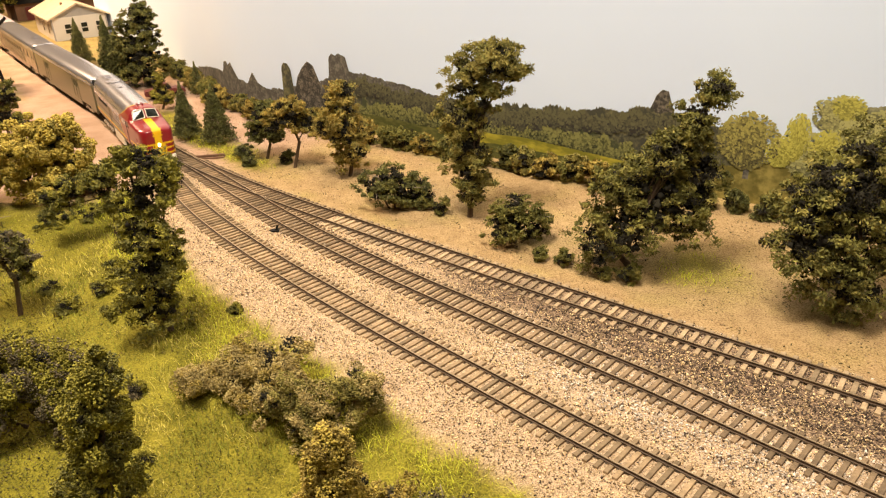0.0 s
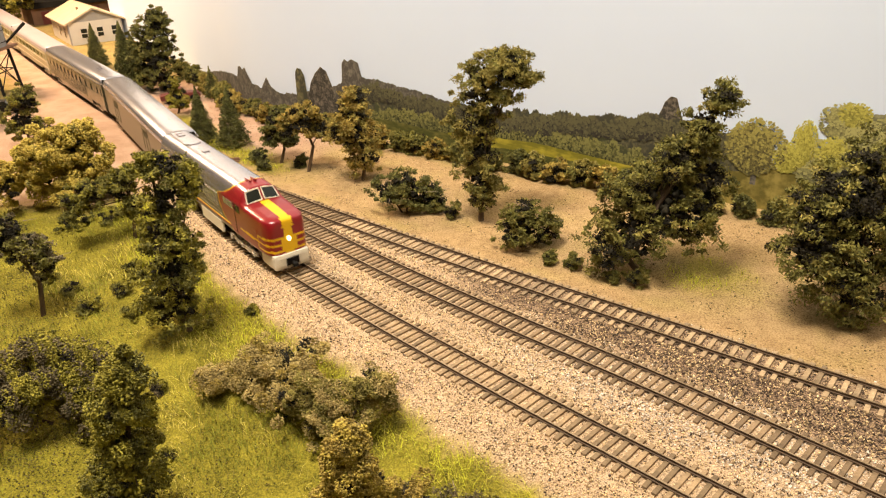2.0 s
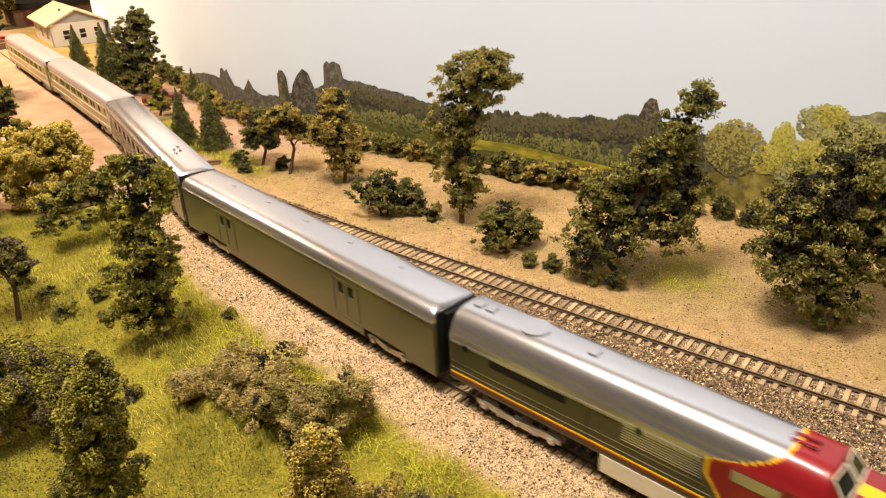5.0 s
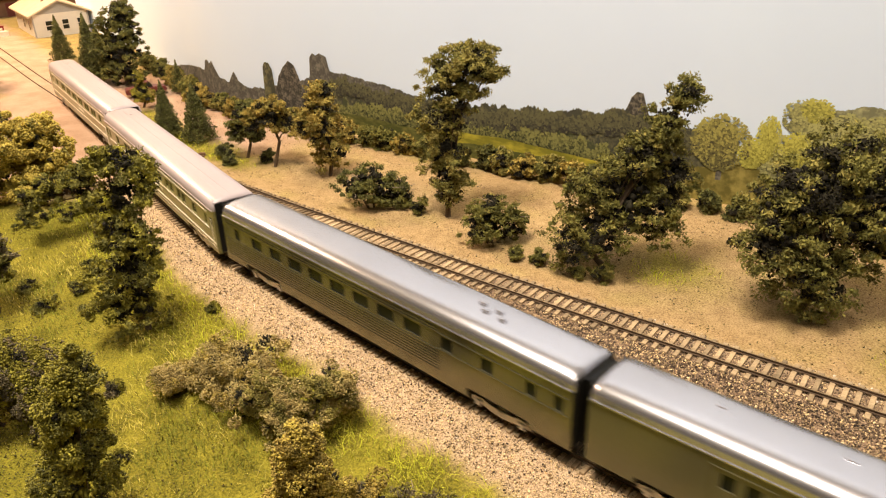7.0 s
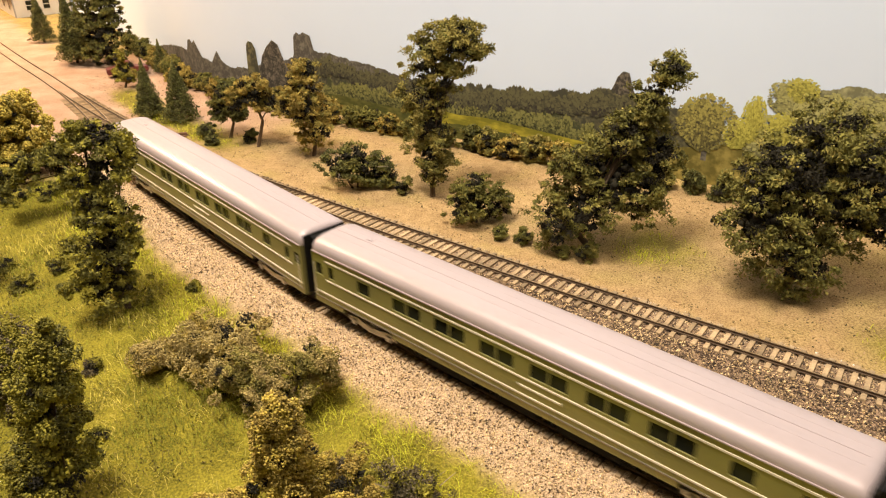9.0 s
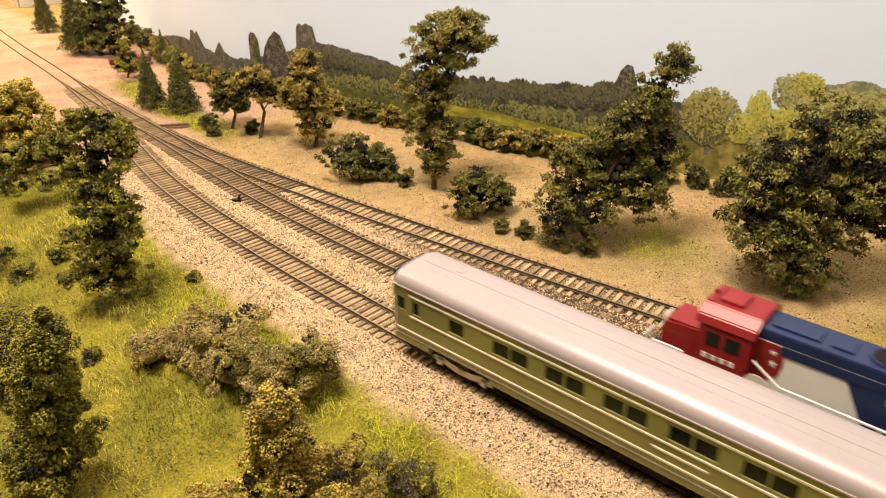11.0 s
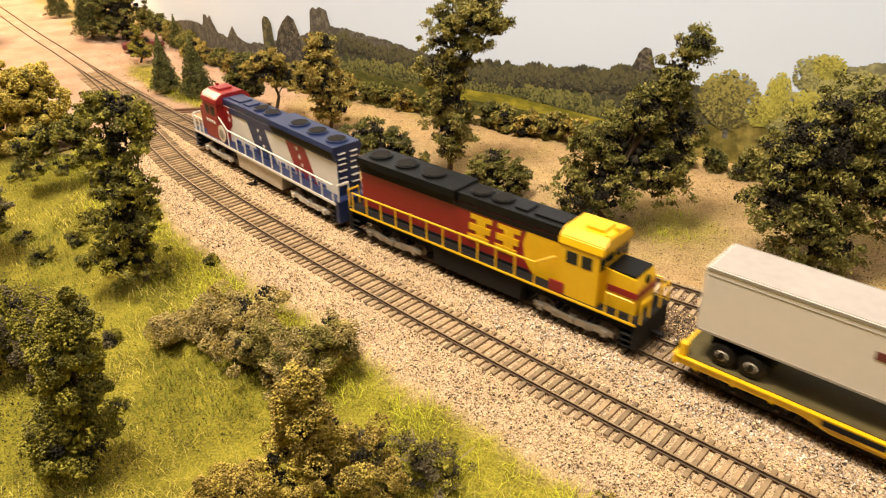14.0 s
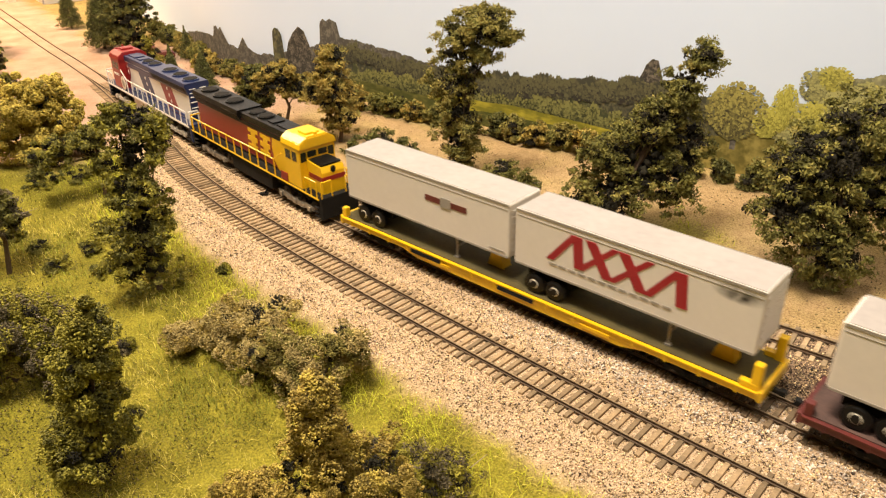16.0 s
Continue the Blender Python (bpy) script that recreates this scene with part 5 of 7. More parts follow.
        bogie(car, s * 0.105, 2, 0.029, mat=M_BRIGHT_TRUCK)
        coupler(car, s * (half - 0.002))
    bm = bmesh.new()
    box(bm, -half + 0.002, half - 0.002, -0.013, 0.013, 0.0086, z0 + 0.0040)
    for x, h in ((-0.045, 0.016), (0.0, 0.012), (0.04, 0.018)):
        box(bm, x - h, x + h, -0.0140, 0.0140, 0.0030, 0.0092, 0.0005)
    part("underframe", bm, M_SOOT, car, "dark underframe equipment")
    vents = {"baggage": [(-0.10, 0.004), (-0.05, 0.004), (0.0, 0.004), (0.05, 0.004), (0.1, 0.004)], "fluted": [(0.078, 0.004), (0.084, -0.001), (0.090, 0.003), (0.096, -0.002)], "striped": [(-0.12, 0.003)]}[kind]
    for x, y in vents:
        part("roof_vent", boxed(x - 0.0020, x + 0.0020, y - 0.0012, y + 0.0012, 0.0508, 0.0534 if kind == "fluted" else 0.0524, bevel=0.0004), roof_mat, car)
    return car


def proportion(car, heights):
    """Bring a vehicle's body to its true heights: pairs of drawn and true height; trucks, wheels and couplers stay."""
    drawn, true = [a for a, b in heights], [b for a, b in heights]
    for ob in car.children_recursive:
        if ob.type == "MESH" and ob.name.split(".")[0] not in ("truck", "wheel", "coupler", "step"):
            for v in ob.data.vertices:
                v.co.z = float(np.interp(v.co.z, drawn, true)) + max(0.0, v.co.z - drawn[-1])
            ob.data.update()
    return car


def nose_loco():
    """A streamlined diesel: arched body, sloping windscreen and a long rounded nose; its front is +x."""
    car = thing("passenger_locomotive", "silver streamlined diesel locomotive with red and yellow nose", "locomotive")
    w = 0.0172
    sections = []
    for x in np.concatenate([np.arange(-0.1150, 0.0200, 0.0012), np.arange(0.0200, 0.0700, 0.0006)]):
        sections.append((x, w, 0.0104, 0.033, 0.0485 - 0.0004 * max(0, x - 0.058) / 0.012))
    for t in np.linspace(0, 1, 10):  # windscreen
        sections.append((0.0702 + 0.0066 * t, w, 0.0104, 0.033 - 0.001 * t, 0.0480 - 0.0066 * t ** 0.9))
    for t in np.linspace(0.03, 1, 44):  # nose
        sections.append((0.0770 + 0.0260 * t, w * (1 - 0.05 * t ** 2), 0.0104, 0.032 - 0.003 * t, 0.0413 - 0.0030 * t ** 1.4))
    for t in np.linspace(0.04, 0.985, 34):  # rounded front
        r = math.sqrt(1 - t * t)
        sections.append((0.1030 + 0.0120 * t, w * (0.58 + 0.37 * r), 0.0104, 0.023 + 0.006 * r, 0.0300 + 0.0083 * r ** 0.7))
    for t, k in ((0.992, 0.52), (0.997, 0.36), (1.0, 0.20)):  # the flat of the nose
        sections.append((0.1030 + 0.0120 * t, w * k, 0.0104, 0.0238, 0.0312 - 0.004 * (0.52 - k)))
    edge_z = (0.006, 0.012, 0.018, 0.026, 0.034, 0.040, 0.045, 0.0485)
    edge_x = (0.054, 0.049, 0.034, 0.027, 0.027, 0.036, 0.050, 0.055)

    def pick(c):
        edge = float(np.interp(c.z, edge_z, edge_x))
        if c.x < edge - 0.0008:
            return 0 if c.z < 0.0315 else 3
        if c.x < edge + 0.0008:
            return 2
        if c.x > 0.0775 and abs(c.y) < 0.0040 and c.z > 0.019:
            return 2
        if c.x > 0.0970 and 0.0122 < c.z < 0.0222:
            ring = c.z < 0.0136 or c.z > 0.0208 or abs(c.z - 0.0172) < 0.0007 or c.x < 0.0984
            return 2 if ring or abs(c.y) < 0.0056 else 1
        if 0.066 < c.x < 0.0990 and 0.0165 < c.z < 0.0182 and abs(c.y) > 0.008:
            return 2
        return 1

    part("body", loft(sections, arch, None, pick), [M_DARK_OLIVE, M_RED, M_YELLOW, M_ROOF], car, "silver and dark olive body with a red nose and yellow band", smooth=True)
    for s in (-1, 1):
        out = sorted((s * w, s * (w + 0.0003)))
        part("stripe", boxed(-0.1145, 0.046, *out, 0.0142, 0.0150), M_YELLOW, car, "yellow stripe")
        part("stripe", boxed(-0.1145, 0.047, *out, 0.0130, 0.0139), M_RED, car, "red stripe")
        part("side_rib", boxed(-0.1145, 0.027, *out, 0.0205, 0.0209), M_SILVER, car)
        part("side_rib", boxed(-0.1145, 0.024, *out, 0.0308, 0.0320), M_ROOF, car)
        part("grille", boxed(-0.088, -0.042, *out, 0.0268, 0.0304), M_SOOT, car, "dark air intake grille")
        for i in range(7):
            part("flute", boxed(-0.012, 0.025, *out, 0.0228 + 0.0012 * i, 0.0234 + 0.0012 * i), M_ROOF, car)
        for i in range(5):
            part("door_line", boxed(-0.030 + 0.0002, -0.0295, *out, 0.0120 + 0.0035 * i, 0.0152 + 0.0035 * i), M_SOOT, car)
        part("side_rib", boxed(-0.1145, 0.030, *out, 0.0170, 0.0173), M_TRUCK, car)
        for x in (-0.104, -0.004):
            bm = bmesh.new()
            tube(bm, (x, s * (w - 0.0005), 0.0305), (x, s * (w + 0.0004), 0.0305), 0.0017, 14)
            part("porthole", bm, M_GLASS, car)
        part("side_window", boxed(0.0610, 0.0690, *out, 0.0285, 0.0345, bevel=0.0001), M_GLASS, car)
        part("side_window", boxed(0.0370, 0.0560, *sorted((s * (w - 0.0012), s * (w + 0.0002))), 0.0285, 0.0335), M_ROOF, car, "pale panel window")
        part("cab_door", boxed(0.0584, 0.0588, *out, 0.0115, 0.0370), M_SOOT, car)
        part("number_grille", boxed(0.088, 0.098, *sorted((s * 0.0150, s * 0.0170)), 0.0226, 0.0252, bevel=0.0004), M_RED, car)
        part("skirt", boxed(-0.022, 0.024, *sorted((s * (w - 0.002), s * (w + 0.0002))), 0.0034, 0.0106, bevel=0.0004), M_TRIM, car, "pale skirt panel")
        # windscreen pane on the slope
        a, b = Vector((0.0711, s * 0.0011, 0.0466)), Vector((0.0766, s * 0.0011, 0.0412))
        bm = bmesh.new()
        up = Vector((0.0009, 0, 0.0008))
        quad = [a + up, b + up, b + up + Vector((-0.0008, s * 0.0118, -0.0012)), a + up + Vector((-0.0010, s * 0.0100, -0.0012))]
        lo = [bm.verts.new(q - up * 1.5) for q in quad]
        hi = [bm.verts.new(q) for q in quad]
        bm.faces.new(hi), bm.faces.new(lo[::-1])
        for i in range(4):
            bm.faces.new((lo[i], lo[(i + 1) % 4], hi[(i + 1) % 4], hi[i]))
        bmesh.ops.recalc_face_normals(bm, faces=bm.faces)
        part("windscreen", bm, M_GLASS, car, "dark glossy windscreen pane")
        bm = bmesh.new()
        for p, q in ((0, 1), (1, 2), (2, 3), (3, 0)):
            tube(bm, quad[p] + up * 0.2, quad[q] + up * 0.2, 0.00042, 6)
        part("windscreen_frame", bm, M_TRIM, car, "cream windscreen frame")
    bm = bmesh.new()
    box(bm, 0.092, 0.1165, -0.0142, 0.0142, 0.0022, 0.0108, 0.0022)
    part("pilot", bm, M_TRIM, car, "cream pilot below the nose")
    part("coupler_pocket", boxed(0.1150, 0.1174, -0.0050, 0.0050, 0.0040, 0.0082), M_BLACK, car)
    coupler(car, 0.1150), coupler(car, -0.1140)
    for z, r in ((0.0205, 0.0016), (0.0258, 0.0016)):
        bm = bmesh.new()
        x = 0.1142 if z < 0.024 else 0.1132
        tube(bm, (x - 0.002, 0, z), (x + 0.0012, 0, z), r, 16)
        part("headlight", bm, M_LAMP, car, "glowing warm headlight")
    bm = bmesh.new()
    for y in (-0.0022, 0.0022):
        tube(bm, (0.052, y, 0.0490), (0.062, y, 0.0496), 0.0006, 8, 0.0010)
    tube(bm, (0.056, -0.004, 0.0484), (0.056, 0.004, 0.0484), 0.0005, 6)
    part("horn", bm, M_RED, car, "red roof horns")
    bm = bmesh.new()
    tube(bm, (-0.072, 0, 0.0470), (-0.072, 0, 0.0492), 0.0078, 28)
    part("roof_fan", bm, M_ROOF, car)
    for x in (-0.108, -0.100, -0.038):
        part("roof_hatch", boxed(x - 0.0025, x + 0.0025, -0.003, 0.003, 0.0478, 0.0494, bevel=0.0004), M_ROOF, car)
    part("underframe", boxed(-0.112, 0.095, -0.012, 0.012, 0.0080, 0.0108), M_SOOT, car)
    part("fuel_tank", boxed(-0.028, 0.016, -0.0140, 0.0140, 0.0025, 0.0066, bevel=0.001), M_SOOT, car)
    for x in (-0.072, 0.060):
        bogie(car, x, 3, 0.0215, 0.0138, 0.0055, M_BRIGHT_TRUCK)
    part("end_wall", boxed(-0.1165, -0.1150, -0.009, 0.009, 0.008, 0.040), M_BLACK, car, "black rear diaphragm")
    return proportion(car, ((0, 0), (0.0022, 0.0030), (0.0104, 0.0148), (0.0145, 0.0195), (0.033, 0.0405), (0.0413, 0.0445), (0.0485, 0.0548), (0.0500, 0.0563)))


def hood_loco(label, top, side, cab, sill, rail, nose_top, second):
    """A six-axle road switcher with a cab, long hood, walkways and handrails; its cab end is +x."""
    car = thing("freight_locomotive", label, "locomotive", "freight locomotives")
    part("walkway", boxed(-0.1085, 0.1085, -0.0164, 0.0164, 0.0128, 0.0148, bevel=0.0003), M_SOOT if second else M_NAVY, car, "dark walkway deck")
    for y in (-1, 1):
        part("side_sill", boxed(-0.1080, 0.1080, *sorted((y * 0.0162, y * 0.0170)), 0.0124 if not second else 0.0134, 0.0146 if second else 0.0142), sill, car)
    part("frame", boxed(-0.104, 0.104, -0.0100, 0.0100, 0.0075, 0.0130), M_SOOT, car)
    bm = bmesh.new()
    prism(bm, [(-0.034, 0.0118), (0.036, 0.0118), (0.034, 0.0035), (-0.032, 0.0035)], -0.0150, 0.0150)
    part("fuel_tank", bm, M_BRIGHT_TRUCK if not second else M_SOOT, car)
    for x in (-0.070, 0.070):
        bogie(car, x, 3, 0.0205, 0.0138, 0.0055, M_BRIGHT_TRUCK if not second else M_TRUCK)
    # long hood, with the flared radiator section at its rear
    part("hood", boxed(-0.1025, 0.0600, -0.0092, 0.0092, 0.0148, 0.0415, bevel=0.0004), side, car)
    part("hood_top", boxed(-0.0180, 0.0600, -0.0094, 0.0094, 0.0415, 0.0478, bevel=0.0012), top, car)
    bm = bmesh.new()
    for x0, x1 in ((-0.1030, -0.0180),):
        a = [(-0.0094, 0.0375), (-0.0122, 0.0455), (-0.0114, 0.0490), (0.0114, 0.0490), (0.0122, 0.0455), (0.0094, 0.0375)]
        va, vb = [bm.verts.new((x0, *p)) for p in a], [bm.verts.new((x1, *p)) for p in a]
        bm.faces.new(va), bm.faces.new(vb[::-1])
        for i in range(6):
            bm.faces.new((va[i], va[(i + 1) % 6], vb[(i + 1) % 6], vb[i]))
    bmesh.ops.recalc_face_normals(bm, faces=bm.faces)
    part("radiator", bm, top, car, "flared radiator section")
    for s in (-1, 1):
        bm = bmesh.new()
        for i in range(5):
            z = 0.0388 + 0.0014 * i
            y = 0.0099 + 0.0005 * i
            box(bm, -0.1005, -0.0200, *sorted((s * (y - 0.0008), s * (y + 0.0006))), z, z + 0.0006)
        part("radiator_louvre", bm, M_BLACK, car, "black radiator louvres")
    for i, x in enumerate((-0.0915, -0.0678, -0.0442, -0.0050, 0.0100)):
        z = 0.0490 if i < 3 else 0.0478
        bm = bmesh.new()
        tube(bm, (x, 0, z - 0.0008), (x, 0, z + 0.0014), 0.0082 if i < 3 else 0.0074, 28, 0.0078 if i < 3 else 0.0070)
        fan = part("roof_fan", bm, top, car)
        bm = bmesh.new()
        tube(bm, (x, 0, z + 0.0010), (x, 0, z + 0.0017), 0.0066 if i < 3 else 0.0060, 24)
        part("fan_grille", bm, M_SOOT, fan, "dark fan grille")
    for x, h in ((0.0265, 0.0045), (0.0455, 0.0100), (-0.0265, 0.0020)):
        part("roof_hatch", boxed(x - h, x + h, -0.0055, 0.0055, 0.0474, 0.0490, bevel=0.0005), top, car)
    # cab with an arched roof
    bm = prism(bmesh.new(), [(0.0598, 0.0148), (0.0840, 0.0148), (0.0840, 0.0400), (0.0825, 0.0440), (0.0598, 0.0440)], -0.0156, 0.0156)
    part("cab", bm, cab, car)
    outline = [(-0.0164, 0.0425), (-0.0150, 0.0475), (-0.0095, 0.0512), (0.0095, 0.0512), (0.0150, 0.0475), (0.0164, 0.0425)]
    bm = bmesh.new()
    va, vb = [bm.verts.new((0.0585, *p)) for p in outline], [bm.verts.new((0.0860, *p)) for p in outline]
    bm.faces.new(va), bm.faces.new(vb[::-1])
    for i in range(6):
        bm.faces.new((va[i], va[(i + 1) % 6], vb[(i + 1) % 6], vb[i]))
    bmesh.ops.recalc_face_normals(bm, faces=bm.faces)
    bmesh.ops.bevel(bm, geom=bm.edges[:], offset=0.0006, segments=2, affect="EDGES")
    part("cab_roof", bm, cab, car)
    part("roof_box", boxed(0.0690, 0.0800, -0.0060, 0.0060, 0.0508, 0.0530, bevel=0.0005), cab, car)
    part("number_board", boxed(0.0815, 0.0850, -0.0085, 0.0085, 0.0490, 0.0520, bevel=0.0005), cab, car)
    part("beacon", boxed(0.0830, 0.0848, -0.0012, 0.0012, 0.0518, 0.0540, bevel=0.0004), M_BRICK if not second else M_YELLOW, car)
    for s in (-1, 1):
        y = sorted((s * 0.0153, s * 0.0158))
        for x0, x1 in ((0.0640, 0.0712), (0.0735, 0.0800)):
            part("cab_window", boxed(x0, x1, *y, 0.0318, 0.0392), M_GLASS, car)
        part("windscreen", boxed(0.0834, 0.0843, *sorted((s * 0.0095, s * 0.0145)), 0.0320, 0.0395), M_GLASS, car)
        part("windscreen", boxed(0.0834, 0.0843, *sorted((s * 0.0010, s * 0.0085)), 0.0345, 0.0395), M_GLASS, car)
    bm = prism(bmesh.new(), [(0.0838, 0.0148), (0.1040, 0.0148), (0.1040, 0.0285), (0.1025, 0.0318), (0.0838, 0.0330)], -0.0098, 0.0098)
    part("short_hood", bm, cab, car)
    part("short_hood_top", boxed(0.0845, 0.1020, -0.0088, 0.0088, 0.0322, 0.0334, bevel=0.0003), nose_top, car)
    if second:
        part("nose_band", boxed(0.0865, 0.1044, -0.0101, 0.0101, 0.0232, 0.0262), M_BRICK, car, "red band round the nose")
    # steps, pilots, handrails
    for s in (-1, 1):
        x0, x1 = sorted((s * 0.1065, s * 0.1105))
        part("pilot", boxed(x0, x1, -0.0160, 0.0160, 0.0030, 0.0150, bevel=0.0004), M_NAVY if not second else M_SOOT, car)
        coupler(car, s * 0.1090)
        for y in (-1, 1):
            bm = bmesh.new()
            for z in (0.0040, 0.0075, 0.0110):
                box(bm, *sorted((s * 0.1000, s * 0.1062)), *sorted((y * 0.0130, y * 0.0168)), z, z + 0.0006)
            part("step", bm, M_SOOT, car)
    for y in (-0.0162, 0.0162):
        posts = [(-0.1050 + 0.0136 * i) for i in range(12)] + [0.0900, 0.0970, 0.1050]
        for x in posts:
            bm = bmesh.new()
            tube(bm, (x, y, 0.0138), (x, y, 0.0250 if -0.06 > x or x > 0.07 else 0.0262), 0.00058, 6)
            part("stanchion", bm, rail, car)
        bm = bmesh.new()
        tube(bm, (-0.1050, y, 0.0250), (0.0446, y, 0.0262), 0.00058, 6)
        tube(bm, (0.0446, y, 0.0262), (0.0575, y * 0.98, 0.0325), 0.00058, 6)
        tube(bm, (0.0900, y, 0.0250), (0.1050, y, 0.0250), 0.00058, 6)
        part("handrail", bm, rail, car)
    for s in (-1, 1):
        bm = bmesh.new()
        for y in (-0.0150, -0.0060, 0.0060, 0.0150):
            tube(bm, (s * 0.1098, y, 0.0060), (s * 0.1098, y, 0.0255), 0.00060, 6)
        tube(bm, (s * 0.1098, -0.0150, 0.0255), (s * 0.1098, -0.0060, 0.0255), 0.00060, 6)
        tube(bm, (s * 0.1098, 0.0060, 0.0255), (s * 0.1098, 0.0150, 0.0255), 0.00060, 6)
        part("end_rail", bm, rail, car)
    bm = bmesh.new()
    for i in range(6):
        tube(bm, (-0.1036, 0.002, 0.022 + 0.0042 * i), (-0.1036, 0.0082, 0.022 + 0.0042 * i), 0.0004, 5)
        tube(bm, (-0.1036, -0.0082, 0.022 + 0.0042 * i), (-0.1036, -0.002, 0.022 + 0.0042 * i), 0.0004, 5)
    part("grab_iron", bm, rail if not second else M_SOOT, car)
    return car


HOOD_HEIGHTS = ((0, 0), (0.003, 0.0030), (0.0075, 0.0095), (0.0128, 0.0176), (0.0148, 0.0196), (0.025, 0.0315), (0.033, 0.0418), (0.0415, 0.0495), (0.049, 0.0565), (0.0535, 0.0608))


def slab(parent, name, outline, y, mat, label="", thick=0.0003):
    """A flat painted marking on a side at y, given as an x-z outline."""
    s = 1 if y > 0 else -1
    a, b = sorted((y, y + s * thick))
    return part(name, prism(bmesh.new(), outline, a, b), mat, parent, label)


def lead_loco():
    car = hood_loco("red, white and blue six-axle diesel with white handrails", M_NAVY, M_WHITE, M_BRICK, M_WHITE, M_WHITE, M_BRICK, False)
    for s in (-1, 1):
        y = s * 0.00925
        slab(car, "marking", [(0.0600, 0.0152), (0.0600, 0.0412), (0.0500, 0.0412), (0.0472, 0.0380), (0.0465, 0.0320), (0.0478, 0.0270), (0.0520, 0.0240), (0.0540, 0.0152)], y, M_BRICK, "red panel behind the cab")
        slab(car, "marking", [(0.0234, 0.0412), (-0.0037, 0.0412), (-0.0185, 0.0152), (0.0085, 0.0152)][::-1], y, M_NAVY, "slanted navy stripe")
        slab(car, "marking", [(-0.0340, 0.0412), (-0.0600, 0.0412), (-0.0755, 0.0152), (-0.0490, 0.0152)][::-1], y, M_BRICK, "slanted red stripe")
        slab(car, "marking", [(0.0490, 0.0415), (0.0490, 0.0366), (-0.1020, 0.0366), (-0.1020, 0.0415)], y, M_NAVY, "navy band under the roof", 0.0004)
        for i in range(10):
            x = 0.036 - 0.0136 * i
            slab(car, "marking", [(x, 0.0160), (x + 0.0098, 0.0160), (x + 0.0098, 0.0184), (x, 0.0184)], y, M_BLUE, "blue lower panel", 0.0005)
        for x0, z0 in ((0.0040, 0.0330), (0.0015, 0.0285), (-0.0025, 0.0235), (-0.0520, 0.0335), (-0.0548, 0.0285), (-0.0575, 0.0240), (0.0515, 0.0365), (0.0510, 0.0310)):
            star = []
            for k in range(10):
                r = 0.0017 if k % 2 == 0 else 0.0007
                star.append((x0 + r * math.sin(k * math.pi / 5), z0 + r * math.cos(k * math.pi / 5)))
            slab(car, "star", star, y + s * 0.0003, M_WHITE, "white star")
        disc = [(0.0545 + 0.0062 * math.sin(k * math.pi / 14), 0.0215 + 0.0062 * math.cos(k * math.pi / 14)) for k in range(28)]
        slab(car, "emblem", disc, s * 0.0161, M_CREAM, "round cream emblem disc", 0.0005)
        inner = [(0.0545 + 0.0036 * math.sin(k * math.pi / 10), 0.0215 + 0.0036 * math.cos(k * math.pi / 10)) for k in range(20)]
        slab(car, "emblem", inner, s * 0.0166, M_GREYBAR, "grey emblem centre")
        for i in range(4):
            slab(car, "marking", [(0.0655 + 0.0042 * i, 0.0262), (0.0680 + 0.0042 * i, 0.0262), (0.0680 + 0.0042 * i, 0.0282), (0.0655 + 0.0042 * i, 0.0282)], s * 0.0156, M_WHITE, "small white bar")
    part("rear_panel", boxed(-0.1031, -0.1025, -0.0092, 0.0092, 0.0150, 0.0400), M_NAVY, car, "navy hood end")
    return proportion(car, HOOD_HEIGHTS)


def second_loco():
    car = hood_loco("red and black six-axle diesel with a yellow cab and yellow handrails", M_BLACK, M_BRICK, M_YELLOW, M_YELLOW, M_YELLOW, M_BLACK, True)
    for s in (-1, 1):
        y = s * 0.00925
        slab(car, "marking", [(0.0600, 0.0152), (0.0600, 0.0412), (0.0440, 0.0412), (0.0340, 0.0380), (0.0315, 0.0300), (0.0330, 0.0220), (0.0370, 0.0170), (0.0400, 0.0152)][::-1], y, M_YELLOW, "yellow rounded end of the hood panel")
        slab(car, "marking", [(0.0560, 0.0415), (0.0560, 0.0378), (-0.1020, 0.0378), (-0.1020, 0.0415)], y, M_BLACK, "black band under the roof", 0.0004)
        slab(car, "marking", [(-0.098, 0.0152), (0.036, 0.0152), (0.036, 0.0166), (-0.098, 0.0166)], y, M_SOOT, "dark band along the walkway", 0.0004)
        # two bold slanted yellow blocks, each with slits
        for k in (0, 1):
            x = 0.0215 - 0.0205 * k
            slab(car, "emblem", [(x - 0.0078, 0.0362), (x + 0.0082, 0.0362), (x + 0.0078, 0.0328), (x - 0.0082, 0.0328)], y, M_YELLOW, "bold yellow bar")
            slab(car, "emblem", [(x - 0.0034, 0.0330), (x + 0.0034, 0.0330), (x + 0.0026, 0.0226), (x - 0.0042, 0.0226)], y, M_YELLOW, "bold yellow block", 0.0004)
            slab(car, "emblem", [(x - 0.0088, 0.0303), (x + 0.0070, 0.0303), (x + 0.0064, 0.0270), (x - 0.0094, 0.0270)], y, M_YELLOW, "bold yellow bar", 0.0005)
            slab(car, "emblem", [(x - 0.0100, 0.0246), (x + 0.0058, 0.0246), (x + 0.0052, 0.0212), (x - 0.0106, 0.0212)], y, M_YELLOW, "bold yellow bar", 0.0005)
        slab(car, "marking", [(0.0545, 0.0152), (0.0640, 0.0152), (0.0640, 0.0208), (0.0545, 0.0208)], s * 0.0156, M_BRICK, "red box beside the cab", 0.0008)
    bm = bmesh.new()
    tube(bm, (0.1038, 0, 0.0300), (0.1048, 0, 0.0300), 0.002, 14)
    part("headlight", bm, M_SOOT, car)
    return proportion(car, HOOD_HEIGHTS)


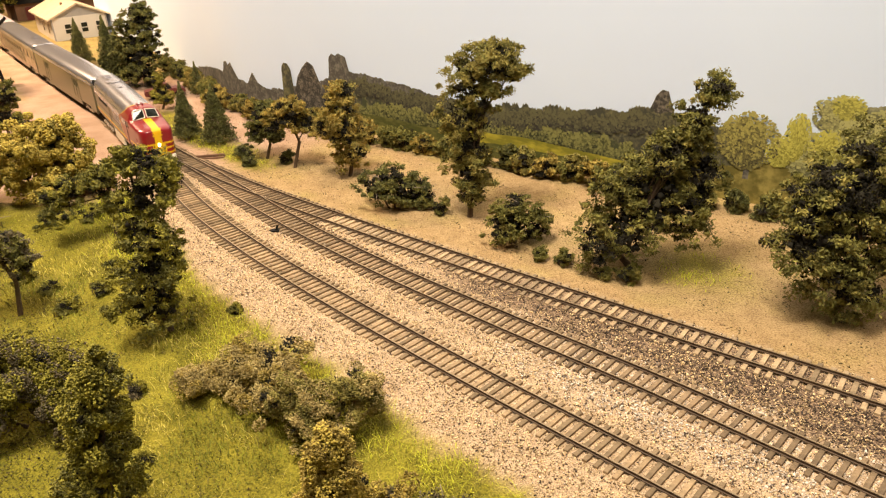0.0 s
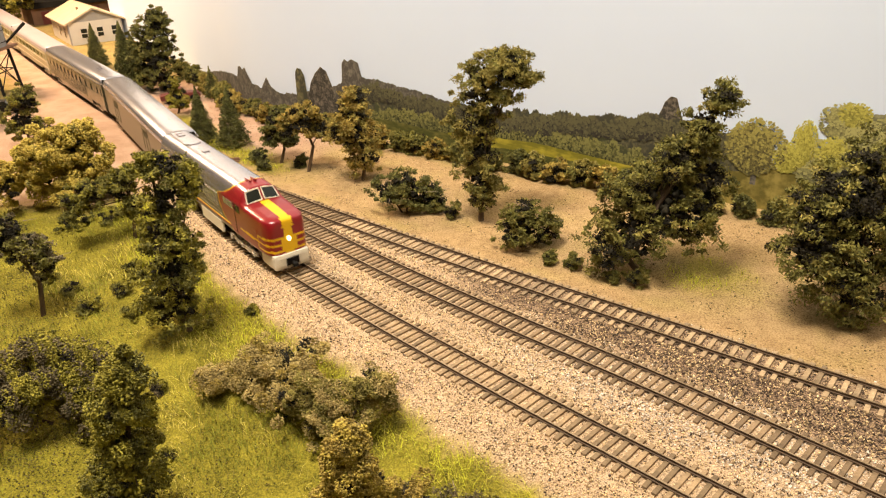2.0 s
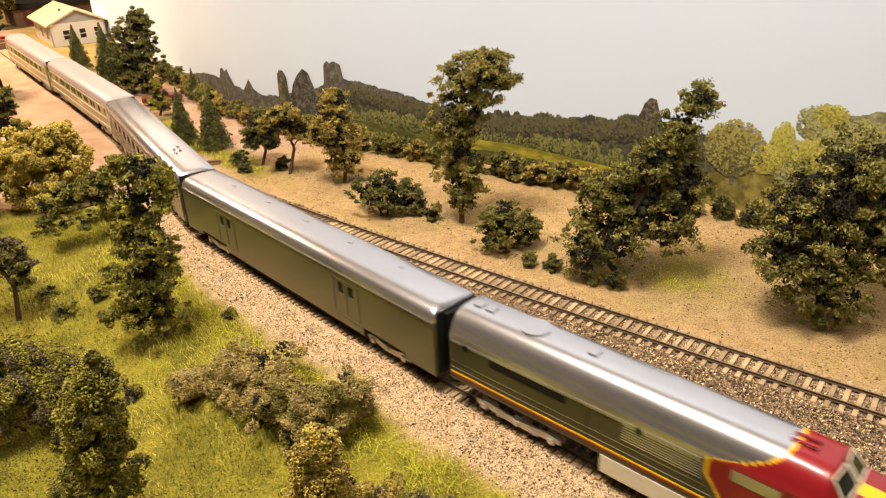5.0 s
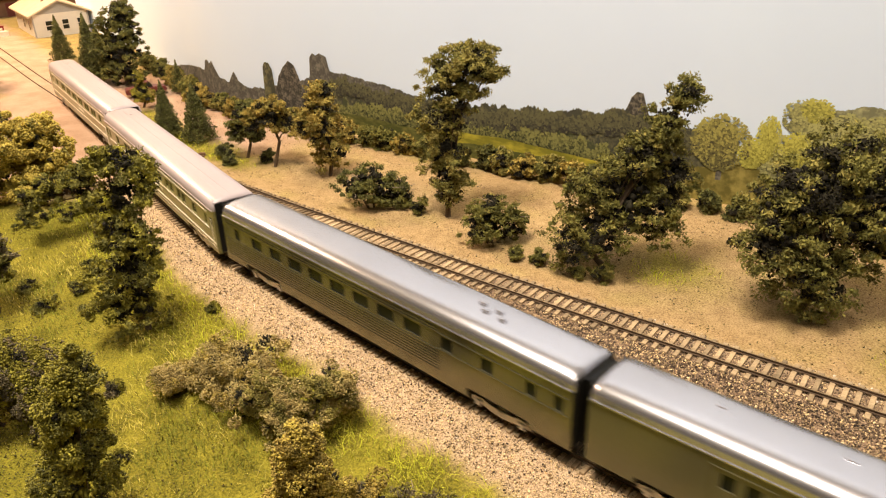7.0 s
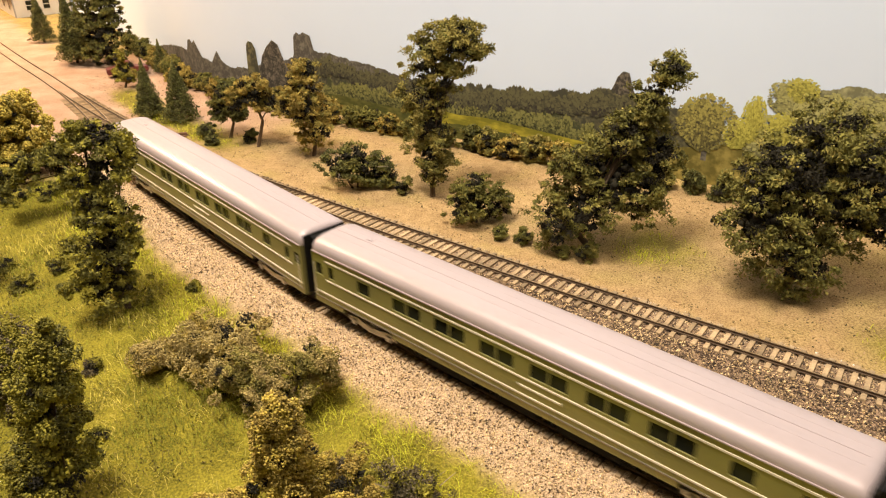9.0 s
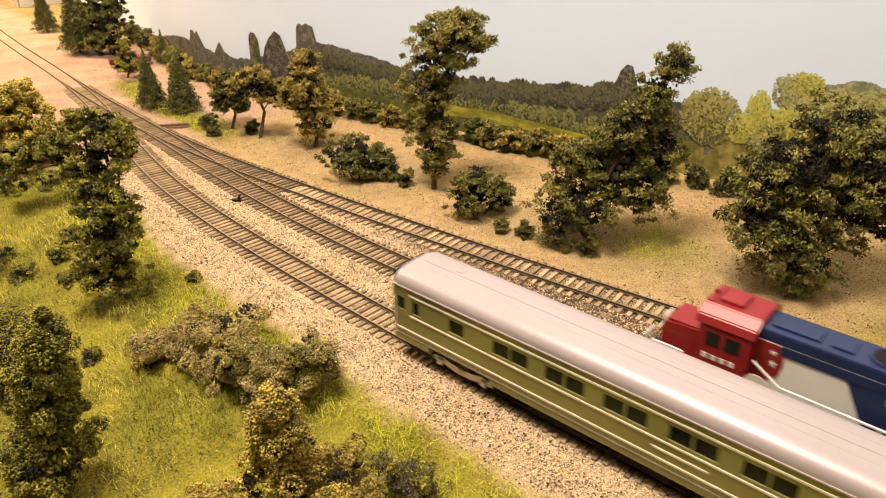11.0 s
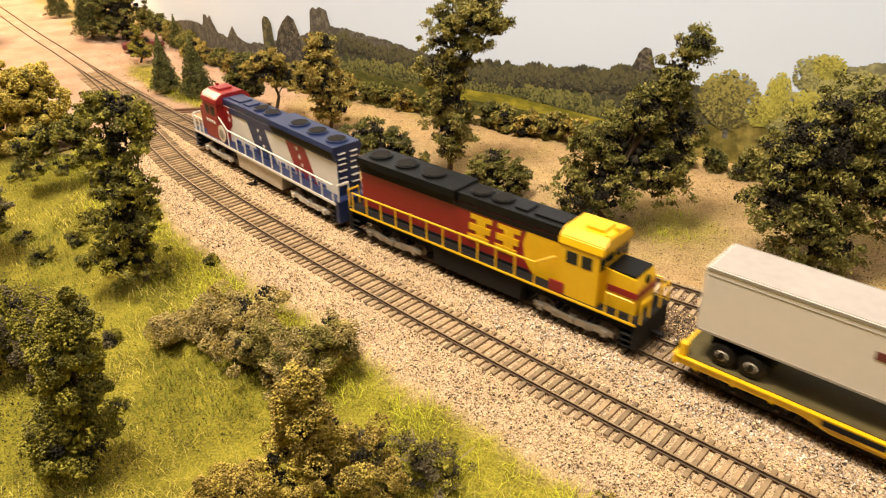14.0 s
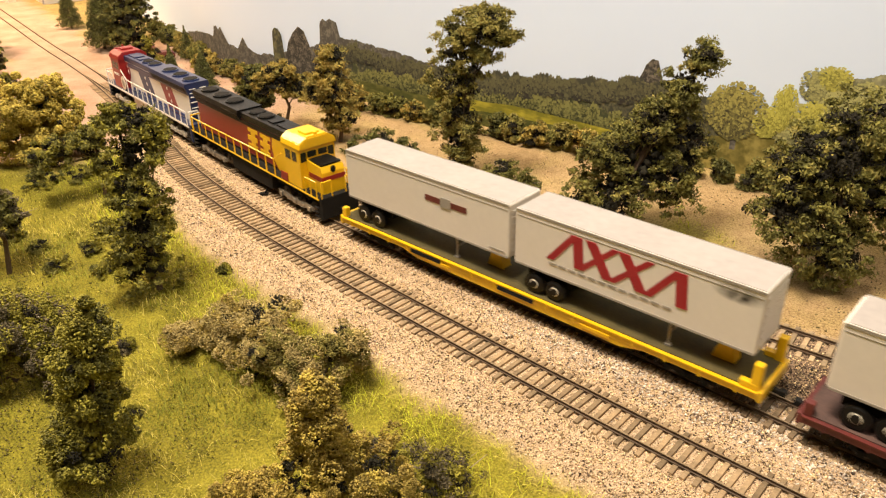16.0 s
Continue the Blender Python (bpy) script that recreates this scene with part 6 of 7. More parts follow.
def flat_car(label, mat, bars):
    """A long flat car for road trailers: side sills, deck, hitch stands, end posts."""
    car = thing("flat_car", label, "railway car", "trailer flat cars")
    half = 0.1480
    for s in (-1, 1):
        a = sorted((s * 0.0160, s * 0.0176))
        bm = box(bmesh.new(), -half, half, *a, 0.0108, 0.0150, 0.0002)
        b = sorted((s * 0.0160, s * 0.0184))
        box(bm, -half, half, *b, 0.0142, 0.0150)
        prism(bm, [(-0.09, 0.0109), (0.09, 0.0109), (0.075, 0.0072), (-0.075, 0.0072)], *sorted((s * 0.0158, s * 0.0172)))
        for x in np.arange(-0.138, 0.14, 0.0184):
            box(bm, x - 0.0006, x + 0.0006, *sorted((s * 0.0176, s * 0.0182)), 0.0105, 0.0142)
        part("side_sill", bm, mat, car)
        for x in (-0.060, 0.055):
            part("bridge_plate", boxed(x - 0.009, x + 0.009, *sorted((s * 0.0178, s * 0.0186)), 0.0098, 0.0118), mat, car)
        if bars:
            for x in (0.066, -0.006):
                part("marking", boxed(x - 0.013, x + 0.013, *sorted((s * 0.0184, s * 0.0187)), 0.0112, 0.0138), M_SOOT, car, "black lettering plate")
    # deck base darkened for the shade that the trailers cast on it
    part("deck", boxed(-half, half, -0.0160, 0.0160, 0.0146, 0.0156), material("shaded_deck", (0.080, 0.062, 0.018) if bars else (0.09, 0.05, 0.04), 0.8, vary=0.35), car, "deck with the shade under the trailers in its colour")
    part("centre_sill", boxed(-half + 0.006, half - 0.006, -0.005, 0.005, 0.0065, 0.0128), M_SOOT, car)
    for s in (-1, 1):
        part("end_sill", boxed(*sorted((s * half, s * (half + 0.0022))), -0.0176, 0.0176, 0.0095, 0.0155, bevel=0.0004), mat, car)
        bogie(car, s * 0.112, 2, 0.0205, 0.0120, 0.0050, M_SOOT)
        coupler(car, s * half)
        for y in (-1, 1):
            bm = bmesh.new()
            x = s * (half - 0.002)
            if s < 0:
                box(bm, x - 0.0022, x + 0.0022, *sorted((y * 0.0125, y * 0.0170)), 0.0150, 0.0292, 0.0006)
                box(bm, x - 0.0016, x + 0.0075, *sorted((y * 0.0135, y * 0.0172)), 0.0150, 0.0185, 0.0006)
            else:
                box(bm, x - 0.0020, x + 0.0020, *sorted((y * 0.0130, y * 0.0170)), 0.0150, 0.0222, 0.0006)
            part("end_post", bm, mat, car)
    for x in (-0.125, 0.020):
        bm = bmesh.new()
        prism(bm, [(x - 0.006, 0.0156), (x + 0.006, 0.0156), (x + 0.001, 0.0318), (x - 0.002, 0.0318)], -0.004, 0.004)
        part("hitch_stand", bm, mat, car)
    return car


def trailer(label, marking):
    """A road semi-trailer; its rear doors and wheels are at +x, its nose at -x."""
    ob = thing("semi_trailer", label, "trailer", "semi-trailers on flat cars")
    half, w, z0, z1 = 0.0700, 0.0148, 0.0318, 0.0660
    bm = bmesh.new()
    box(bm, -half, half, -w, w, z0, z1, 0.0010)
    part("box_body", bm, soot_material() if marking == "red" else M_TRAILER, ob)
    part("roof_panel", boxed(-half + 0.001, half - 0.001, -w + 0.001, w - 0.001, z1 - 0.0002, z1 + 0.0003), M_TROOF, ob, "grey roof toned down against the overhead light")
    for s in (-1, 1):
        part("top_rail", boxed(-half + 0.0006, half - 0.0006, *sorted((s * (w - 0.0003), s * (w + 0.0003))), z1 - 0.0012, z1 + 0.0001), M_GREYBAR, ob, "grey roof edge rail")
        part("bottom_rail", boxed(-half + 0.0006, half - 0.0006, *sorted((s * (w - 0.0003), s * (w + 0.0003))), z0, z0 + 0.0012), M_GREYBAR, ob, "grey bottom rail")
        part("panel_line", boxed(-half + 0.0012, half - 0.0012, *sorted((s * w, s * (w + 0.0002))), z1 - 0.0038, z1 - 0.0035), M_GREYBAR, ob)
        y = s * (w + 0.00005)
        if marking == "brown":
            slab(ob, "marking", [(-0.038, 0.0508), (-0.004, 0.0508), (-0.004, 0.0545), (-0.038, 0.0545)], y, M_MAROON, "dark maroon bar")
            slab(ob, "marking", [(-0.0255, 0.0494), (-0.0170, 0.0494), (-0.0170, 0.0559), (-0.0255, 0.0559)], y, M_GREYBAR, "grey centre shield", 0.0005)
            slab(ob, "marking", [(-0.067, 0.0345), (-0.056, 0.0345), (-0.056, 0.0356), (-0.067, 0.0356)], y, M_GREYBAR, "small grey bar")
        if marking == "red":
            # a row of bold slanted shapes: wedge, cross, cross, wedge
            lo, hi = 0.0425, 0.0612
            for k, x in enumerate((0.0345, 0.0165, -0.0030, -0.0245)):
                if k in (0, 3):
                    slab(ob, "marking", [(x + 0.0135, lo), (x + 0.0085, lo), (x - 0.0060, hi), (x - 0.0015, hi)], y, M_LETTER, "slanted crimson bar")
                    slab(ob, "marking", [(x - 0.0045, lo), (x - 0.0105, lo), (x - 0.0085, hi), (x - 0.0025, hi)], y, M_LETTER, "crimson bar", 0.0004)
                else:
                    slab(ob, "marking", [(x + 0.0125, lo), (x + 0.0078, lo), (x - 0.0128, hi), (x - 0.0082, hi)], y, M_LETTER, "slanted crimson bar")
                    slab(ob, "marking", [(x - 0.0040, lo), (x - 0.0105, lo), (x + 0.0010, hi), (x + 0.0075, hi)], y, M_LETTER, "crimson bar", 0.0004)
            for i in range(12):
                slab(ob, "marking", [(0.0460 - 0.0062 * i, 0.0390), (0.0412 - 0.0062 * i, 0.0390), (0.0412 - 0.0062 * i, 0.0404), (0.0460 - 0.0062 * i, 0.0404)], y, M_GREYBAR, "small grey bar")
    bm = bmesh.new()
    box(bm, 0.034, 0.064, -0.0085, 0.0085, 0.0225, 0.0318)
    part("axle_frame", bm, M_SOOT, ob)
    for x in (0.0420, 0.0560):
        for y in (-0.0128, 0.0128):
            hub = wheel(ob, x, y, 0.0220, 0.0064, M_BLACK)
            bm = bmesh.new()
            tube(bm, (0, 0.0012, 0), (0, 0.0018, 0), 0.0032, 16, 0.0026)
            part("wheel_rim", bm, M_TRIM, hub, "pale metal rim")
    bm = bmesh.new()
    for y in (-0.010, 0.010):
        tube(bm, (-0.026, y, 0.0318), (-0.026, y, 0.0164), 0.0008, 8)
        box(bm, -0.0275, -0.0245, y - 0.0015, y + 0.0015, 0.0156, 0.0166)
    tube(bm, (-0.026, -0.010, 0.023), (-0.026, 0.010, 0.023), 0.0005, 6)
    part("landing_gear", bm, M_GREYBAR, ob, "grey landing legs")
    bm = bmesh.new()
    for z in np.arange(0.036, 0.064, 0.0042):
        box(bm, -half - 0.0005, -half, -0.0120, 0.0120, z, z + 0.0005)
    part("nose_rib", bm, M_TRAILER, ob)
    part("rear_door", boxed(half, half + 0.0006, -w + 0.001, w - 0.001, z0 + 0.001, z1 - 0.001), M_TRAILER, ob)
    return ob


def soot_material():
    """White trailer paint with a dark scorch mark near the upper front corner."""
    m = material("scorched_white_panel", (0.68, 0.63, 0.56), 0.36, vary=0.04, grain=300, coarse=18, bump=0.05)
    n, l = m.node_tree.nodes, m.node_tree.links
    bsdf = n["Principled BSDF"]
    co, mp, ball, noisy = n.new("ShaderNodeTexCoord"), n.new("ShaderNodeMapping"), n.new("ShaderNodeTexGradient"), n.new("ShaderNodeTexNoise")
    ball.gradient_type = "SPHERICAL"
    mp.inputs["Location"].default_value = (0.0580 * 62, 0, -0.0605 * 170)
    mp.inputs["Scale"].default_value = (62, 20, 170)
    l.new(co.outputs["Object"], mp.inputs[0]), l.new(mp.outputs[0], ball.inputs[0])
    noisy.inputs["Scale"].default_value = 200
    l.new(co.outputs["Object"], noisy.inputs["Vector"])
    mul = n.new("ShaderNodeMath")
    mul.operation = "MULTIPLY"
    l.new(ball.outputs["Fac"], mul.inputs[0]), l.new(noisy.outputs["Fac"], mul.inputs[1])
    r = n.new("ShaderNodeMapRange")
    r.inputs["From Min"].default_value, r.inputs["From Max"].default_value = 0.05, 0.38
    l.new(mul.outputs[0], r.inputs["Value"])
    mix = n.new("ShaderNodeMix")
    mix.data_type = "RGBA"
    old = bsdf.inputs["Base Color"].links[0].from_socket
    l.new(old, mix.inputs[6])
    mix.inputs[7].default_value = (0.02, 0.018, 0.016, 1)
    l.new(r.outputs[0], mix.inputs[0]), l.new(mix.outputs[2], bsdf.inputs["Base Color"])
    return m


STILL = Matrix.Identity(4)
passenger_train = [(nose_loco(), 0.1165, 0.066)]
for i, (kind, words) in enumerate((("baggage", "silver baggage car with sliding side doors"), ("fluted", "silver fluted coach with a row of dark windows"),
                                   ("striped", "grey-green coach with cream stripes and pale roof"), ("striped", "grey-green coach with cream stripes and pale roof"))):
    passenger_train.append((coach(words, kind), 0.2385 + 0.307 * (i + 0.5), 0.105))
freight_train = [(lead_loco(), 0.1110, 0.070, 0, STILL), (second_loco(), 0.3400, 0.070, 180, STILL)]
for k, (mat, words, bars) in enumerate(((M_YELLOW, "yellow trailer flat car with black lettering plates", True), (M_MAROON, "dark maroon trailer flat car with end posts", False))):
    at = 0.6215 + 0.317 * k
    freight_train.append((flat_car(words, mat, bars), at, 0.112, 0, STILL))
    for dx, mark, text in ((0.0720, "brown", "white semi-trailer with a maroon bar on its side"), (-0.0725, "red", "white semi-trailer with bold slanted crimson shapes")):
        if k == 1:
            mark, text = "plain", "plain white semi-trailer riding a maroon flat car"
        freight_train.append((trailer(text, mark), at, 0.112, 0, pose(dx, 0, 0)))


# ---- buildings and small things beyond the yard throat ----
M_SIDING = material("pale_grey_siding", (0.60, 0.55, 0.48), 0.7, vary=0.08)
M_GABLE = material("grey_gable_boards", (0.30, 0.28, 0.26), 0.75, vary=0.12)
M_TAN_ROOF = material("tan_roof_felt", (0.55, 0.44, 0.30), 0.85, vary=0.15)
M_BROWN = material("brown_boards", (0.17, 0.09, 0.05), 0.85, vary=0.3)
M_GREY_TANK = material("grey_tank_boards", (0.20, 0.20, 0.20), 0.7, vary=0.2, grain=300, coarse=120)


def house():
    ob = thing("house", "small pale grey clapboard house with a tan gabled roof", "house")
    ob.matrix_world = pose(-0.760, 1.467, -0.003, 0, 0, 36.8)
    lx, ly, e, r = 0.100, 0.172, 0.044, 0.064
    t = 0.003
    for name, b in (("wall", (0, lx, 0, t)), ("wall", (0, lx, ly - t, ly)), ("wall", (0, t, t, ly - t)), ("wall", (lx - t, lx, t, ly - t))):
        part(name, boxed(*b, 0, e), M_SIDING, ob)
    for y in (0.0, ly - t):
        bm = prism(bmesh.new(), [(0, e), (lx, e), (lx / 2, r)], y, y + t)
        part("gable", bm, M_GABLE, ob, "dark grey boarded gable")
    for s in (-1, 1):
        bm = bmesh.new()
        a, b = (-0.008, e - 0.004), (lx / 2, r + 0.002)
        pts = [a, b, (b[0], b[1] + 0.003), (a[0], a[1] + 0.003)]
        if s > 0:
            pts = [(lx - x, z) for x, z in pts][::-1]
        prism(bm, pts, -0.008, ly + 0.008)
        part("roof", bm, M_TAN_ROOF, ob)
    for x in (0.020, 0.050, 0.078):
        w = part("window", boxed(x, x + 0.014, -0.001, 0.0005, 0.012, 0.032), M_SIDING, ob)
        part("pane", boxed(x + 0.0015, x + 0.0125, -0.0014, -0.0004, 0.0135, 0.0210), M_GLASS, w)
        part("pane", boxed(x + 0.0015, x + 0.0125, -0.0014, -0.0004, 0.0225, 0.0305), M_GLASS, w)
    for y in (0.03, 0.08):
        w = part("window", boxed(-0.001, 0.0005, y, y + 0.014, 0.012, 0.032), M_SIDING, ob)
        part("pane", boxed(-0.0014, -0.0004, y + 0.0015, y + 0.0125, 0.0135, 0.0305), M_GLASS, w)
    for x in (0, lx):
        part("corner_board", boxed(x - 0.0012, x + 0.0012, -0.0012, 0.0012, 0, e), M_GABLE, ob)
    part("chimney", boxed(0.032, 0.036, 0.05, 0.054, 0.052, 0.066), M_BROWN, ob)


def water_tower():
    ob = thing("water_tower", "grey wooden water tower on dark braced legs", "water tower")
    ob.location = (-0.700, 1.092, -0.003)
    bm = bmesh.new()
    tube(bm, (0, 0, 0.068), (0, 0, 0.136), 0.031, 28)
    part("tank", bm, M_GREY_TANK, ob)
    for z in (0.074, 0.090, 0.106, 0.122):
        bm = bmesh.new()
        tube(bm, (0, 0, z), (0, 0, z + 0.001), 0.0315, 28)
        part("hoop", bm, M_SOOT, ob)
    bm = bmesh.new()
    tube(bm, (0, 0, 0.136), (0, 0, 0.150), 0.034, 28, 0.002)
    part("tank_roof", bm, M_TAN_ROOF, ob)
    part("platform", boxed(-0.033, 0.033, -0.033, 0.033, 0.064, 0.068), M_BROWN, ob)
    legs = [(a, b) for a in (-1, 1) for b in (-1, 1)]
    for a, b in legs:
        bm = bmesh.new()
        tube(bm, (a * 0.026, b * 0.026, 0), (a * 0.022, b * 0.022, 0.066), 0.0022, 8)
        part("leg", bm, M_SOOT, ob)
    bm = bmesh.new()
    for (a, b), (c, d) in (((-1, -1), (1, -1)), ((1, -1), (1, 1)), ((1, 1), (-1, 1)), ((-1, 1), (-1, -1))):
        tube(bm, (a * 0.025, b * 0.025, 0.008), (c * 0.023, d * 0.023, 0.058), 0.0008, 6)
        tube(bm, (c * 0.025, d * 0.025, 0.008), (a * 0.023, b * 0.023, 0.058), 0.0008, 6)
        tube(bm, (a * 0.024, b * 0.024, 0.033), (c * 0.024, d * 0.024, 0.033), 0.0008, 6)
    part("brace", bm, M_SOOT, ob)
    bm = bmesh.new()
    tube(bm, (0.024, 0.018, 0.070), (0.050, 0.036, 0.096), 0.0016, 8, 0.0024)
    part("spout", bm, M_SOOT, ob, "raised dark spout")


def parked_car(x, y, turn, mat, label):
    ob = thing("parked_car", label, "car", "parked model cars")
    ob.matrix_world = pose(x, y, float(ground_z(x, y)), 0, 0, turn)
    bm = prism(bmesh.new(), [(-0.026, 0.004), (0.026, 0.004), (0.027, 0.008), (0.024, 0.0105), (0.012, 0.0115), (-0.014, 0.0115), (-0.026, 0.0105)], -0.009, 0.009)
    bmesh.ops.bevel(bm, geom=bm.edges[:], offset=0.0008, segments=2, affect="EDGES")
    part("body", bm, mat, ob)
    part("cabin", prism(bmesh.new(), [(-0.014, 0.0112), (0.010, 0.0112), (0.004, 0.0172), (-0.011, 0.0172)], -0.0078, 0.0078), M_GLASS, ob, "dark glazed cabin")
    part("roof", boxed(-0.011, 0.004, -0.0078, 0.0078, 0.0170, 0.0180, bevel=0.0003), mat, ob)
    for a in (-0.016, 0.016):
        for s in (-0.0085, 0.0085):
            wheel(ob, a, s, 0.0040, 0.0040, M_BLACK)


def lineside():
    ob = thing("sleeper_stack", "short stack of dark weathered timber ties beside the track", "timber stack")
    ob.matrix_world = pose(-0.254, 0.742, float(ground_z(-0.254, 0.742)), 0, 0, 8)
    for i, (x, y, z) in enumerate(((0, -0.003, 0.0), (0.001, 0.0005, 0.0), (-0.001, 0.0038, 0.0), (0.0, 0.0, 0.0021))):
        part("timber", boxed(x - 0.015, x + 0.015, y - 0.0014, y + 0.0014, z, z + 0.002, bevel=0.0002), M_BROWN, ob)
    ob = thing("switch_stand", "small black switch stand beside the middle track", "switch stand")
    ob.location = (-0.1455, 0.5490, float(ground_z(-0.1455, 0.549)))
    part("base", boxed(-0.0035, 0.0035, -0.0022, 0.0022, 0, 0.0018, bevel=0.0004), M_BLACK, ob)
    bm = bmesh.new()
    tube(bm, (0.001, 0, 0.001), (0.0022, 0.001, 0.0052), 0.0012, 8, 0.0008)
    tube(bm, (-0.002, 0, 0.0012), (-0.005, -0.001, 0.0018), 0.0006, 6)
    part("lever", bm, M_BLACK, ob)
    ob = thing("marker_post", "cream wooden marker post beside the dirt road", "post")
    ob.location = (-0.589, 0.989, -0.004)
    bm = bmesh.new()
    tube(bm, (0, 0, 0), (0, 0, 0.031), 0.0018, 8, 0.0014)
    part("pole", bm, M_TRIM, ob)
    part("cap", boxed(-0.0024, 0.0024, -0.0024, 0.0024, 0.0305, 0.032), M_TRIM, ob)
    ob = thing("shed", "low brown boarded shed with a dark roof", "shed")
    ob.matrix_world = pose(-0.93, 1.86, -0.003, 0, 0, 40)
    part("wall", boxed(-0.11, 0.11, -0.05, 0.05, 0, 0.040), M_BROWN, ob)
    part("roof", prism(bmesh.new(), [(-0.12, 0.038), (0.12, 0.038), (0.12, 0.046), (-0.12, 0.052)], -0.058, 0.058), M_SOOT, ob)
    for i in range(4):
        part("door", boxed(-0.09 + 0.05 * i, -0.06 + 0.05 * i, -0.0515, -0.0498, 0, 0.030), M_MAROON, ob)
    rng = np.random.default_rng(9)
    for i, (x, y, s, mat, words) in enumerate(((-0.875, 1.545, 0.010, M_BRICK, "small red crate beside the house"), (-0.862, 1.520, 0.009, M_TRIM, "small cream crate beside the house"), (-0.84, 1.500, 0.008, M_TRIM, "small cream crate beside the house"),
                                               (-0.885, 1.500, 0.010, M_BROWN, "small brown crate beside the house"), (-0.865, 1.475, 0.009, M_BROWN, "small brown crate beside the house"), (-0.90, 1.53, 0.011, M_BRICK, "small red crate beside the house"))):
        ob = thing("crate", words, "crate", "crates by the house")
        ob.matrix_world = pose(x, y, float(ground_z(x, y)), 0, 0, rng.uniform(0, 90))
        part("crate_body", boxed(-s, s, -s * 0.7, s * 0.7, 0, s * 1.1, bevel=0.0006), mat, ob)
        part("lid", boxed(-s * 1.05, s * 1.05, -s * 0.75, s * 0.75, s * 1.1, s * 1.25), mat, ob)


house()
water_tower()
parked_car(-0.388, 1.000, 25, M_MAROON, "small red parked car under a sapling")
parked_car(-0.618, 0.968, 20, M_BLACK, "small black parked car beside the road")
lineside()
grown("tree", "leafy green tree far beyond the house", "tree", -1.02, 1.72, [(0, 0, 0.05, 0.06, 0.05, 0.04), (0.03, 0, 0.07, 0.04, 0.04, 0.03)], "moss", 1600, 0.0028, "green", 0.4, clump=0.012)
grown("tree", "leafy green tree far beyond the house", "tree", -1.14, 1.62, [(0, 0, 0.04, 0.05, 0.05, 0.035), (-0.03, 0, 0.05, 0.04, 0.04, 0.03)], "green", 1400, 0.0028, "moss", 0.4, clump=0.012)
grown("tree", "dark green tree beside the water tower", "tree", -0.50, 0.81, [(0, 0, 0.03, 0.026, 0.024, 0.026), (0.004, 0, 0.055, 0.018, 0.017, 0.02)], "green", 1600, 0.0014, "moss", 0.3, clump=0.006)
conifer(-0.600, 0.905, 0.070, 0.036, "dark green conifer beside the road", count=900, seed=8)


# ---- the tracks: rails, then each tie ----
def tie_material(name, base):
    m = material(name, base, 0.9, vary=0.30, grain=700, coarse=120, bump=0.5, bump_scale=1500)
    n, l = m.node_tree.nodes, m.node_tree.links
    bsdf, info, hsv, rng_node = n["Principled BSDF"], n.new("ShaderNodeObjectInfo"), n.new("ShaderNodeHueSaturation"), n.new("ShaderNodeMapRange")
    rng_node.inputs["To Min"].default_value, rng_node.inputs["To Max"].default_value = 0.62, 1.35
    l.new(info.outputs["Random"], rng_node.inputs["Value"]), l.new(rng_node.outputs[0], hsv.inputs["Value"])
    old = bsdf.inputs["Base Color"].links[0].from_socket
    l.new(old, hsv.inputs["Color"]), l.new(hsv.outputs[0], bsdf.inputs["Base Color"])
    return m


M_RAIL_SIDE = material("rust_brown_rail", (0.085, 0.052, 0.028), 0.7, 0.2, vary=0.3)
M_RAIL_TOP = material("worn_rail_head", (0.36, 0.26, 0.155), 0.42, 0.55, vary=0.2, bump=0.1)
RAIL = ((-0.00085, -0.0021), (-0.00085, -0.0017), (-0.00025, -0.00145), (-0.00025, -0.0008), (-0.00045, -0.0006), (-0.00045, 0.0), (0.00045, 0.0), (0.00045, -0.0006), (0.00025, -0.0008), (0.00025, -0.00145), (0.00085, -0.0017), (0.00085, -0.0021))


def rail(track, line, u0, u1, side):
    s0, s1 = line.arc(u0), line.arc(u1)
    vs, fs, index = [], [], []
    steps = int(abs(s1 - s0) / 0.008) + 2
    k = len(RAIL)
    for i in range(steps):
        s = s0 + (s1 - s0) * i / (steps - 1)
        p, h = line.at(s), line.heading(s)
        n = Vector((h.y, -h.x, 0))
        vs += [tuple(p + n * (side + a) + Vector((0, 0, z))) for a, z in RAIL]
    for i in range(steps - 1):
        for j in range(k):
            fs.append((i * k + j, i * k + (j + 1) % k, (i + 1) * k + (j + 1) % k, (i + 1) * k + j))
            index.append(1 if j == 5 else 0)
    fs += [tuple(range(k))[::-1], tuple((steps - 1) * k + j for j in range(k))]
    me = mesh_of(vs, fs, [M_RAIL_SIDE, M_RAIL_TOP], index + [0, 0])
    bm = bmesh.new()
    bm.from_mesh(me)
    bmesh.ops.recalc_face_normals(bm, faces=bm.faces)
    bm.to_mesh(me)
    bm.free()
    child("rail", me, track)


TIE_MESH = {}


def tie_mesh(length, wide, mat):
    key = (round(length / 0.002), round(wide, 5), mat.name)
    if key not in TIE_MESH:
        bm = box(bmesh.new(), -wide / 2, wide / 2, -length / 2, length / 2, -0.0042, -0.00205)
        bmesh.ops.bevel(bm, geom=[e for e in bm.edges if all(v.co.z > -0.003 for v in e.verts)], offset=0.0002, segments=1, affect="EDGES")
        me = bpy.data.meshes.new("tie")
        bm.to_mesh(me)
        bm.free()
        me.materials.append(mat)
        TIE_MESH[key] = me
    return TIE_MESH[key]


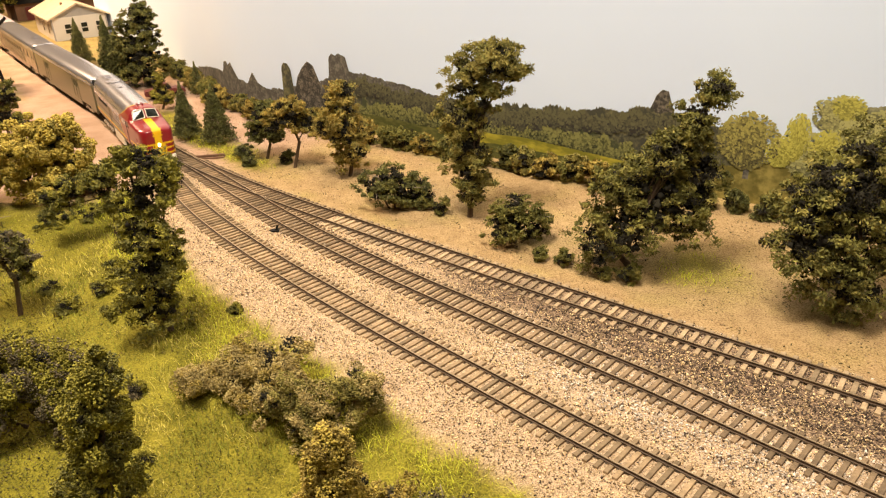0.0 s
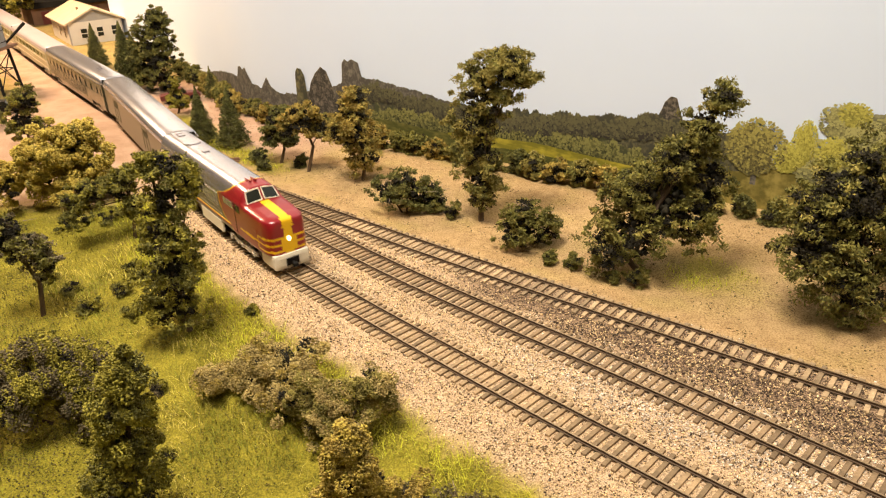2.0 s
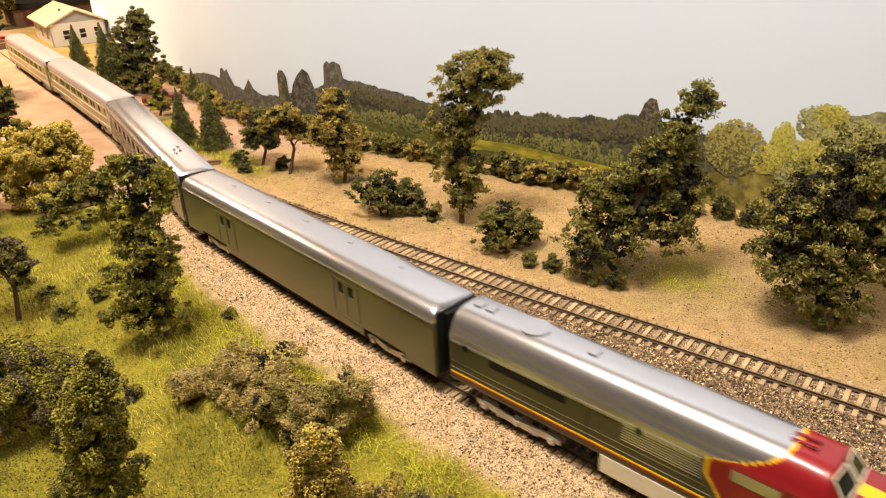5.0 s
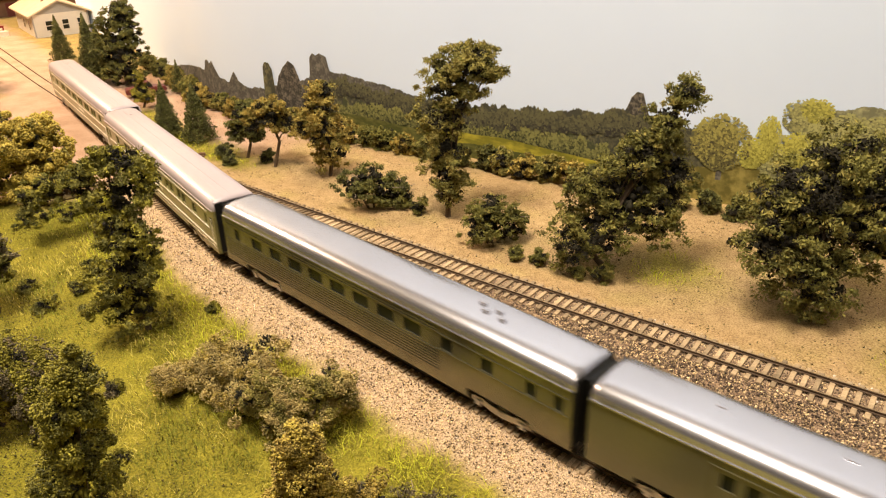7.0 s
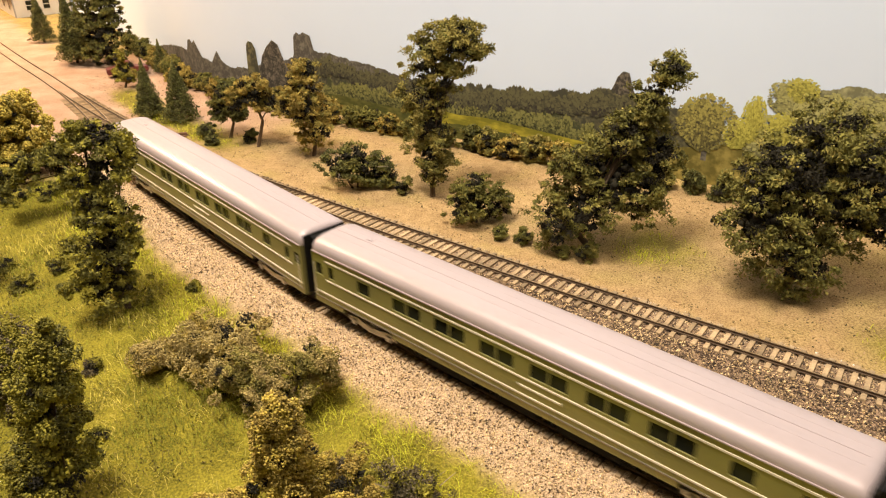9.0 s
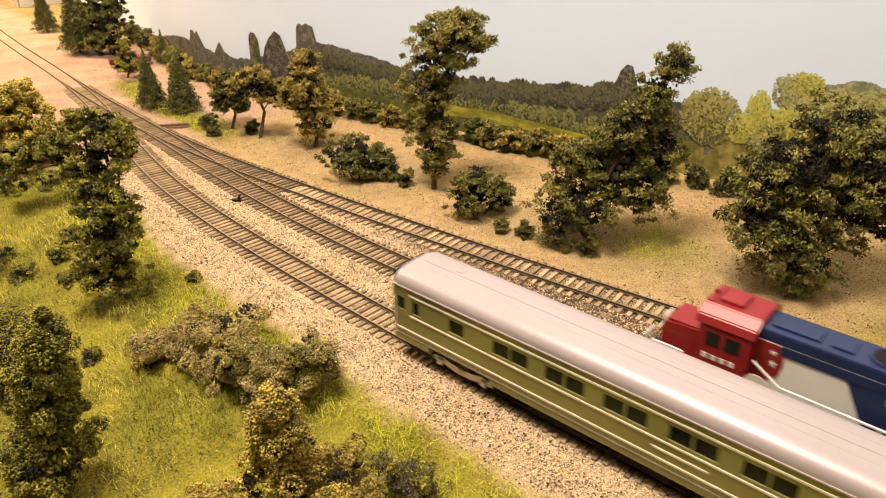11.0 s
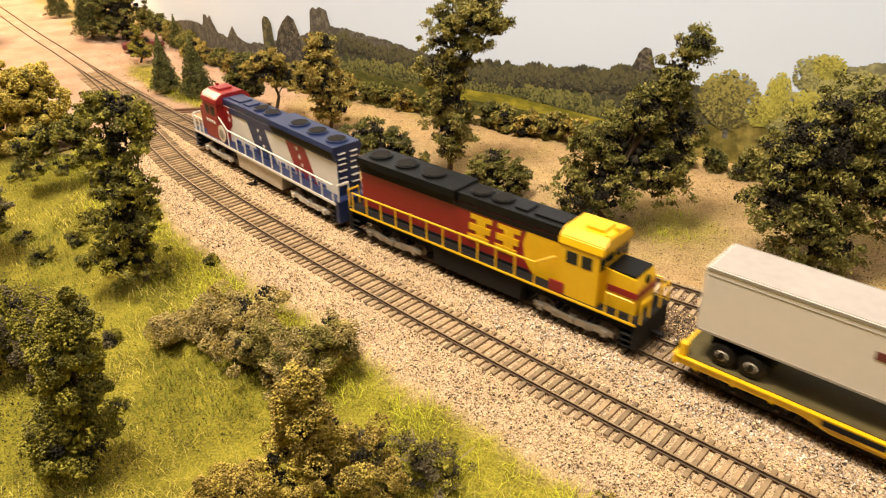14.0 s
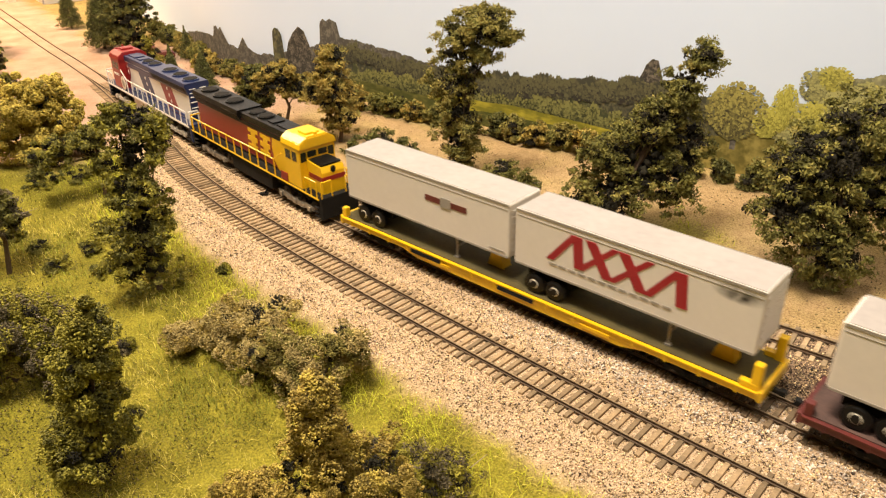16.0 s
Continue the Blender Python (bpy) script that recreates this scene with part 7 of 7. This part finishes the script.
def lay(label, line, u0, u1, ends, step, wide, mat, other=None, carries=None, seed=1, back=-2.9):
    """A track: two rails and its ties. other: the line it leaves, whose long ties carry it; carries: a line that branches from this one."""
    rng = np.random.default_rng(seed)
    track = thing("railway_track", label, "railway track", "model railway tracks")
    for side in (-0.00825, 0.00825):
        rail(track, line, back, ends, side)
    vs, fs = [], []
    for s in np.arange(line.arc(back), line.arc(u0) - step * 0.6, step):  # the run on towards the aisle
        p, h = line.at(s), line.heading(s)
        n = Vector((h.y, -h.x, 0))
        at = len(vs)
        for a in (-wide / 2, wide / 2):
            for b in (-0.01475, 0.01475):
                for z in (-0.0042, -0.00205):
                    vs.append(tuple(p + h * a + n * b + Vector((0, 0, z))))
        fs += [tuple(at + i for i in q) for q in ((0, 1, 3, 2), (4, 6, 7, 5), (0, 4, 5, 1), (2, 3, 7, 6), (1, 5, 7, 3))]
    tagged(child("far_ties", mesh_of(vs, fs, mat), track), "closely spaced ties of the track's further run", kind="stuff")
    s, made = line.arc(u0), 0
    while s < line.arc(u1) and made < 298:
        p, h = line.at(s), line.heading(s)
        u = p.xy.dot(ALONG.xy)
        n = Vector((h.y, -h.x, 0))
        grow = 0.0
        if carries is not None:
            gap = carries.across(u) - line.across(u)
            grow = gap if gap < 0.030 and u > 0.4 else 0.0
        hidden = other is not None and (line.across(u) - other.across(u)) < 0.030 and u > 0.4
        if not hidden:
            length = 0.0295 + max(0, grow)
            ob = child("tie", tie_mesh(length, wide, mat), track)
            q = p + n * (max(0, grow) / 2 + rng.normal() * 0.0003)
            ob.matrix_local = pose(q.x, q.y, rng.uniform(-0.00015, 0.0001), 0, 0, math.degrees(math.atan2(h.y, h.x)) + rng.normal() * 1.1)
            made += 1
        s += step * rng.uniform(0.96, 1.04)
    return track


M_TIE_A, M_TIE_B, M_TIE_C = tie_material("grey_brown_tie", (0.285, 0.200, 0.112)), tie_material("dark_brown_tie", (0.215, 0.148, 0.084)), tie_material("dusty_tan_tie", (0.36, 0.262, 0.155))
lay("brown-railed track on pale gravel beside the meadow", line_a, 0.02, 0.97, 2.9, 0.0056, 0.0025, M_TIE_A, carries=line_b, seed=1)
lay("brown-railed middle track with dark ties on gravel", line_b, 0.02, 0.94, 1.02, 0.0057, 0.0026, M_TIE_B, other=line_a, carries=line_c, seed=2)
lay("brown-railed back track with dusty wide-spaced ties", line_c, 0.02, 0.78, 0.77, 0.0067, 0.0028, M_TIE_C, other=line_b, seed=3)


# ---- what moves ----
PASSENGER = ((0, 0.228), (0.5, 0.160), (1, 0.094), (1.5, 0.026), (2, -0.042), (2.5, -0.110), (3, -0.179), (3.5, -0.246), (4, -0.318),
             (4.5, -0.394), (5, -0.475), (5.5, -0.563), (6, -0.669), (6.5, -0.773), (7, -0.879), (7.5, -0.991), (8, -1.103), (8.5, -1.211),
             (9, -1.312), (9.5, -1.409), (10, -1.504), (10.5, -1.601), (11, -1.689), (11.5, -1.766), (12, -1.842), (12.5, -1.917), (13, -1.992),
             (13.5, -2.067), (14, -2.142), (14.5, -2.217), (15, -2.292), (15.5, -2.367), (16, -2.442))
FREIGHT = ((0, -1.98), (2, -1.68), (4, -1.375), (6, -1.07), (8, -0.77), (9, -0.618), (10, -0.476), (10.5, -0.404), (11, -0.332), (11.5, -0.258), (12, -0.178), (12.5, -0.096),
           (13, -0.021), (13.5, 0.057), (14, 0.131), (14.5, 0.203), (15, 0.269), (15.5, 0.334), (16, 0.392))


def motions():
    for ob, offset, half in passenger_train:  # the nose leads towards smaller u
        walk(ob, [(t, line_a.car_pose(s + offset, half) @ pose(0, 0, 0, 0, 0, 180)) for t, s in PASSENGER])
    for ob, offset, half, turn, seat in freight_train:
        walk(ob, [(t, line_b.car_pose(s - offset, half) @ pose(0, 0, 0, 0, 0, turn) @ seat) for t, s in FREIGHT])


motions()
